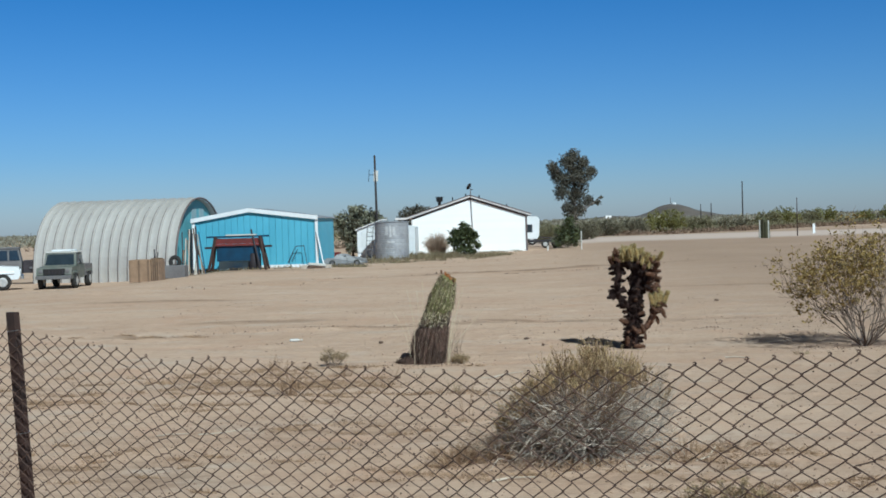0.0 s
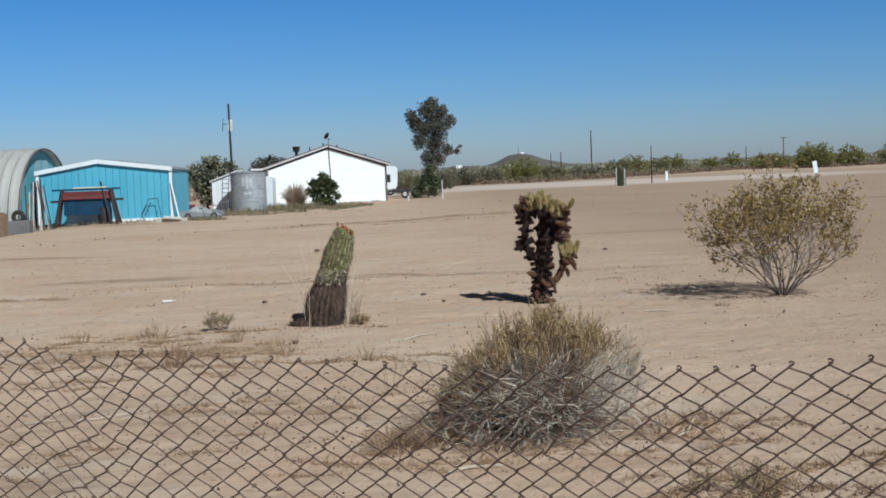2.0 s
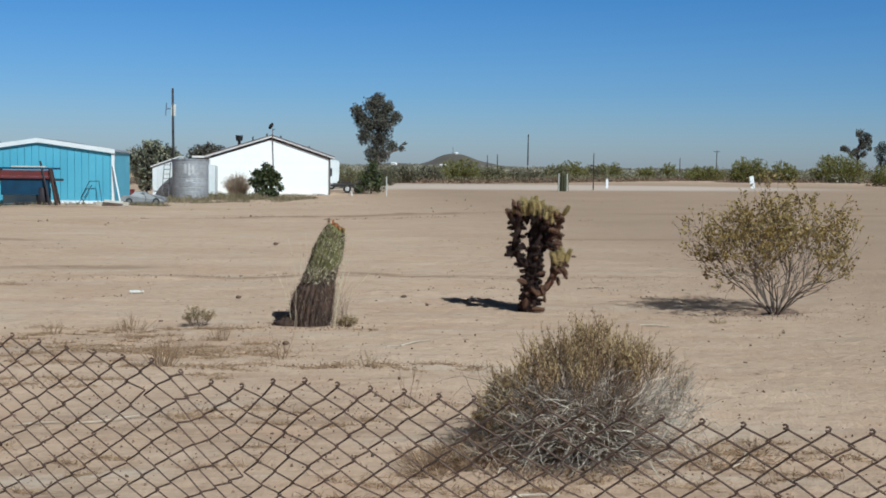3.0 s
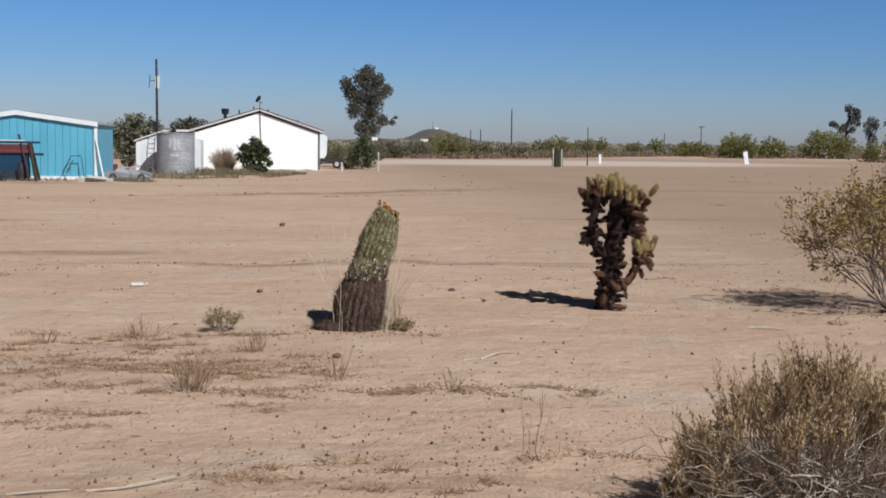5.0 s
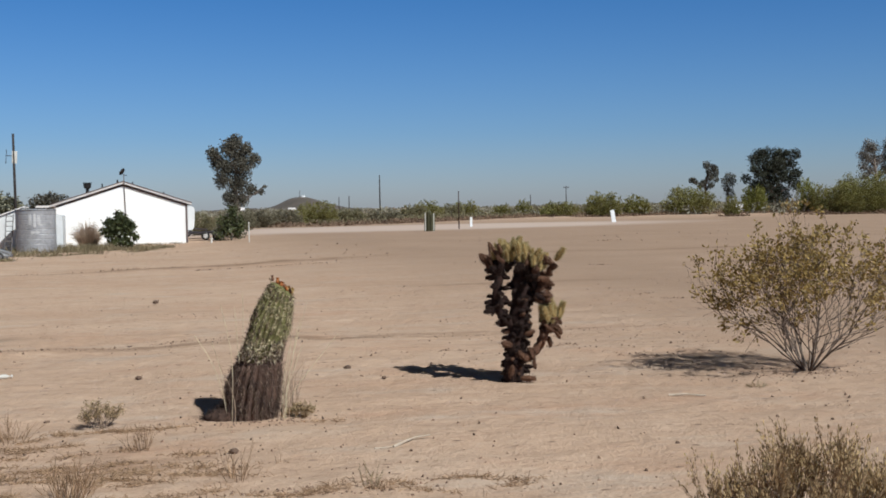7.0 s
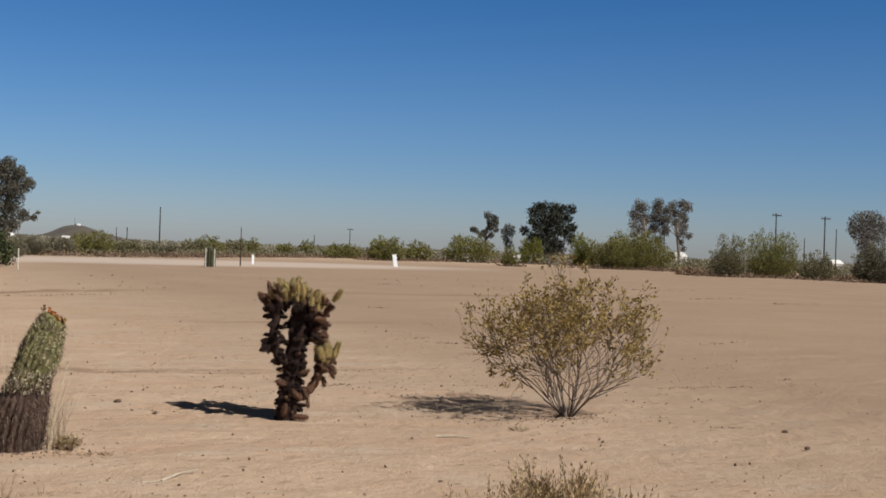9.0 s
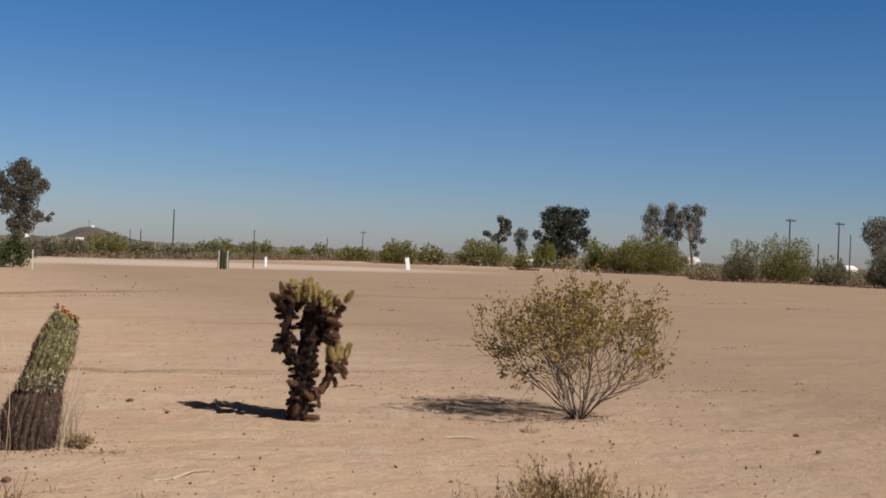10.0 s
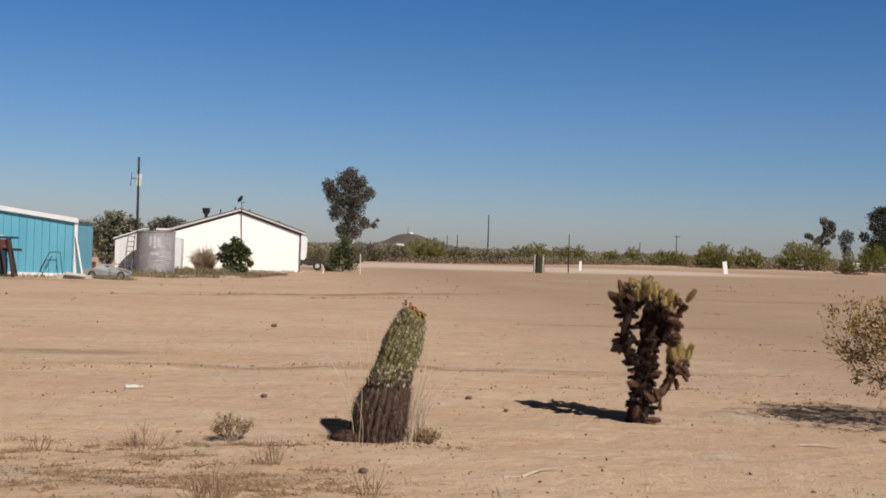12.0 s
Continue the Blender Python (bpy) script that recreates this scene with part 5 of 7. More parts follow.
def build_blue_shed():
    x0, x1, y0, deep = -12.62, -6.80, 56.4, 5.6
    z0 = gz(-9, 56.4)
    t = thing("metal_shed", (x0 + x1) / 2, y0, "turquoise sheet-metal shed with white trim", "shed", z=z0)
    w = (x1 - x0) / 2
    eave, peak = 2.30, 2.74
    zf = lambda x: peak - (peak - eave) * abs(x + 0.25) / (w - 0.25 if x < -0.25 else w + 0.25)
    body = Mesh()
    body.add([(-w, 0.05, 0), (w, 0.05, 0), (w, 0.05, eave), (-0.25, 0.05, peak), (-w, 0.05, eave), (-w, deep, 0), (w, deep, 0), (w, deep, eave), (-0.25, deep, peak), (-w, deep, eave)],
             [(0, 1, 2, 3, 4), (9, 8, 7, 6, 5), (1, 6, 7, 2), (5, 0, 4, 9)])
    part("wall", body, BLUE_SHEET, t)
    planks(t, -w, w, 0.0, zf, 0.30, BLUE_SHEET, 0.007, 0.03)
    for k in range(14):
        y = 0.1 + k * (deep - 0.2) / 14
        b = Mesh().box(w + 0.002, w + 0.03, y + 0.015, y + (deep - 0.2) / 14 - 0.015, 0.05, eave - 0.05)
        part("sheet", b, BLUE_SHEET, t)
    roof = Mesh()
    for sx, xa in ((-1, -w - 0.12), (1, w + 0.12)):
        za = eave - 0.03
        roof.add([(xa, -0.1, za), (-0.25, -0.1, peak + 0.03), (-0.25, deep + 0.1, peak + 0.03), (xa, deep + 0.1, za), (xa, -0.1, za + 0.06), (-0.25, -0.1, peak + 0.10), (-0.25, deep + 0.1, peak + 0.10), (xa, deep + 0.1, za + 0.06)],
                 [(0, 1, 2, 3), (7, 6, 5, 4), (0, 4, 5, 1), (3, 2, 6, 7), (0, 3, 7, 4)])
    part("roof", roof, TANK_SHEET, t, "grey sheet-metal roof")
    trims = (((-w - 0.06, 0), (-w - 0.06, eave)), ((w - 0.05, 0), (w - 0.05, eave)))
    for (xa, za), (xb, zb) in trims:
        part("trim", Mesh().box(xa, xa + 0.13, -0.05, 0.02, za, zb), WHITE_PAINT, t)
    for xa, xb in ((-w - 0.1, -0.25), (-0.25, w + 0.1)):
        za, zb = (eave, peak) if xa < -0.3 else (peak, eave)
        m = Mesh().add([(xa, -0.13, za - 0.10), (xb, -0.13, zb - 0.10), (xb, -0.13, zb + 0.09), (xa, -0.13, za + 0.09), (xa, 0.02, za - 0.10), (xb, 0.02, zb - 0.10), (xb, 0.02, zb + 0.09), (xa, 0.02, za + 0.09)],
                       [(0, 1, 2, 3), (7, 6, 5, 4), (0, 4, 5, 1), (3, 2, 6, 7), (0, 3, 7, 4), (1, 5, 6, 2)])
        part("trim", m, WHITE_PAINT, t)
    part("trim", Mesh().box(-0.7, w + 0.35, -0.06, 0.0, 0.0, 0.13), WHITE_PAINT, t)
    return t


build_blue_shed()


def bar(t, a, b, r, material, name="bar", flat=None):
    m = Mesh()
    m.tube([a, b], r, n=4 if flat else 6)
    return part(name, m, material, t)


def build_rack():
    """A steel loading frame with a red beam, standing before the shed."""
    x, y = -10.18, 54.9
    t = thing("steel_frame", x, y, "dark steel frame with faded red beam before the shed", "frame")
    for sx in (-1, 1):
        for dy in (-0.35, 0.35):
            bar(t, (sx * 1.22 + sx * 0.10, dy, 0), (sx * 1.02, dy * 0.3, 1.55), 0.075, RUST_POST, "leg")
    part("beam", Mesh().bevel_box(-1.12, 1.12, -0.10, 0.10, 1.22, 1.46, 0.02), RED_STEEL, t, "faded red beam")
    part("beam", Mesh().bevel_box(-1.12, 1.12, -0.14, -0.02, 1.12, 1.215, 0.02), RED_STEEL, t)
    part("top_bar", Mesh().bevel_box(-1.45, 1.42, -0.12, 0.12, 1.50, 1.58, 0.02), BLUE_DARK, t)
    part("top_sheet", Mesh().bevel_box(-0.55, 0.85, -0.16, 0.16, 1.585, 1.64, 0.01), WHITE_DIRTY, t)
    part("cross_bar", Mesh().bevel_box(-1.55, -0.9, -0.06, 0.06, 1.0, 1.10, 0.01), DARK_STEEL, t)
    part("cross_bar", Mesh().bevel_box(0.98, 1.55, -0.06, 0.06, 1.02, 1.12, 0.01), DARK_STEEL, t)
    # dark sheet added to paint the shade inside the frame
    part("panel", Mesh().bevel_box(-1.0, 1.0, -0.05, 0.02, 0.42, 1.2, 0.01), BLUE_DARK, t, "dark blue sheet standing in for the shaded interior")
    part("panel", Mesh().bevel_box(-1.0, 0.45, 0.30, 0.36, 0.02, 0.48, 0.01), TEAL_PALE, t, "pale blue lower panel")
    part("drum", Mesh().lathe([(0.28, 0), (0.3, 0.05), (0.3, 0.72), (0.26, 0.76)], 16, Matrix.Translation((0.7, 0.2, 0))), DARK_STEEL, t, "dark steel drum", True)
    part("block", Mesh().bevel_box(-0.45, 0.1, -0.2, 0.2, 0.0, 0.12, 0.02), TYRE, t)
    bar(t, (1.05, -0.3, 0.0), (0.62, -0.05, 1.85), 0.045, DARK_STEEL, "leaning_plank")
    bar(t, (1.35, -0.3, 0.0), (1.0, -0.05, 1.2), 0.04, RED_STEEL, "leaning_plank")


build_rack()


def build_leaning_boards():
    random.seed(3)
    y = 56.0
    for k, (x, h, lean, mt) in enumerate(((-13.1, 1.7, 0.15, WOOD_PALE), (-12.95, 2.1, 0.12, WOOD_PALE), (-12.75, 1.9, 0.20, DARK_STEEL), (-12.6, 1.5, 0.16, WOOD_PALE), (-12.45, 2.1, 0.45, WOOD), (-12.3, 1.8, 0.4, WOOD_PALE), (-12.15, 1.9, 0.5, BLUE_DARK), (-13.3, 1.2, 0.05, WOOD), (-13.2, 2.0, 0.22, DARK_STEEL), (-12.85, 1.6, 0.34, WOOD), (-12.5, 2.2, 0.30, DARK_STEEL), (-12.68, 1.3, 0.02, WOOD_PALE), (-12.2, 1.2, 0.55, WOOD))):
        t = thing("leaning_board", x + 0.62, y - 2.0, "old weathered board leaning on the barn corner", "board", "boards by the barn")
        m = Mesh()
        w = random.uniform(0.035, 0.075)
        m.add([(0, 0, 0), (w, 0, 0), (w - lean, 0.9, h), (-lean, 0.9, h), (0, 0.04, 0), (w, 0.04, 0), (w - lean, 0.94, h), (-lean, 0.94, h)], [(0, 1, 2, 3), (7, 6, 5, 4), (0, 4, 5, 1), (3, 2, 6, 7), (0, 3, 7, 4), (1, 5, 6, 2)])
        part("plank", m, mt, t)


build_leaning_boards()


def build_crate():
    x, y = -12.70, 48.9
    t = thing("crate", x, y, "large brown board crate standing on sand", "crate", turn=-6)
    part("box", Mesh().bevel_box(-0.55, 0.35, -0.4, 0.4, 0.0, 0.92, 0.015), CARDBOARD, t)
    for k in range(3):
        part("slat", Mesh().box(-0.56 + k * 0.40, -0.50 + k * 0.40, -0.425, -0.40, 0.02, 0.90), WOOD, t)
    for k in range(4):
        xx = 0.37 + k * 0.08
        part("slat", Mesh().bevel_box(xx, xx + 0.065, -0.36 + 0.03 * k, 0.36, 0, 0.97 - 0.05 * (k % 2), 0.008), WOOD, t)
    for k, h in ((0, 0.35), (1, 0.22)):
        bar(t, (0.4 + k * 0.1, 0, 0.9), (0.36 + k * 0.16, 0.05, 0.97 + h), 0.025, DARK_STEEL, "rod")
    d = thing("scrap_bin", -12.45, 52.2, "low grey scrap bin with a dark tyre", "bin")
    part("tub", Mesh().bevel_box(-0.65, 0.55, -0.35, 0.35, 0.0, 0.55, 0.03), TRUCK_GREY, d)
    tor = Mesh()
    n, k = 16, 7
    for i in range(n):
        for j in range(k):
            a, b = 2 * math.pi * i / n, 2 * math.pi * j / k
            r = 0.20 + 0.09 * math.cos(b)
            tor.v.append((0.05 + r * math.cos(a), 0.0 + 0.10 * math.sin(b), 0.70 + r * math.sin(a)))
            tor.f.append((i * k + j, ((i + 1) % n) * k + j, ((i + 1) % n) * k + (j + 1) % k, i * k + (j + 1) % k))
    part("tyre", tor, TYRE, d, smooth=True)


build_crate()


def wheel(t, x, y, r, w, rim_mat):
    ty = part("tyre", Mesh().lathe([(r * 0.6, -w / 2), (r * 0.94, -w / 2), (r, -w * 0.3), (r, w * 0.3), (r * 0.94, w / 2), (r * 0.6, w / 2)], 22, Matrix.Translation((x, y, r)) @ pose(0, 0, 0, 90, 0, 0)), TYRE, t, smooth=True)
    part("rim", Mesh().lathe([(r * 0.15, -w / 2 - 0.015), (r * 0.5, -w / 2 - 0.01), (r * 0.62, -w / 2 + 0.01), (r * 0.62, w / 2 - 0.01), (r * 0.5, w / 2 + 0.01)], 18, Matrix.Translation((x, y, r)) @ pose(0, 0, 0, 90, 0, 0)), rim_mat, ty)


def build_pickup(x, y, turn, name, label, paint, bed_paint, roof_mat, rack, size=1.0):
    """An old high-built pickup; its length runs along x, nose towards -x."""
    t = thing(name, x, y, label, "pickup truck", turn=turn)
    t.matrix_basis = t.matrix_basis @ Matrix.Scale(size, 4)
    W = 0.82
    lower = Mesh()
    prof = [(-2.05, 0.55), (-2.12, 0.72), (-2.05, 1.02), (-1.0, 1.10), (0.42, 1.10), (0.42, 0.48), (-2.0, 0.48)]
    n = len(prof)
    for s in (-W, W):
        lower.v += [(a, s, b) for a, b in prof]
    lower.f += [tuple(range(n)), tuple(range(2 * n - 1, n - 1, -1))] + [(i, (i + 1) % n, n + (i + 1) % n, n + i)[::-1] for i in range(n)]
    part("body", lower, paint, t)
    cab = Mesh()
    prof = [(-1.02, 1.10), (-0.72, 1.70), (0.30, 1.72), (0.42, 1.10)]
    n = len(prof)
    for s, i in ((-W + 0.04, 0), (W - 0.04, 0)):
        cab.v += [(a, s * (0.92 if b > 1.5 else 1), b) for a, b in prof]
    cab.f += [(0, 1, 2, 3), (7, 6, 5, 4)] + [(i, (i + 1) % n, n + (i + 1) % n, n + i)[::-1] for i in range(n)]
    cabin = part("cabin", cab, paint, t)
    part("roof", Mesh().bevel_box(-0.76, 0.34, -W + 0.06, W - 0.06, 1.705, 1.77, 0.03), roof_mat, cabin, "white roof")
    for s in (-1, 1):
        m = Mesh().add([(-0.86, s * (W - 0.02), 1.16), (-0.66, s * (W - 0.085), 1.62), (-0.20, s * (W - 0.085), 1.62), (-0.20, s * (W - 0.02), 1.16)], [(0, 1, 2, 3) if s > 0 else (3, 2, 1, 0)])
        part("side_window", m, GLASS, cabin)
        m = Mesh().add([(-0.12, s * (W - 0.02), 1.16), (-0.12, s * (W - 0.085), 1.62), (0.24, s * (W - 0.085), 1.62), (0.33, s * (W - 0.02), 1.16)], [(0, 1, 2, 3) if s > 0 else (3, 2, 1, 0)])
        part("side_window", m, GLASS, cabin)
    m = Mesh().add([(-1.03, -0.68, 1.15), (-1.03, 0.68, 1.15), (-0.77, 0.62, 1.64), (-0.77, -0.62, 1.64)], [(0, 3, 2, 1)])
    part("windscreen", m, GLASS, cabin)
    bed = part("bed", Mesh().bevel_box(0.46, 2.1, -W, W, 0.55, 1.12, 0.03), bed_paint, t, "grey cargo bed")
    part("bed_floor", Mesh().box(0.56, 2.0, -W + 0.1, W - 0.1, 1.122, 1.126), DARK_STEEL, bed)
    part("bumper", Mesh().bevel_box(-2.25, -2.1, -W - 0.02, W + 0.02, 0.50, 0.66, 0.02), TRUCK_GREY if rack else CHROME, t)
    g = part("grille", Mesh().bevel_box(-2.135, -2.06, -0.5, 0.5, 0.70, 0.98, 0.01), BLACK, t)
    for k in range(6):
        part("bar", Mesh().box(-2.15, -2.137, -0.44 + k * 0.16, -0.40 + k * 0.16, 0.72, 0.96), DARK_STEEL if rack else CHROME, g)
    for s in (-0.62, 0.62):
        part("headlight", Mesh().lathe([(0.10, 0), (0.105, 0.03), (0.06, 0.05)], 14, Matrix.Translation((-2.09, s, 0.86)) @ pose(0, 0, 0, 0, -90, 0)), TRUCK_GREY if rack else WHITE_PAINT, t)
    for xx in (-1.35, 1.25):
        for s in (-1, 1):
            wheel(t, xx, s * (W - 0.04), 0.37, 0.22, RIM)
        part("fender", Mesh().bevel_box(xx - 0.5, xx + 0.5, -W - 0.05, W + 0.05, 0.74, 0.84, 0.03), paint, t)
    if rack:
        for xx in (-0.55, 0.05):
            part("roof_box", Mesh().bevel_box(xx - 0.22, xx + 0.26, -0.5, 0.45, 1.772, 1.86, 0.02), WHITE_PAINT, t)
    return t


build_pickup(-16.62, 50.4, 96, "old_pickup", "old drab green pickup with white roof parked on sand", TRUCK_PAINT, TRUCK_GREY, WHITE_DIRTY, True, 0.87)
build_pickup(-20.05, 48.9, 202, "white_pickup", "white pickup parked on sand beside the green one", WHITE_PAINT, WHITE_PAINT, WHITE_PAINT, False, 0.92)
build_pickup(-21.2, 56.0, 20, "dark_pickup", "dark old pickup parked behind the white one", TRUCK_GREY, DARK_STEEL, TRUCK_GREY, False)


def build_tank():
    x, y = -4.50, 69.5
    t = thing("water_tank", x, y, "dull galvanised corrugated water tank", "water tank")
    r, h = 0.98, 2.16
    for k in range(9):
        z = k * h / 9
        prof = [(r + 0.0009 * math.sin(i * 1.57), z + h / 9 * i / 8) for i in range(9)]
        part("ring", Mesh().lathe(prof, 40), TANK_SHEET, t, smooth=True)
    part("lid", Mesh().lathe([(r + 0.03, h), (r + 0.03, h + 0.04), (0.5, h + 0.06), (0.2, h + 0.07)], 40), TANK_SHEET, t)
    patch = Mesh()
    for a0, a1, z0, z1 in ((-1.75, -1.30, 0.98, 1.12), (-1.85, -1.70, 1.45, 1.95), (-1.62, -1.50, 1.30, 1.98), (-1.42, -1.28, 1.42, 1.90)):
        for k in range(4):
            w0, w1 = a0 + (a1 - a0) * k / 4, a0 + (a1 - a0) * (k + 1) / 4
            q = [(math.cos(w) * (r + 0.008), math.sin(w) * (r + 0.008), z) for w, z in ((w0, z0), (w1, z0 + 0.03 * (k % 2)), (w1, z1 - 0.06 * (k % 2)), (w0, z1))]
            patch.add(q + [(x * 0.99, y * 0.99, z) for x, y, z in q], [(0, 1, 2, 3), (0, 4, 5, 1), (3, 2, 6, 7), (0, 3, 7, 4), (1, 5, 6, 2)])
    part("scale_deposit", patch, PALE_PATCH, t, "pale patches on the sheet")


build_tank()


def build_ladder():
    t = thing("ladder", -5.86, 69.3, "dull grey metal ladder leaning beside the tank", "ladder")
    for s in (-0.17, 0.17):
        bar(t, (s, 0, 0), (s + 0.1, 0.6, 2.0), 0.024, TRUCK_GREY, "rail")
    for k in range(8):
        u = (k + 0.5) / 8
        bar(t, (-0.17 + 0.1 * u, 0.6 * u, 2.0 * u), (0.17 + 0.1 * u, 0.6 * u, 2.0 * u), 0.018, TRUCK_GREY, "rung")


build_ladder()


def build_small_shed():
    """White lean-to beside the tank."""
    x, y = -5.72, 71.2
    t = thing("lean_to", x, y, "small white lean-to shed with sloping roof", "shed")
    zf = lambda a: 1.75 + 0.36 * (a + 1.0)
    m = Mesh().add([(-1.0, 0.03, 0), (2.42, 0.03, 0), (2.42, 0.03, 1.85), (0.4, 0.03, zf(0.4)), (-1.0, 0.03, zf(-1.0)), (-1.0, 3, 0), (2.42, 3, 0), (2.42, 3, 1.85), (0.4, 3, zf(0.4)), (-1.0, 3, zf(-1.0))],
                   [(0, 1, 2, 3, 4), (9, 8, 7, 6, 5), (1, 6, 7, 2), (5, 0, 4, 9), (2, 7, 8, 3), (3, 8, 9, 4)])
    part("wall", m, WHITE_PAINT, t)
    planks(t, -1.0, 1.0, 0.0, lambda a: zf(min(a, 0.4)) - 0.02, 0.28, WHITE_PAINT, 0.01, 0.03)
    part("roof", Mesh().add([(-1.1, -0.12, zf(-1.1) + 0.02), (0.5, -0.12, zf(0.5) + 0.02), (0.5, 3.1, zf(0.5) + 0.02), (-1.1, 3.1, zf(-1.1) + 0.02), (-1.1, -0.12, zf(-1.1) + 0.08), (0.5, -0.12, zf(0.5) + 0.08), (0.5, 3.1, zf(0.5) + 0.08), (-1.1, 3.1, zf(-1.1) + 0.08)],
                            [(0, 1, 2, 3), (7, 6, 5, 4), (0, 4, 5, 1), (3, 2, 6, 7), (0, 3, 7, 4), (1, 5, 6, 2)]), FASCIA, t)


build_small_shed()


def build_house():
    x0, x1, y0, deep = -4.15, 3.45, 80.0, 15.0
    z0 = gz(0, 80) - 0.02
    ox = -0.25
    t = thing("white_house", ox, y0, "white low-gabled house with pale fascia", "house", z=z0)
    a, b = x0 - ox, x1 - ox
    eave, peak = 2.46, 3.70
    zf = lambda x: peak - (peak - eave) * abs(x) / (b if x > 0 else -a)
    core = Mesh().add([(a, 0.04, 0), (b, 0.04, 0), (b, 0.04, eave), (0, 0.04, peak), (a, 0.04, eave), (a, deep, 0), (b, deep, 0), (b, deep, eave), (0, deep, peak), (a, deep, eave)],
                      [(0, 1, 2, 3, 4), (9, 8, 7, 6, 5), (1, 6, 7, 2), (5, 0, 4, 9)])
    part("wall", core, WHITE_WALL, t)
    z = 0.0
    while z < peak - 0.1:
        e = min(z + 0.20, peak)
        lo, hi = (a, b), (a, b)
        if e > eave:
            k = max((peak - e) / (peak - eave), 0.02)
            hi = (a * k, b * k)
            k2 = min(max((peak - z) / (peak - eave), 0.02), 1)
            lo = (a * k2, b * k2)
        m = Mesh().add([(lo[0], 0.0, z), (lo[1], 0.0, z), (hi[1], 0.003, e), (hi[0], 0.003, e), (lo[0], 0.038, z), (lo[1], 0.038, z), (hi[1], 0.038, e), (hi[0], 0.038, e)],
                       [(0, 1, 2, 3), (0, 4, 5, 1), (3, 2, 6, 7), (0, 3, 7, 4), (1, 5, 6, 2)])
        part("siding_board", m, WHITE_WALL, t)
        z = e
    over, out = 0.28, 0.16
    roof = part("roof", Mesh(), ROOF, t, "low-pitched grey shingle roof")
    for s in (-1, 1):
        xa = (b + over) if s > 0 else (a - over)
        za = eave - over * (peak - eave) / 3.8
        m = Mesh().add([(xa, -out, za + 0.03), (0, -out, peak + 0.03), (0, deep + 0.4, peak + 0.03), (xa, deep + 0.4, za + 0.03), (xa, -out, za + 0.14), (0, -out, peak + 0.14), (0, deep + 0.4, peak + 0.14), (xa, deep + 0.4, za + 0.14)],
                       [(0, 1, 2, 3), (7, 6, 5, 4), (0, 4, 5, 1), (3, 2, 6, 7), (0, 3, 7, 4)] if s > 0 else [(3, 2, 1, 0), (4, 5, 6, 7), (1, 5, 4, 0), (7, 6, 2, 3), (4, 7, 3, 0)])
        part("slope", m, ROOF, roof)
        m = Mesh().add([(xa, -out - 0.03, za + 0.0), (0, -out - 0.03, peak + 0.0), (0, -out - 0.03, peak + 0.115), (xa, -out - 0.03, za + 0.115), (xa, -out, za + 0.0), (0, -out, peak + 0.0), (0, -out, peak + 0.115), (xa, -out, za + 0.115)],
                       [(0, 1, 2, 3), (0, 4, 5, 1), (3, 2, 6, 7), (0, 3, 7, 4)] if s > 0 else [(3, 2, 1, 0), (1, 5, 4, 0), (7, 6, 2, 3), (4, 7, 3, 0)])
        part("fascia", m, FASCIA, roof)
        m = Mesh().add([(xa, -out - 0.06, za + 0.117), (0, -out - 0.06, peak + 0.117), (0, -out - 0.06, peak + 0.165), (xa, -out - 0.06, za + 0.165), (xa, -out, za + 0.117), (0, -out, peak + 0.117), (0, -out, peak + 0.165), (xa, -out, za + 0.165)],
                       [(0, 1, 2, 3), (0, 4, 5, 1), (3, 2, 6, 7), (0, 3, 7, 4)] if s > 0 else [(3, 2, 1, 0), (1, 5, 4, 0), (7, 6, 2, 3), (4, 7, 3, 0)])
        part("drip_edge", m, SHADOW_TRIM, roof)
        # dark strip on the wall that paints the shadow line under the fascia
        e = a if s < 0 else b
        m = Mesh().add([(e, -0.022, eave - 0.15), (0, -0.022, peak - 0.15), (0, -0.022, peak - 0.03), (e, -0.022, eave - 0.03), (e, 0.0, eave - 0.15), (0, 0.0, peak - 0.15), (0, 0.0, peak - 0.03), (e, 0.0, eave - 0.03)],
                       [(0, 1, 2, 3), (0, 4, 5, 1), (3, 2, 6, 7), (0, 3, 7, 4)] if s > 0 else [(3, 2, 1, 0), (1, 5, 4, 0), (7, 6, 2, 3), (4, 7, 3, 0)])
        part("frieze_board", m, SHADOW_TRIM, roof)
        m = Mesh().add([(xa, -out, za - 0.02), (0, -out, peak - 0.02), (0, 0.0, peak - 0.02), (xa, 0.0, za - 0.02), (xa, -out, za + 0.02), (0, -out, peak + 0.02), (0, 0.0, peak + 0.02), (xa, 0.0, za + 0.02)],
                       [(0, 3, 2, 1), (4, 5, 6, 7), (0, 1, 5, 4)] if s > 0 else [(1, 2, 3, 0), (7, 6, 5, 4), (4, 5, 1, 0)])
        part("soffit", m, SHADOW_TRIM, roof)
    part("conduit", Mesh().tube([(0.12, -0.05, 1.45), (0.05, -0.05, peak - 0.1), (0.05, -0.22, peak), (0.05, -0.22, peak + 0.55)], 0.028, n=6), SHADOW_TRIM, t)
    dish = part("satellite_dish", Mesh().lathe([(0.02, 0.0), (0.14, 0.02), (0.24, 0.07), (0.29, 0.12), (0.27, 0.12), (0.12, 0.045)], 18, Matrix.Translation((0.02, -0.22, peak + 0.66)) @ pose(0, 0, 0, -60, 0, 60) @ Matrix.Scale(0.82, 4)), BLACK, t, smooth=True)
    part("feed_arm", Mesh().tube([(0.05, -0.22, peak + 0.5), (0.22, -0.34, peak + 0.48)], 0.02), BLACK, dish)
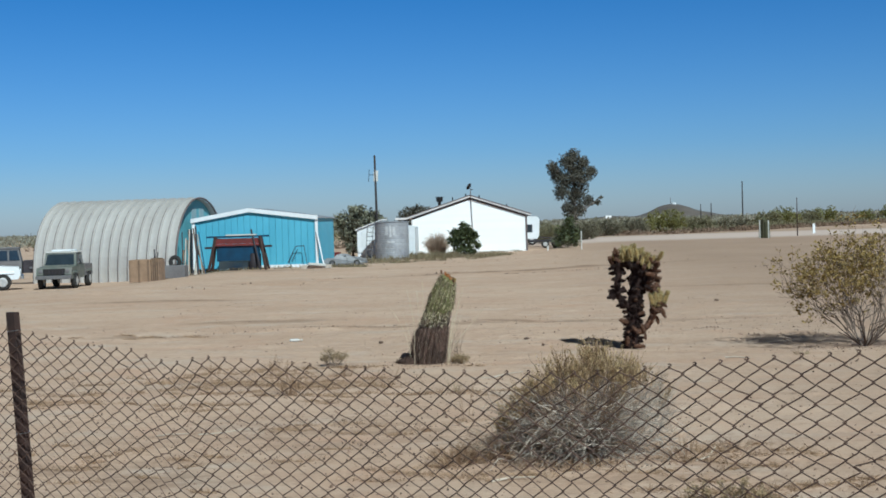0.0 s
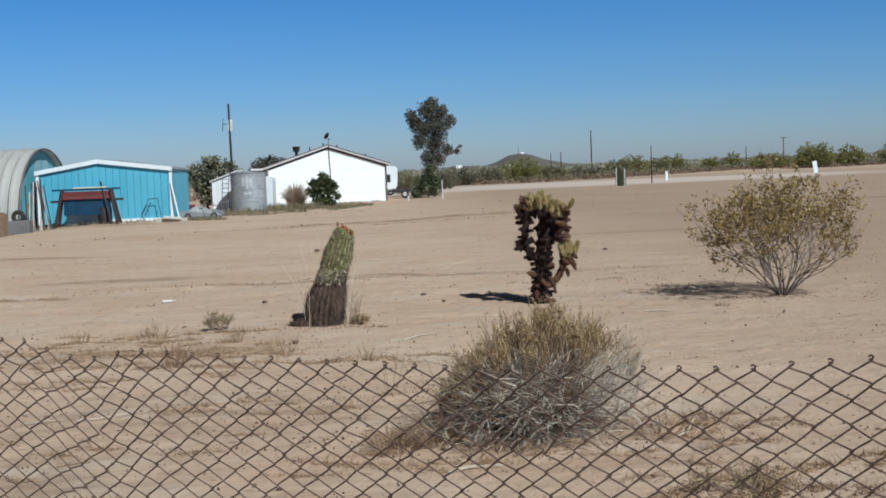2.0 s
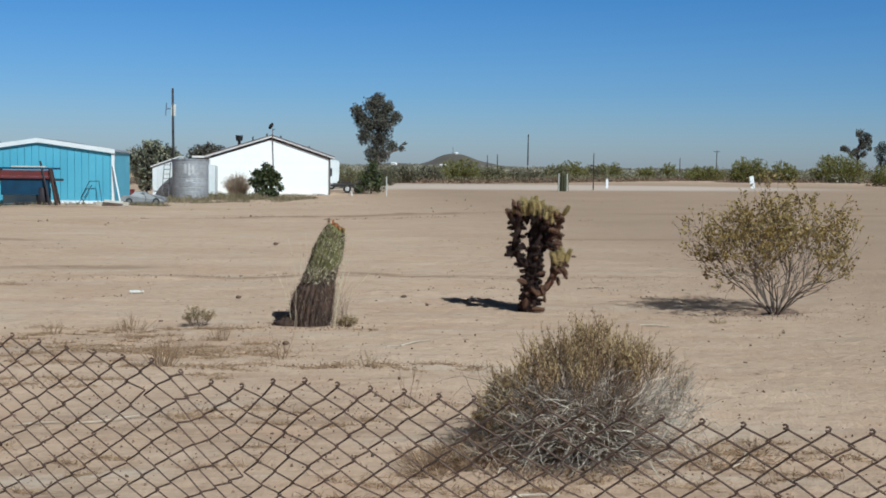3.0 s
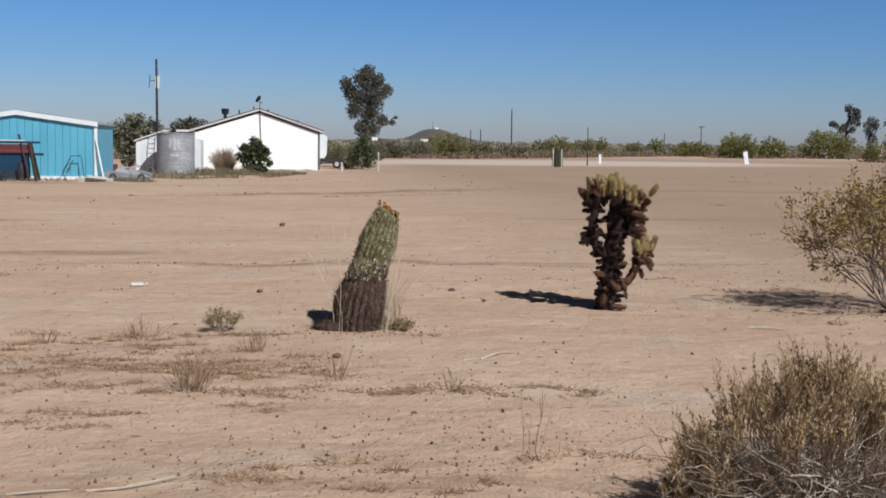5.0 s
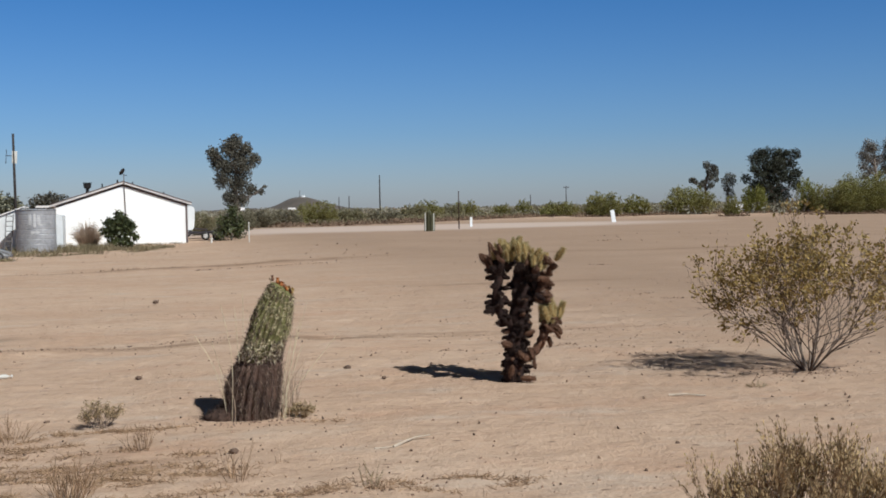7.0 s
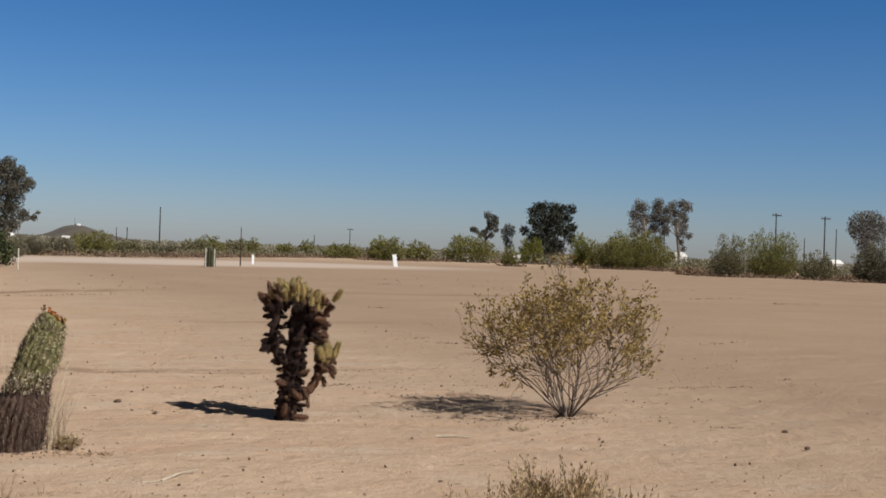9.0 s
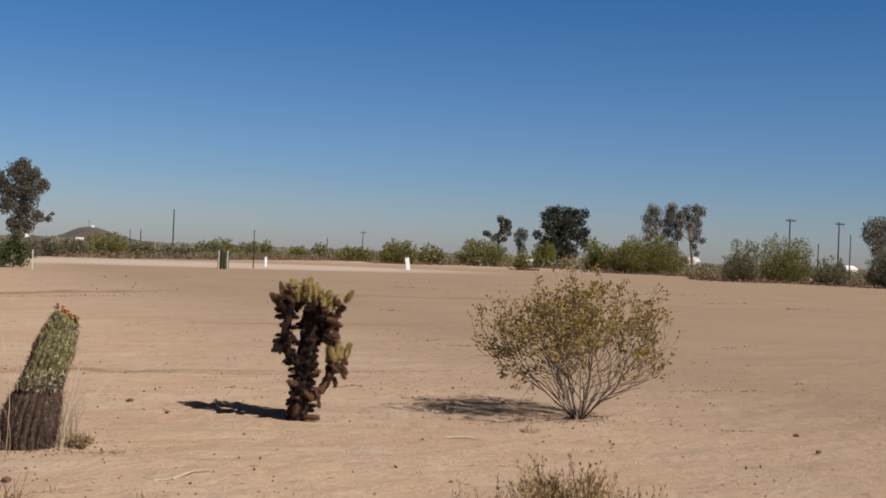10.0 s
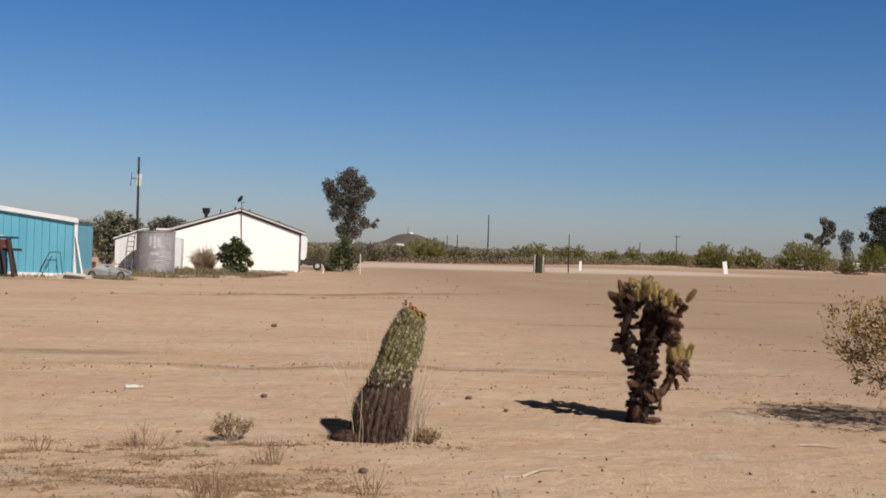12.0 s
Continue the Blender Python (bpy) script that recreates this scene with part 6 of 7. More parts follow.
    vent = part("chimney_vent", Mesh().lathe([(0.10, 0), (0.10, 0.35), (0.20, 0.36), (0.24, 0.62), (0.18, 0.64)], 14, Matrix.Translation((-2.1, 1.5, 3.12))), BLACK, t)
    part("cap", Mesh().lathe([(0.26, 0.0), (0.26, 0.05)], 14, Matrix.Translation((-2.1, 1.5, 3.77))), BLACK, vent)
    for xx, h in ((-1.25, 0.35), (0.55, 0.22), (-0.35, 0.28), (2.4, 0.2)):
        part("roof_pipe", Mesh().tube([(xx, 2.2, zf(xx)), (xx, 2.2, zf(xx) + 0.12 + h)], 0.045), BLACK, t)
    part("base_course", Mesh().box(a, b, -0.012, 0.03, -0.05, 0.12), FASCIA, t)
    part("corner_trim", Mesh().box(b - 0.10, b + 0.015, -0.03, 0.05, 0.1, eave - 0.04), SHADOW_TRIM, t)
    part("corner_trim", Mesh().box(a - 0.015, a + 0.06, -0.03, 0.05, 0.1, eave - 0.04), FASCIA, t)
    p = part("porch", Mesh().box(a - 0.75, a - 0.02, 0.6, 4, 0, 1.95), WHITE_DIRTY, t, "white side porch")
    part("porch_roof", Mesh().box(a - 1.1, a + 0.05, 0.2, 4.2, 2.35, 2.47), FASCIA, p)
    part("window", Mesh().box(a - 0.62, a - 0.2, 0.57, 0.6, 1.1, 1.7), GLASS, p)


build_house()


def build_camper():
    x, y = 4.2, 96.6
    t = thing("camper_trailer", x, y, "white camper trailer parked behind the house", "trailer")
    m = Mesh()
    prof = [(-1.6, 0.50), (0.30, 0.50), (0.46, 0.72), (0.50, 1.35), (0.52, 2.02), (0.44, 2.20), (0.25, 2.28), (-1.6, 2.34)]
    n = len(prof)
    for yy in (0, 2.2):
        m.v += [(p, yy, q) for p, q in prof]
    m.f += [tuple(range(n)), tuple(range(2 * n - 1, n - 1, -1))] + [(i, (i + 1) % n, n + (i + 1) % n, n + i)[::-1] for i in range(n)]
    body = part("body", m, WHITE_PAINT, t)
    for a, b in ((-1.25, -0.75), (-0.55, -0.08)):
        w = part("window", Mesh().bevel_box(a, b, -0.03, 0.02, 1.05, 1.62, 0.01), GLASS, body)
        part("frame", Mesh().box(a - 0.04, b + 0.04, -0.012, -0.006, 1.01, 1.66), CHROME, w)
    for xx in (-0.9, -0.1):
        wheel(t, xx, 0.15, 0.34, 0.2, RIM)
    part("hitch", Mesh().tube([(0.4, 1.1, 0.6), (1.5, 1.1, 0.5)], 0.05), DARK_STEEL, t)
    f = thing("flat_trailer", 5.15, 85.0, "low dark flatbed trailer with loose scrap", "trailer")
    part("deck", Mesh().bevel_box(-1.5, 1.2, -0.7, 0.7, 0.42, 0.56, 0.02), DARK_STEEL, f)
    for xx in (-0.4, 0.3):
        wheel(f, xx, -0.72, 0.27, 0.16, RIM)
    part("load", Mesh().bevel_box(0.5, 1.15, -0.4, 0.3, 0.56, 0.9, 0.03), WHITE_DIRTY, f)


build_camper()


def build_wreck():
    """A low grey car body sunk in weeds before the lean-to."""
    x, y = -5.62, 57.6
    t = thing("wrecked_car", x, y, "low grey stripped car body before the shed", "car", turn=2)
    t.matrix_basis = t.matrix_basis @ Matrix.Diagonal((0.70, 0.72, 0.78, 1))
    m = Mesh()
    # flank outline with a sagging bonnet and a crushed roof, the shoulders narrower than the sills
    prof = [(-1.38, 0.22), (-1.40, 0.42), (-1.25, 0.52), (-0.80, 0.56), (-0.52, 0.74), (-0.28, 0.82), (0.08, 0.76), (0.42, 0.62), (0.78, 0.58), (1.22, 0.50), (1.40, 0.40), (1.42, 0.24)]
    n = len(prof)
    for side, wide in ((0, 0.70), (1, 0.70)):
        for a, b in prof:
            m.v.append((a, (-1, 1)[side] * (wide if b < 0.57 else 0.52), b + 0.03 * math.sin(a * 9)))
    m.f += [tuple(range(n)), tuple(range(2 * n - 1, n - 1, -1))] + [(i, (i + 1) % n, n + (i + 1) % n, n + i)[::-1] for i in range(n)]
    body = part("body", m, SILVER, t)
    part("bumper", Mesh().bevel_box(1.34, 1.48, -0.66, 0.66, 0.20, 0.34, 0.03), TRUCK_GREY, body)
    part("sill", Mesh().bevel_box(-1.3, 1.3, -0.715, -0.66, 0.10, 0.24, 0.02), TRUCK_GREY, body)
    part("door_seam", Mesh().box(0.16, 0.18, -0.712, -0.69, 0.24, 0.55), DARK_STEEL, body)
    for xx in (-0.85, 0.82):
        wheel(t, xx, -0.66, 0.22, 0.14, TRUCK_GREY)
    part("window", Mesh().box(-0.42, 0.10, -0.56, -0.535, 0.60, 0.70), GLASS, t)
    b = thing("scrap_pile", -6.85, 55.2, "pale boards and scrap lying by the shed", "scrap")
    part("board", Mesh().bevel_box(-0.5, 0.9, -0.2, 0.1, 0.0, 0.16, 0.02), WOOD_PALE, b)
    part("board", Mesh().bevel_box(-0.2, 0.6, -0.4, -0.1, 0.16, 0.26, 0.02, pose(0, 0, 0, 0, 6, 12)), WHITE_DIRTY, b)
    d = thing("red_box", -7.5, 67.9, "small dark red plastic box on the ground", "box")
    part("body", Mesh().bevel_box(-0.20, 0.20, -0.2, 0.2, 0.0, 0.50, 0.04), RED_STEEL, d)
    part("lid", Mesh().bevel_box(-0.22, 0.22, -0.22, 0.22, 0.50, 0.57, 0.03), RED_STEEL, d)
    e = thing("leaning_board", -6.40, 55.95, "white-painted plank leaning on the shed corner", "board")
    part("plank", Mesh().add([(-0.03, 0, 0), (0.03, 0, 0), (-0.34, 0.33, 1.75), (-0.40, 0.33, 1.75), (-0.03, 0.04, 0), (0.03, 0.04, 0), (-0.34, 0.37, 1.75), (-0.40, 0.37, 1.75)],
                             [(0, 1, 2, 3), (7, 6, 5, 4), (0, 4, 5, 1), (3, 2, 6, 7), (0, 3, 7, 4), (1, 5, 6, 2)]), WHITE_PAINT, e)
    g = thing("bent_frame", -7.6, 56.05, "bent dark bicycle-like frame against the shed", "frame")
    for p, q in (((-0.5, 0, 0.3), (-0.15, 0.05, 1.0)), ((-0.15, 0.05, 1.0), (0.25, 0.05, 1.02)), ((-0.35, 0, 0.3), (-0.05, 0.05, 0.85)), ((0.25, 0.05, 1.02), (0.4, 0.0, 0.0)), ((-0.5, 0, 0.3), (-0.3, -0.1, 0.0))):
        bar(g, p, q, 0.016, DARK_STEEL, "tube")


build_wreck()


# ---- poles, posts and signs ----
def build_pole(x, y, h, r, arms=0, name="utility_pole", label="tall dark wooden utility pole", lean=0.0, dish=False, group="poles", material=None):
    t = thing(name, x, y, label, "pole", group)
    material = material or POLE_WOOD
    m = Mesh()
    m.tube([(0, 0, -0.1), (lean * 0.5, 0, h * 0.5), (lean, 0, h)], r, r * 0.72, 10)
    part("shaft", m, material, t, smooth=True)
    for k in range(arms):
        z = h - 0.3 - 0.9 * k
        arm = part("crossarm", Mesh().bevel_box(lean - 0.75, lean + 0.75, -r - 0.09, -r, z - 0.06, z + 0.06, 0.01), material, t)
        for xx in (-0.65, -0.28, 0.28, 0.65):
            part("insulator", Mesh().lathe([(0.03, 0), (0.06, 0.05), (0.05, 0.14), (0.02, 0.18)], 8, Matrix.Translation((lean + xx, -r - 0.045, z + 0.06))), TRUCK_GREY, arm)
    if dish:
        panel = part("antenna", Mesh().bevel_box(-0.40, -0.13, -0.05, -0.02, h - 1.62, h - 0.95, 0.01, pose(0, 0, 0, 0, 3, 0)), WHITE_DIRTY, t, "pale flat antenna panel")
        part("edge_rod", Mesh().tube([(-0.46, -0.035, h - 1.62), (-0.40, -0.035, h - 0.86)], 0.018, n=5), DARK_STEEL, panel)
        part("bracket", Mesh().tube([(-0.40, -0.035, h - 1.2), (lean, 0, h - 1.2)], 0.02, n=5), DARK_STEEL, panel)
    return t


build_pole(-5.9, 75.0, 6.35, 0.085, name="yard_pole", label="dark yard pole with a small antenna panel", lean=-0.05, dish=True)
build_pole(57.7, 290, 9.6, 0.17, label="distant tall bare utility pole")
build_pole(52.0, 300, 4.8, 0.14, label="distant short bare utility pole")
build_pole(49.5, 300, 4.6, 0.12, label="distant short bare utility pole")
build_pole(104.5, 130, 7.9, 0.11, 1, label="utility pole with a crossarm behind shrubs")
build_pole(112.6, 130, 7.8, 0.11, 1, label="utility pole with a crossarm behind shrubs")
build_pole(114.6, 130, 6.2, 0.08, label="thin bare pole behind shrubs")
build_pole(111.0, 132, 4.9, 0.08, label="thin bare pole behind shrubs")
build_pole(95.2, 289.2, 4.4, 0.12, label="distant short bare utility pole")
build_pole(94.2, 140, 6.0, 0.09, label="thin bare pole in the brush")
build_pole(103.4, 286.3, 6.3, 0.12, 1, label="distant utility pole with a crossarm")
build_pole(24.75, 96.0, 2.95, 0.045, name="metal_post", label="thin rusty metal post on bare sand", material=RUST_POST)


def build_marker(x, y, h, w, label, lean=0.0, turn=0.0):
    t = thing("marker_post", x, y, label, "post", "white marker posts", turn=turn)
    part("post", Mesh().bevel_box(-w / 2, w / 2, -0.03, 0.03, -0.05, h, 0.01, Matrix.Translation((lean * h * 0, 0, 0)) @ pose(0, 0, 0, 0, math.degrees(lean), 0)), WHITE_PAINT if w > 0.2 else WHITE_DIRTY, t)
    part("cap", Mesh().bevel_box(-w / 2 - 0.01, w / 2 + 0.01, -0.04, 0.04, h, h + 0.03, 0.01, pose(0, 0, 0, 0, math.degrees(lean), 0)), WHITE_DIRTY, t)


build_marker(44.6, 113, 1.15, 0.42, "leaning white sign board on bare sand", -0.16)
build_marker(20.62, 90, 1.28, 0.065, "slim white marker post beside a cactus")
build_marker(21.25, 90, 1.25, 0.065, "slim white marker post beside a cactus")
build_marker(28.25, 105, 0.80, 0.21, "short white marker post on sand")
build_marker(6.75, 76, 1.12, 0.06, "slim white marker post under the tree")
build_marker(4.7, 77.5, 0.28, 0.12, "short white marker post by the tree")


# ---- trees and shrubs ----
def leafage(blobs, count, size, seed, droop=0.0, fill=0.55):
    """Small leaf clumps spread through lumpy masses, with gaps between them. blobs: (x, y, z, radius)."""
    random.seed(seed)
    m = Mesh()
    total = sum(b[3] ** 2 for b in blobs)
    for bx, by, bz, br in blobs:
        n = max(6, int(count * br * br / total))
        for _ in range(n):
            d = rand_dir()
            r = br * (fill + (1 - fill) * random.random() ** 0.7) * (0.75 + 0.5 * noise.noise(d * 1.9 + Vector((bx, bz, seed))) + 0.25)
            c = Vector((bx, by, bz)) + d * r
            if c.z < 0.03:
                continue
            m.leaf(c, rand_dir() + Vector((0, 0, -droop)), size * random.uniform(0.6, 1.5), size * random.uniform(0.18, 0.42))
    return m


def limbs(blobs, base_r, height, seed, fork=0.35):
    """A tapered trunk and limbs that reach into each mass of leaves."""
    random.seed(seed)
    m = Mesh()
    top = Vector((blobs[0][0] * 0.4, blobs[0][1] * 0.4, height))
    m.tube([(0, 0, -0.1), (0.03, 0, height * 0.3), tuple(top * 0.6), tuple(top)], base_r, base_r * 0.45, 8)
    for bx, by, bz, br in blobs:
        u = min(max((bz - br) / max(height, 0.1), 0.15), 0.9) * random.uniform(0.6, 1.0)
        a = Vector((top.x * u, top.y * u, height * u))
        b = Vector((bx, by, bz))
        mid = a.lerp(b, 0.5) + rand_dir() * br * 0.25
        m.tube([a, mid, b], base_r * fork, base_r * 0.08, 5, caps=False)
        for _ in range(3):
            m.tube([mid.lerp(b, 0.5), b + rand_dir() * br * 0.8], base_r * 0.12, base_r * 0.04, 4, caps=False)
    return m


def build_tree(name, x, y, label, blobs, leaf_mat, bark, base_r, trunk_h, count, size, seed, category="tree", group="", droop=0.0, fill=0.45):
    t = thing(name, x, y, label, category, group)
    part("trunk", limbs(blobs, base_r, trunk_h, seed), bark, t, smooth=True)
    part("crown", leafage(blobs, count, size, seed, droop, fill), leaf_mat, t)
    return t


EUC = [(0.05, 0.2, 6.25, 0.5), (-0.3, 0, 5.75, 0.75), (-1.35, -0.2, 5.45, 0.5), (-1.1, 0.3, 4.95, 0.55), (0.6, 0.1, 5.65, 0.6), (1.15, -0.2, 5.05, 0.5), (-0.6, 0.2, 4.5, 0.8), (0.45, -0.2, 4.55, 0.75), (-0.85, 0, 3.7, 0.55), (0.15, 0.1, 3.55, 0.8), (0.95, 0.2, 3.1, 0.45), (-0.35, 0, 2.6, 0.6), (0.35, 0.1, 2.5, 0.5), (1.55, 0, 2.95, 0.22), (1.75, 0, 3.3, 0.14), (0.15, 0.1, 5.1, 0.6), (-0.1, 0, 1.9, 0.4)]
build_tree("eucalyptus_tree", 6.97, 87.0, "slim eucalyptus tree with ragged dark olive crown", [(a * 1.085, b * 1.03, c * 1.04, d * 0.98) for a, b, c, d in EUC], EUC_LEAF, BARK_GREY, 0.18, 5.6, 17000, 0.125, 61, droop=0.8, fill=0.12)
build_tree("green_shrub", 6.1, 83.5, "loose dull green shrub under the eucalyptus", [(0, 0, 0.75, 0.6), (-0.55, 0.2, 0.5, 0.45), (0.5, 0.1, 0.9, 0.5), (0.2, 0.2, 1.4, 0.45)], EUC_LEAF, BARK_GREY, 0.04, 0.5, 2200, 0.11, 62, "shrub")
build_tree("green_shrub", 6.15, 81.5, "broad dark green shrub round the eucalyptus foot", [(0, 0, 0.7, 0.6), (0.25, 0, 1.35, 0.5), (-0.4, 0.2, 1.1, 0.5), (0.5, 0.1, 0.5, 0.45), (-0.6, 0.1, 0.4, 0.4), (0.1, 0.1, 1.85, 0.38), (0.62, 0, 1.0, 0.34)], CITRUS_LEAF, BARK_GREY, 0.04, 1.0, 2300, 0.14, 63, "shrub", fill=0.2)
build_tree("citrus_bush", -0.52, 72.5, "round dark green citrus bush before the house", [(a, b, c * 1.16 + 0.04, d) for a, b, c, d in [(0, 0, 0.95, 0.58), (-0.45, 0, 0.72, 0.42), (0.5, 0.1, 0.8, 0.40), (0.12, -0.2, 1.38, 0.34), (-0.4, 0.1, 1.22, 0.28), (0.48, 0, 1.2, 0.26), (-0.8, 0, 0.85, 0.16), (0.85, -0.1, 0.5, 0.18), (-0.05, 0, 1.62, 0.14), (0.72, 0, 1.05, 0.16), (-0.7, 0, 1.2, 0.12), (-0.2, -0.1, 0.34, 0.34), (0.3, -0.1, 0.32, 0.30), (0.62, 0, 0.2, 0.2)]], CITRUS_LEAF, BARK_DARK, 0.06, 0.7, 2700, 0.17, 64, "shrub", fill=0.25)
build_tree("oleander", -7.55, 75.5, "oleander with pale leaves and painted glints beside the shed", [(a * 1.3 + 0.25, b, c * 1.08, d * 1.1) for a, b, c, d in [(0, 0, 2.2, 0.75), (-0.8, 0.2, 2.1, 0.55), (0.75, 0, 2.2, 0.6), (0.2, -0.2, 2.65, 0.45), (-0.4, 0, 1.4, 0.55), (-0.25, 0.2, 0.7, 0.45), (1.15, 0.3, 2.0, 0.4), (-0.1, 0, 2.75, 0.3), (0.35, 0.1, 1.5, 0.5)]], OLEANDER_LEAF, BARK_DARK, 0.09, 1.8, 5200, 0.18, 65, fill=0.25)
build_tree("round_tree", -7.7, 132.0, "round dark tree far behind the house", [(0, 0, 2.9, 1.1), (-1.2, 0, 2.7, 0.9), (1.3, 0.3, 2.8, 1.0), (0.3, 0.2, 3.3, 0.8), (-0.9, 0, 3.1, 0.6), (1.9, 0, 2.4, 0.6), (0, 0, 1.8, 1.2)], EUC_LEAF, BARK_DARK, 0.2, 2.2, 2400, 0.28, 66)

# flat-topped dark tree of many level tiers, and the thin trees beside it: (x, height, radius)
random.seed(670)
PINE = ((-2.0, 8.6, 0.9), (-0.8, 8.9, 0.9), (0.6, 8.8, 0.9), (1.9, 8.6, 0.8), (3.3, 8.7, 0.75), (3.6, 7.4, 0.7), (-3.1, 7.9, 0.8), (-3.6, 6.6, 0.7), (-1.8, 7.2, 1.1), (0, 7.3, 1.3), (1.8, 7.1, 1.2), (-3.7, 5.2, 0.7), (3.3, 5.8, 0.8),
        (-2.4, 5.6, 1.0), (0, 5.6, 1.4), (2.0, 5.4, 1.1), (-3.0, 4.0, 0.8), (2.9, 4.2, 0.9), (-1.5, 4.0, 1.1), (0.6, 3.8, 1.3), (-2.0, 2.5, 0.9), (0, 2.3, 1.2), (1.9, 2.6, 1.0), (1, 1.2, 0.9), (-1, 1.2, 0.9))
build_tree("dark_pine_tree", 93.7, 170, "broad flat-topped dark green tree beyond the brush", [(a * 1.05, random.uniform(-1.2, 1.2), c, r * 1.15) for a, c, r in PINE], DARK_LEAF, BARK_DARK, 0.35, 7.0, 15000, 0.28, 67, droop=-0.2, fill=0.3)
TWIGGY = ((0.5, 7.4, 0.5), (1.3, 6.9, 0.5), (0.3, 6.4, 0.4), (1.9, 6.2, 0.45), (0.9, 5.6, 0.5), (-0.3, 4.7, 0.4), (-1.4, 4.9, 0.35), (-2.2, 5.1, 0.4), (-1.0, 4.3, 0.4), (0.8, 4.3, 0.45), (1.7, 5.2, 0.35))
build_tree("sparse_tree", 84.9, 174.7, "sparse dark twiggy tree beyond the brush", [(a, random.uniform(-0.6, 0.6), c, r * 1.2) for a, c, r in TWIGGY], EUC_LEAF, BARK_DARK, 0.26, 5.6, 2600, 0.24, 68)
build_tree("sparse_tree", 88.9, 174.9, "small grey twiggy tree beyond the brush", [(0, 0, 5.6, 0.7), (0.6, 0, 4.8, 0.7), (-0.6, 0, 4.9, 0.7), (0.9, 0, 5.6, 0.4), (-0.3, 0, 3.9, 0.6), (0.2, 0, 3.0, 0.8)], GREY_LEAF, BARK_GREY, 0.14, 4.2, 1500, 0.22, 69)
GUM_A = ((-2.8, 8.3, 0.8), (-2.0, 9.6, 0.8), (-0.8, 9.2, 0.8), (-3.0, 6.6, 0.6), (-1.6, 7.8, 0.8), (-0.4, 7.6, 0.8), (0.9, 10.0, 0.75), (1.6, 9.3, 0.8), (2.6, 8.8, 0.7), (1.2, 7.9, 0.9), (2.4, 7.4, 0.8), (1.0, 6.2, 0.8), (2.3, 5.8, 0.7), (-1.4, 6.0, 0.7), (-2.6, 5.2, 0.5), (1.6, 4.4, 0.6))
GUM_B = ((-1.2, 9.8, 0.6), (0, 10.0, 0.7), (1.1, 9.6, 0.7), (-0.7, 8.6, 0.7), (0.6, 8.4, 0.8), (1.3, 7.6, 0.5), (-0.5, 7.2, 0.6), (0.8, 6.6, 0.7), (0.2, 5.6, 0.6), (1.1, 5.2, 0.5), (0.4, 4.2, 0.5), (0.6, 3.2, 0.45), (-2.0, 9.0, 0.6), (-2.2, 7.6, 0.65), (-1.8, 6.2, 0.55))
for gx, gy, masses, seed in ((106.6, 161.8, GUM_A, 70), (110.3, 159.2, GUM_B, 71)):
    build_tree("grey_gum_tree", gx, gy, "tall greyish gum tree beyond the brush", [(a * 1.12, random.uniform(-1, 1), c, r * 1.3) for a, c, r in masses], GUM_LEAF, BARK_GREY, 0.26, 7.6, 9000 if masses is GUM_A else 6000, 0.22, seed, group="gum trees", droop=0.7, fill=0.1)
build_tree("grey_gum_tree", 139.0, 150, "greyish round gum tree beyond the shrubs", [(0, 0, 8.6, 1.6), (-2.0, 0, 8.2, 1.4), (1.9, 0, 8.4, 1.4), (0.5, 0, 6.8, 1.7), (-1.6, 0, 6.3, 1.3), (-2.8, 0, 7.0, 0.9), (2.5, 0, 6.2, 1.3), (0, 0, 4.6, 1.6), (3.6, 0, 7.6, 1.2)], GUM_LEAF, BARK_DARK, 0.26, 7.0, 6500, 0.28, 72, group="gum trees", droop=0.4)

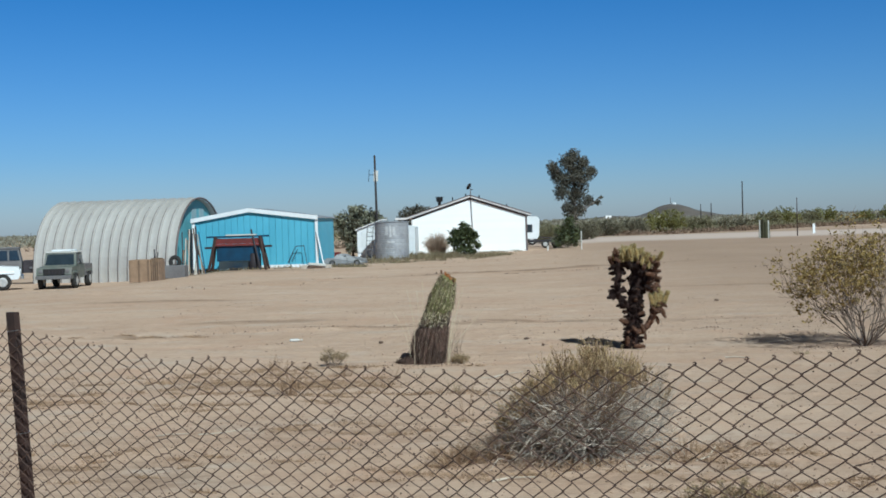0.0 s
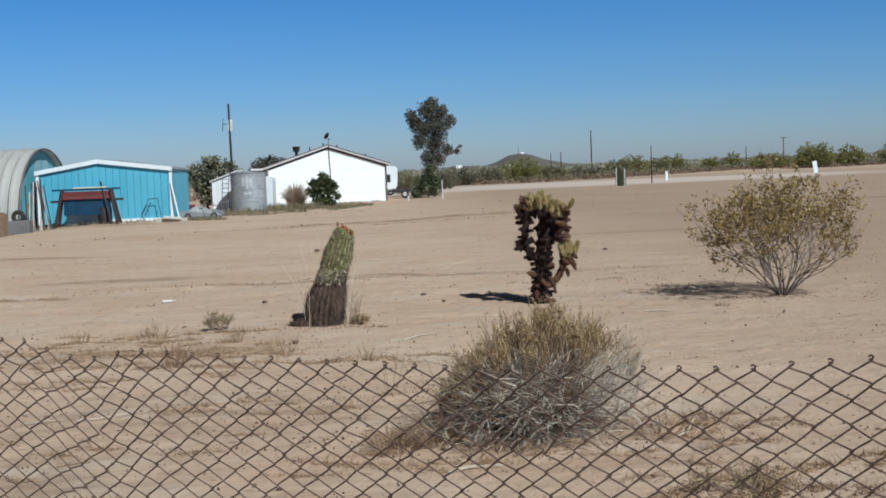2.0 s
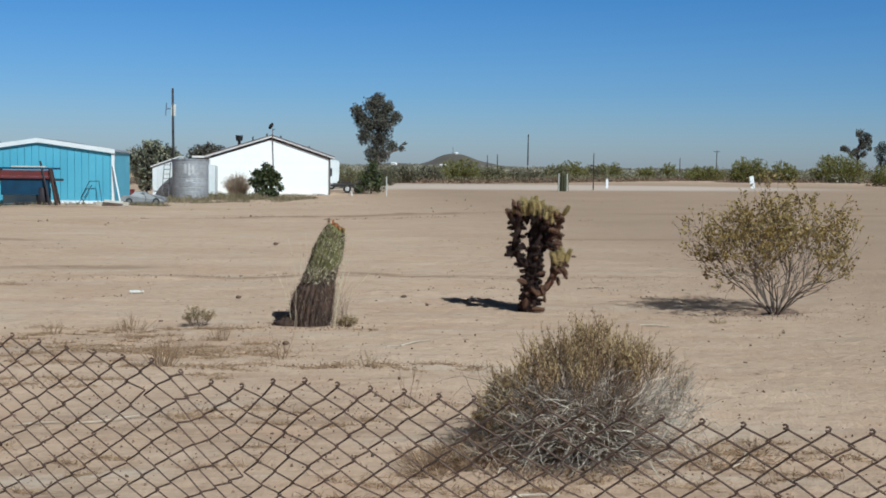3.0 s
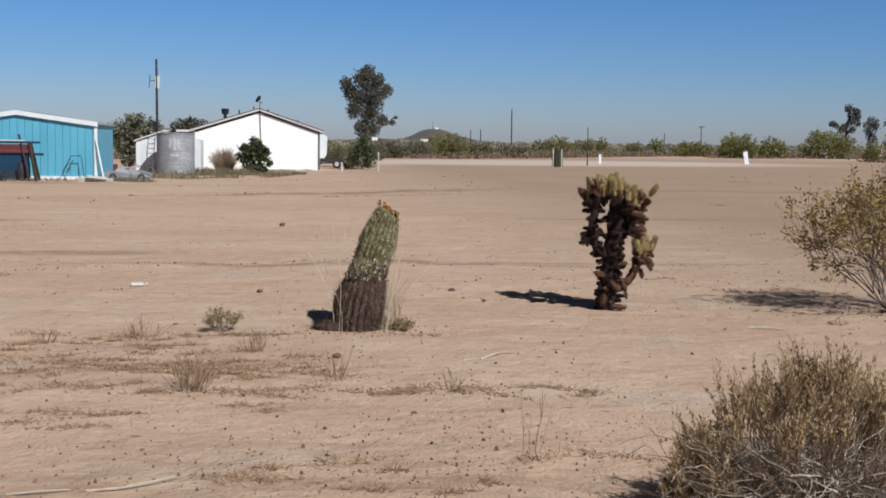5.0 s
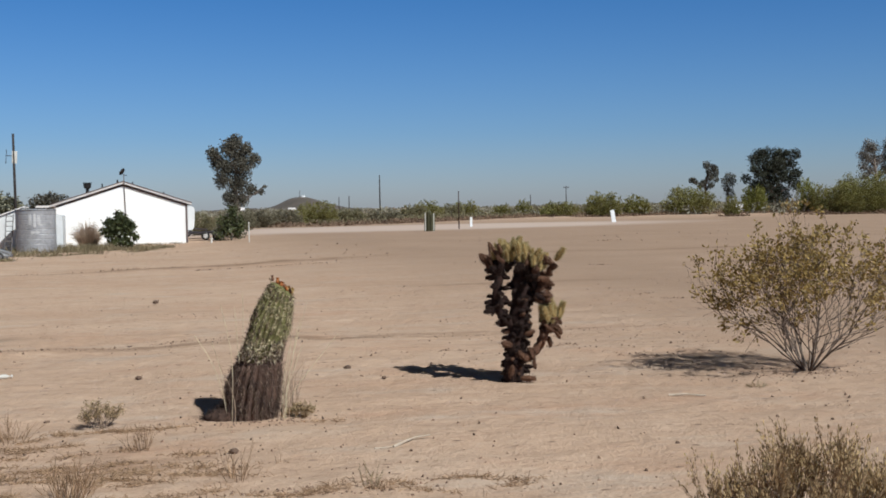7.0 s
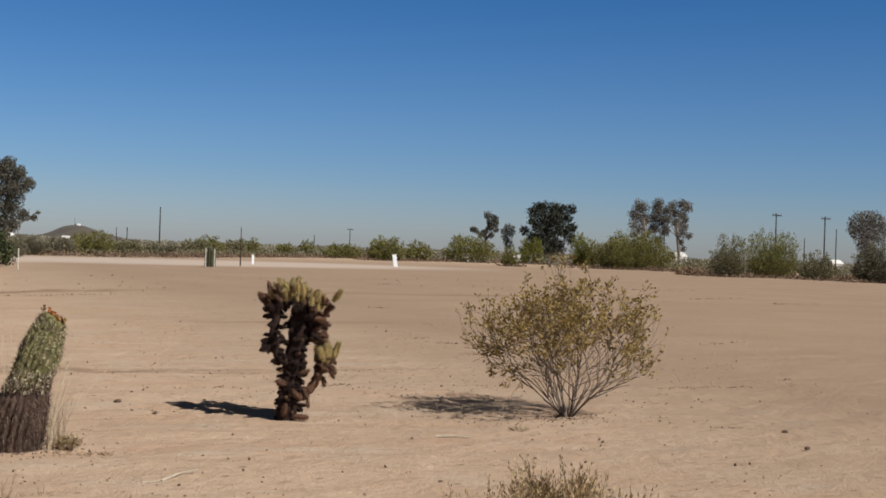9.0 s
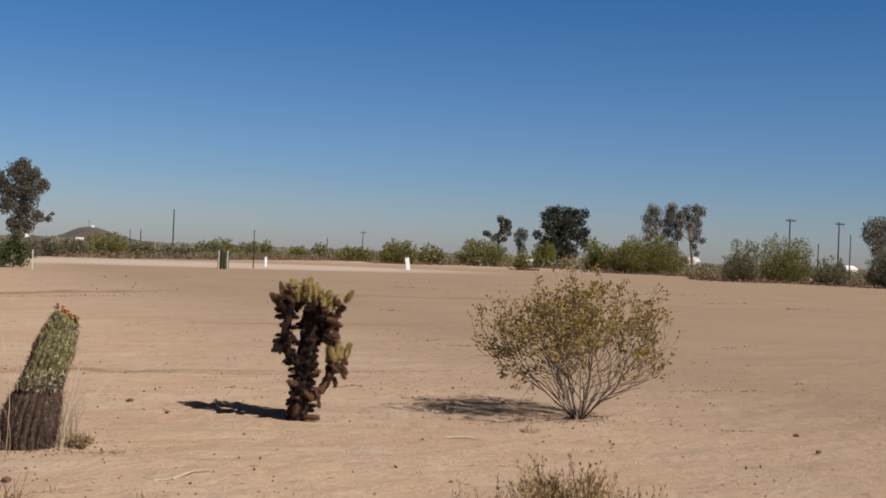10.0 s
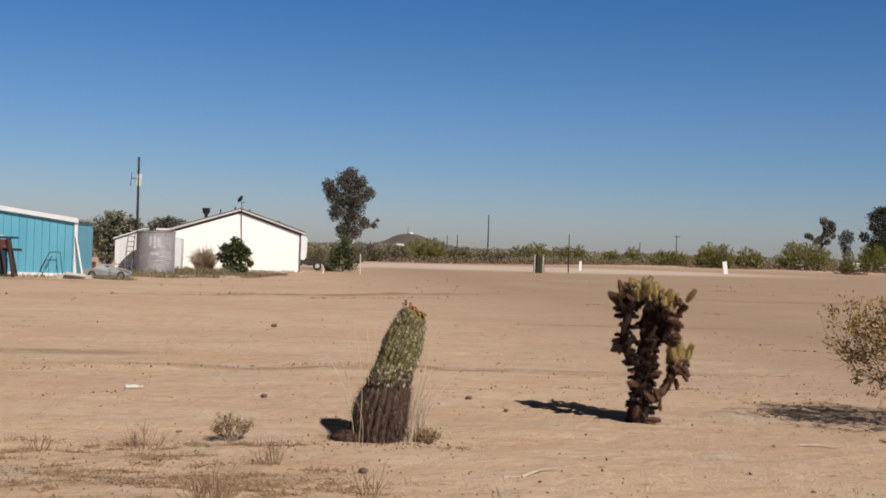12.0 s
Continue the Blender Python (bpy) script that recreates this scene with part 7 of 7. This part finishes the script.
# palo verde and other large shrubs at the edge of the bare ground: x, y, width, height, leaf, fullness
SHRUBS = ((80.6, 171.2, 8.6, 4.3, VERDE_LEAF, 1.0), (69.8, 137.5, 2.4, 2.5, VERDE_LEAF, 0.8), (90.4, 169.6, 4.6, 4.4, VERDE_BRIGHT, 1.1), (92.8, 159.0, 3.4, 4.9, VERDE_BRIGHT, 0.9), (93.3, 156.3, 3.0, 4.0, VERDE_LEAF, 0.9), (88.3, 138.2, 11.2, 5.0, VERDE_LEAF, 1.1), (84.6, 136.0, 5.0, 4.2, VERDE_LEAF, 0.9),
          (75.3, 108.2, 2.9, 0.8, BROWN_WEED, 0.7), (76.1, 102.7, 4.4, 4.1, BRUSH_LEAF, 0.75), (83.0, 104.8, 7.0, 5.2, VERDE_LEAF, 0.6), (83.8, 98.8, 4.4, 2.8, BRUSH_LEAF, 0.7), (85.4, 91.9, 6.2, 4.1, BRUSH_DARK, 0.9), (86.3, 85.3, 5.8, 4.5, VERDE_LEAF, 0.8),
          (20.5, 141.2, 5.4, 2.6, VERDE_LEAF, 0.9), (24.3, 142.6, 5.0, 1.8, BRUSH_LEAF, 1.0), (29.2, 146.7, 5.2, 1.5, BRUSH_DARK, 0.9), (37.0, 165.0, 4.2, 2.2, BRUSH_LEAF, 0.9), (40.6, 171.8, 5.2, 2.6, VERDE_LEAF, 0.9), (45.0, 176.0, 4.6, 2.1, BRUSH_LEAF, 0.9), (49.1, 183.1, 5.2, 2.5, VERDE_LEAF, 0.9), (56.0, 186.3, 3.5, 2.1, VERDE_LEAF, 0.9), (59.3, 185.2, 3.5, 2.6, VERDE_LEAF, 0.9), (63.0, 179.7, 6.9, 2.3, VERDE_LEAF, 0.9), (63.4, 162.4, 6.3, 3.4, VERDE_LEAF, 1.0), (71.6, 169.9, 4.8, 3.0, VERDE_LEAF, 1.0),
          (12.2, 126.0, 4.4, 1.9, BRUSH_DARK, 0.9), (15.4, 130.0, 4.2, 1.7, BRUSH_DARK, 1.0), (9.2, 118.0, 3.6, 1.8, BRUSH_DARK, 0.9), (5.2, 101, 3.8, 1.7, BRUSH_LEAF, 0.8), (2.4, 104, 3.4, 1.9, GREY_LEAF, 0.8), (8.8, 108, 3.5, 1.6, BRUSH_DARK, 0.9))


def build_desert_shrub(x, y, w, h, leaf, full, seed):
    """A many-stemmed shrub: stems fan out from the foot, fine sprays of twigs and leaves fill an uneven dome."""
    random.seed(seed)
    green = leaf in (VERDE_LEAF, VERDE_BRIGHT)
    t = thing("palo_verde" if green else "desert_shrub", x, y, ("bright green" if leaf is VERDE_BRIGHT else "spreading yellow-green") + " palo verde shrub on sand" if green else "dull brownish desert shrub on sand", "shrub", "shrubs at the edge of the clearing")
    size = 0.0012 * math.hypot(x, y)
    wood, crown = Mesh(), Mesh()
    per = 9
    for k in range(int(5.2 * full * w * h / (size * size * 0.30) / per)):
        a, u = random.uniform(0, 6.283), random.uniform(0.02, 1.0)
        d = Vector((math.cos(a) * math.sqrt(1 - 0.9 * u * u), math.sin(a) * math.sqrt(1 - 0.9 * u * u), u))
        lump = 1.02 + 0.26 * noise.noise(Vector((d.x * 1.9, d.y * 1.9, d.z * 1.9 + seed))) + 0.18 * noise.noise(d * 5.1 + Vector((0, seed, 0)))
        r = (random.uniform(0.05, 1.0) ** 0.46) * lump
        foot = 0.74 + 0.26 * min(u / 0.3, 1.0)
        tip = Vector((d.x * w * 0.5 * r * foot, d.y * w * 0.46 * r * foot, h * (0.07 + 0.93 * u * min(r, 1.05))))
        out = (Vector((tip.x, tip.y, tip.z + h * 0.15)).normalized() + rand_dir() * 0.25).normalized()
        for _ in range(per):
            c = tip - out * random.uniform(0, 0.14 * h) + rand_dir() * 0.016 * (w + h)
            c.z = max(c.z, 0.04)
            crown.leaf(c, out + rand_dir() * 0.7, size * random.uniform(0.6, 1.5), size * random.uniform(0.16, 0.34))
        if k % 60 == 0:
            mid = tip * 0.45 + Vector((0, 0, 0.08 * h))
            wood.tube([(tip.x * 0.04, tip.y * 0.04, -0.05), mid, tip], 0.035 + 0.006 * h, 0.010, 4, caps=False)
    part("trunk", wood, BARK_GREY if not green else BARK_DARK, t, smooth=True)
    part("crown", crown, leaf, t)


for i, row in enumerate(SHRUBS):
    build_desert_shrub(*row, 200 + i)


def build_brush():
    """Low scrub that closes the bare ground all round."""
    random.seed(300)
    edge = ((-420, 330), (-150, 190), (-60, 150), (-20, 128), (0, 126), (19, 129), (28, 138), (63, 186), (88, 200), (100, 180), (96, 150), (88, 132), (92, 112), (104, 96), (140, 84), (230, 60), (420, 20))
    m, b, d, h_far = Mesh(), Mesh(), Mesh(), Mesh()

    def clump(x, y, w, h, mesh, size, n):
        z = gz(x, y)
        for _ in range(n):
            v = rand_dir()
            mesh.leaf((x + v.x * w, y + v.y * w, z + max(0.05, h * 0.45 + v.z * h * 0.55)), rand_dir(0.3), size * random.uniform(0.6, 1.5), size * random.uniform(0.2, 0.45))

    for (xa, ya), (xb, yb) in zip(edge, edge[1:]):
        length = math.hypot(xb - xa, yb - ya)
        near = -40 < (xa + xb) / 2 < 125
        for _ in range(int(length * (4.6 if near else 0.6))):
            u = random.random()
            back = random.random() ** 1.6 * 70
            x, y = xa + (xb - xa) * u, ya + (yb - ya) * u
            k = 1 + back / max(math.hypot(x, y), 1)
            x, y = x * k + random.gauss(0, 1.0), y * k
            w = random.uniform(0.6, 1.7)
            h = (random.uniform(0.3, 0.72) if x < 62 else random.uniform(0.45, 1.05)) + max(0.0, (0.75 if x < 55 else 1.7) * noise.noise(Vector((x * 0.16, y * 0.05, 3)))) + back * 0.004
            clump(x, y, w, h, (m, m, b)[random.randrange(3)], 0.20 if near else 0.3, 84 if near else 40)
        for _ in range(int(length * (4.5 if near else 0.2))):
            u = random.random()
            x, y = xa + (xb - xa) * u, ya + (yb - ya) * u
            k = 1.01 - random.random() * 0.06
            clump(x * k, y * k, random.uniform(0.3, 0.9), random.uniform(0.15, 0.55), d, 0.20, 22)
    # the same scrub goes on, ever smaller, to the horizon, haze painted into its colour
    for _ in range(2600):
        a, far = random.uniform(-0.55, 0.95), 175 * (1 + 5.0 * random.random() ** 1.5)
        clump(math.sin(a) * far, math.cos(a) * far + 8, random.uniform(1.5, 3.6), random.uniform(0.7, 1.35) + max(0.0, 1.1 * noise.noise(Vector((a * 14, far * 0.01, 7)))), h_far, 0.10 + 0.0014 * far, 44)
    # dead scrub and leaf drift round the feet of the large shrubs
    for sx, sy, w, h, *_ in SHRUBS:
        if sx > 60:
            for _ in range(int(w * 13)):
                clump(sx + random.gauss(0, w * 0.42), sy + random.gauss(-0.8, 1.0), random.uniform(0.25, 0.8), random.uniform(0.08, 0.40), d, 0.17, 20)
    tagged(part("desert_brush", m, BRUSH_LEAF), "low olive-brown desert scrub at the clearing's edge", "scrub", kind="stuff")
    tagged(part("distant_brush", h_far, FAR_BRUSH), "far brush across the flat, haze painted into its colour", "scrub", kind="stuff")
    tagged(part("dusky_brush", b, BRUSH_DARK), "dusky grey-brown scrub among the desert brush", "scrub", kind="stuff")
    tagged(part("dry_scrub", d, DRY_SCRUB), "small dry reddish scrub before the brush", "scrub", kind="stuff")
    e = Mesh()
    for _ in range(620):
        x = random.uniform(-12, 3.0)
        if noise.noise(Vector((x * 1.1, 0, 5))) < random.uniform(-0.35, 0.25):
            continue
        y = (55.2 if x < -7.4 else 64.5 if x < -5.5 else 68.0 if x < -3 else 73.0 if x < 0.6 else 78.6) + random.gauss(0, 0.6)
        for _ in range(7):
            p = Vector((x + random.gauss(0, 0.25), y + random.gauss(0, 0.2), gz(x, y)))
            le = random.uniform(0.06, 0.40) * (1.0 if -6 < x < 0.5 else 0.5)
            e.leaf(p, rand_dir(1.6), le, 0.014)
    for _ in range(900):
        x = random.uniform(-5.6, 2.2)
        y = 71.6 + 0.9 * max(x, -2.5) * 0.5 + random.gauss(0, 0.8)
        for _ in range(6):
            p = Vector((x + random.gauss(0, 0.2), y + random.gauss(0, 0.2), gz(x, y)))
            e.leaf(p, rand_dir(1.3), random.uniform(0.12, 0.55) * (1.0 if x < -0.8 else 0.4), 0.016)
    for _ in range(1500):
        x, y = random.uniform(-6.2, 1.4), random.uniform(58.5, 71)
        if noise.noise(Vector((x * 0.7, y * 0.22, 8))) + 0.16 < random.random() * 0.6 or y < 60.5 + 1.1 * abs(x + 3.4):
            continue
        for _ in range(7):
            p = Vector((x + random.gauss(0, 0.22), y + random.gauss(0, 0.2), gz(x, y)))
            e.leaf(p, rand_dir(1.2), random.uniform(0.08, 0.30), 0.016)
    for _ in range(150):
        x, y = random.uniform(-6.9, -4.5), random.gauss(56.7, 0.25)
        for _ in range(7):
            p = Vector((x + random.gauss(0, 0.12), y + random.gauss(0, 0.1), gz(x, y)))
            e.leaf(p, rand_dir(1.2), random.uniform(0.06, 0.24), 0.013)
    tagged(part("weed_verge", e, VERGE), "dry weeds along the house and tank", "weeds", kind="stuff")


build_brush()


def build_pampas(x, y):
    """A dry fountain of tall grass before the house."""
    random.seed(401)
    t = thing("dry_grass_clump", x, y, "tall tawny dry grass clump before the house", "grass")
    m = Mesh()
    for _ in range(1500):
        a, r = random.uniform(0, 6.28), random.random() ** 0.8
        d = Vector((math.cos(a) * r * 0.72 + random.gauss(0, 0.12), math.sin(a) * r * 0.9, 1.0)).normalized()
        le = random.uniform(0.5, 1.95) * (1.05 - 0.3 * r) * (0.85 + 0.3 * noise.noise(Vector((math.cos(a) * 2, math.sin(a) * 2, 4))))
        p = Vector((math.cos(a) * 0.25 * r, math.sin(a) * 0.25 * r, 0))
        m.tube([p, p + d * le * 0.5, p + d * le * 0.85 + Vector((0, 0, 0.02)), p + d * le + Vector((d.x * 0.2, d.y * 0.2, -0.1))], 0.011, 0.004, 3, caps=False)
    part("blade_mass", m, STRAW_GREY, t)


build_pampas(-2.15, 74.0)


def build_far_cactus(x, y):
    t = thing("columnar_cactus", x, y, "dark green columnar cactus between white posts", "cactus")
    for dx, dy, h, r in ((0, 0, 1.55, 0.16), (0.3, 0.1, 1.25, 0.13), (-0.22, 0.1, 1.1, 0.12), (0.12, -0.15, 1.3, 0.12)):
        m = Mesh()
        n = 20
        for i in range(9):
            u = i / 8
            rr = r * (1 if u < 0.85 else math.sqrt(max(1 - ((u - 0.85) / 0.15) ** 2, 0.03)))
            for j in range(n):
                w = 2 * math.pi * j / n
                q = rr * (1 + (0.12 if j % 2 else -0.05))
                m.v.append((dx + q * math.cos(w), dy + q * math.sin(w), h * u))
        for i in range(8):
            for j in range(n):
                m.f.append((i * n + j, i * n + (j + 1) % n, (i + 1) * n + (j + 1) % n, (i + 1) * n + j))
        m.f.append(tuple(8 * n + j for j in range(n)))
        part("column", m, CACTUS_FAR, t)


build_far_cactus(20.95, 90.1)


# ---- distance ----
def build_hill():
    """A low hazy hill with a pale tank on its top, and the long rise beside it."""
    m = Mesh()
    xs = np.linspace(-900, 1500, 481)
    rows = []
    for x in xs:
        u = (x - 272) / (40.0 if x < 272 else 47.0)
        h = 22.5 * math.exp(-abs(u) ** 2.1) + 5.5 * math.exp(-((x - 170) / 45.0) ** 2) + 3.0 * math.exp(-((x - 345) / 40.0) ** 2)
        h += 1.6 * noise.noise(Vector((x * 0.03, 0, 0))) + 0.7 * noise.noise(Vector((x * 0.11, 0, 4)))
        rows.append(h)
    n = len(xs)
    for k, (y, f) in enumerate(((1880, 0.0), (1930, 0.45), (1975, 0.85), (2020, 1.0), (2150, 0.6))):
        for x, h in zip(xs, rows):
            m.v.append((x, y, h * f + (1.2 * noise.noise(Vector((x * 0.05, y * 0.05, 1))) if f else -1)))
    for k in range(4):
        for i in range(n - 1):
            m.f.append((k * n + i, k * n + i + 1, (k + 1) * n + i + 1, (k + 1) * n + i))
    tagged(part("backdrop_hill", m, HILL_HAZED_SOIL, smooth=True), "low brown hazy hill on the horizon", "hill", kind="structure")
    t = thing("hilltop_tank", 276, 2015, "pale water tank and mast on the hilltop", "tank", z=21.0)
    part("tank", Mesh().lathe([(4.0, -1), (4.0, 3.0), (3.0, 3.6)], 16), WHITE_PAINT, t)
    part("mast", Mesh().tube([(-5, 0, 0), (-5, 0, 13)], 0.5, 0.3, 5), TRUCK_GREY, t)


build_hill()


def build_far_house(x, y, w, h, label):
    t = thing("distant_house", x, y, label, "house", "distant houses")
    part("wall", Mesh().box(-w / 2, w / 2, 0, w * 0.7, 0, h * 0.68), WHITE_WALL, t)
    part("roof", Mesh().add([(-w / 2 - 0.3, -0.3, h * 0.66), (w / 2 + 0.3, -0.3, h * 0.66), (w / 2 + 0.3, w * 0.7, h * 0.66), (-w / 2 - 0.3, w * 0.7, h * 0.66), (-w / 2, w * 0.35, h), (w / 2, w * 0.35, h)],
                            [(0, 1, 5, 4), (2, 3, 4, 5), (1, 2, 5), (3, 0, 4), (0, 3, 2, 1)]), FASCIA, t)
    for k in (-1, 1):
        part("window", Mesh().box(k * w * 0.25 - 0.5, k * w * 0.25 + 0.5, -0.03, 0.02, h * 0.25, h * 0.5), GLASS, t)


build_far_house(155.8, 222, 2.6, 3.0, "small white house beyond the brush")
build_far_house(181, 202, 2.6, 2.4, "small white house beyond the brush")
build_far_house(76.5, 600, 3.4, 2.7, "small white house below the hill")
build_far_house(52.0, 600, 2.6, 3.2, "small white house below the hill")
wall_far = thing("white_wall", 113, 205, "long low white wall beyond the brush", "wall")
part("wall", Mesh().bevel_box(-7, 6, 0, 0.3, 0, 1.25, 0.03), WHITE_WALL, wall_far)
part("coping", Mesh().bevel_box(-7.1, 6.1, -0.05, 0.35, 1.25, 1.35, 0.02), WHITE_DIRTY, wall_far)
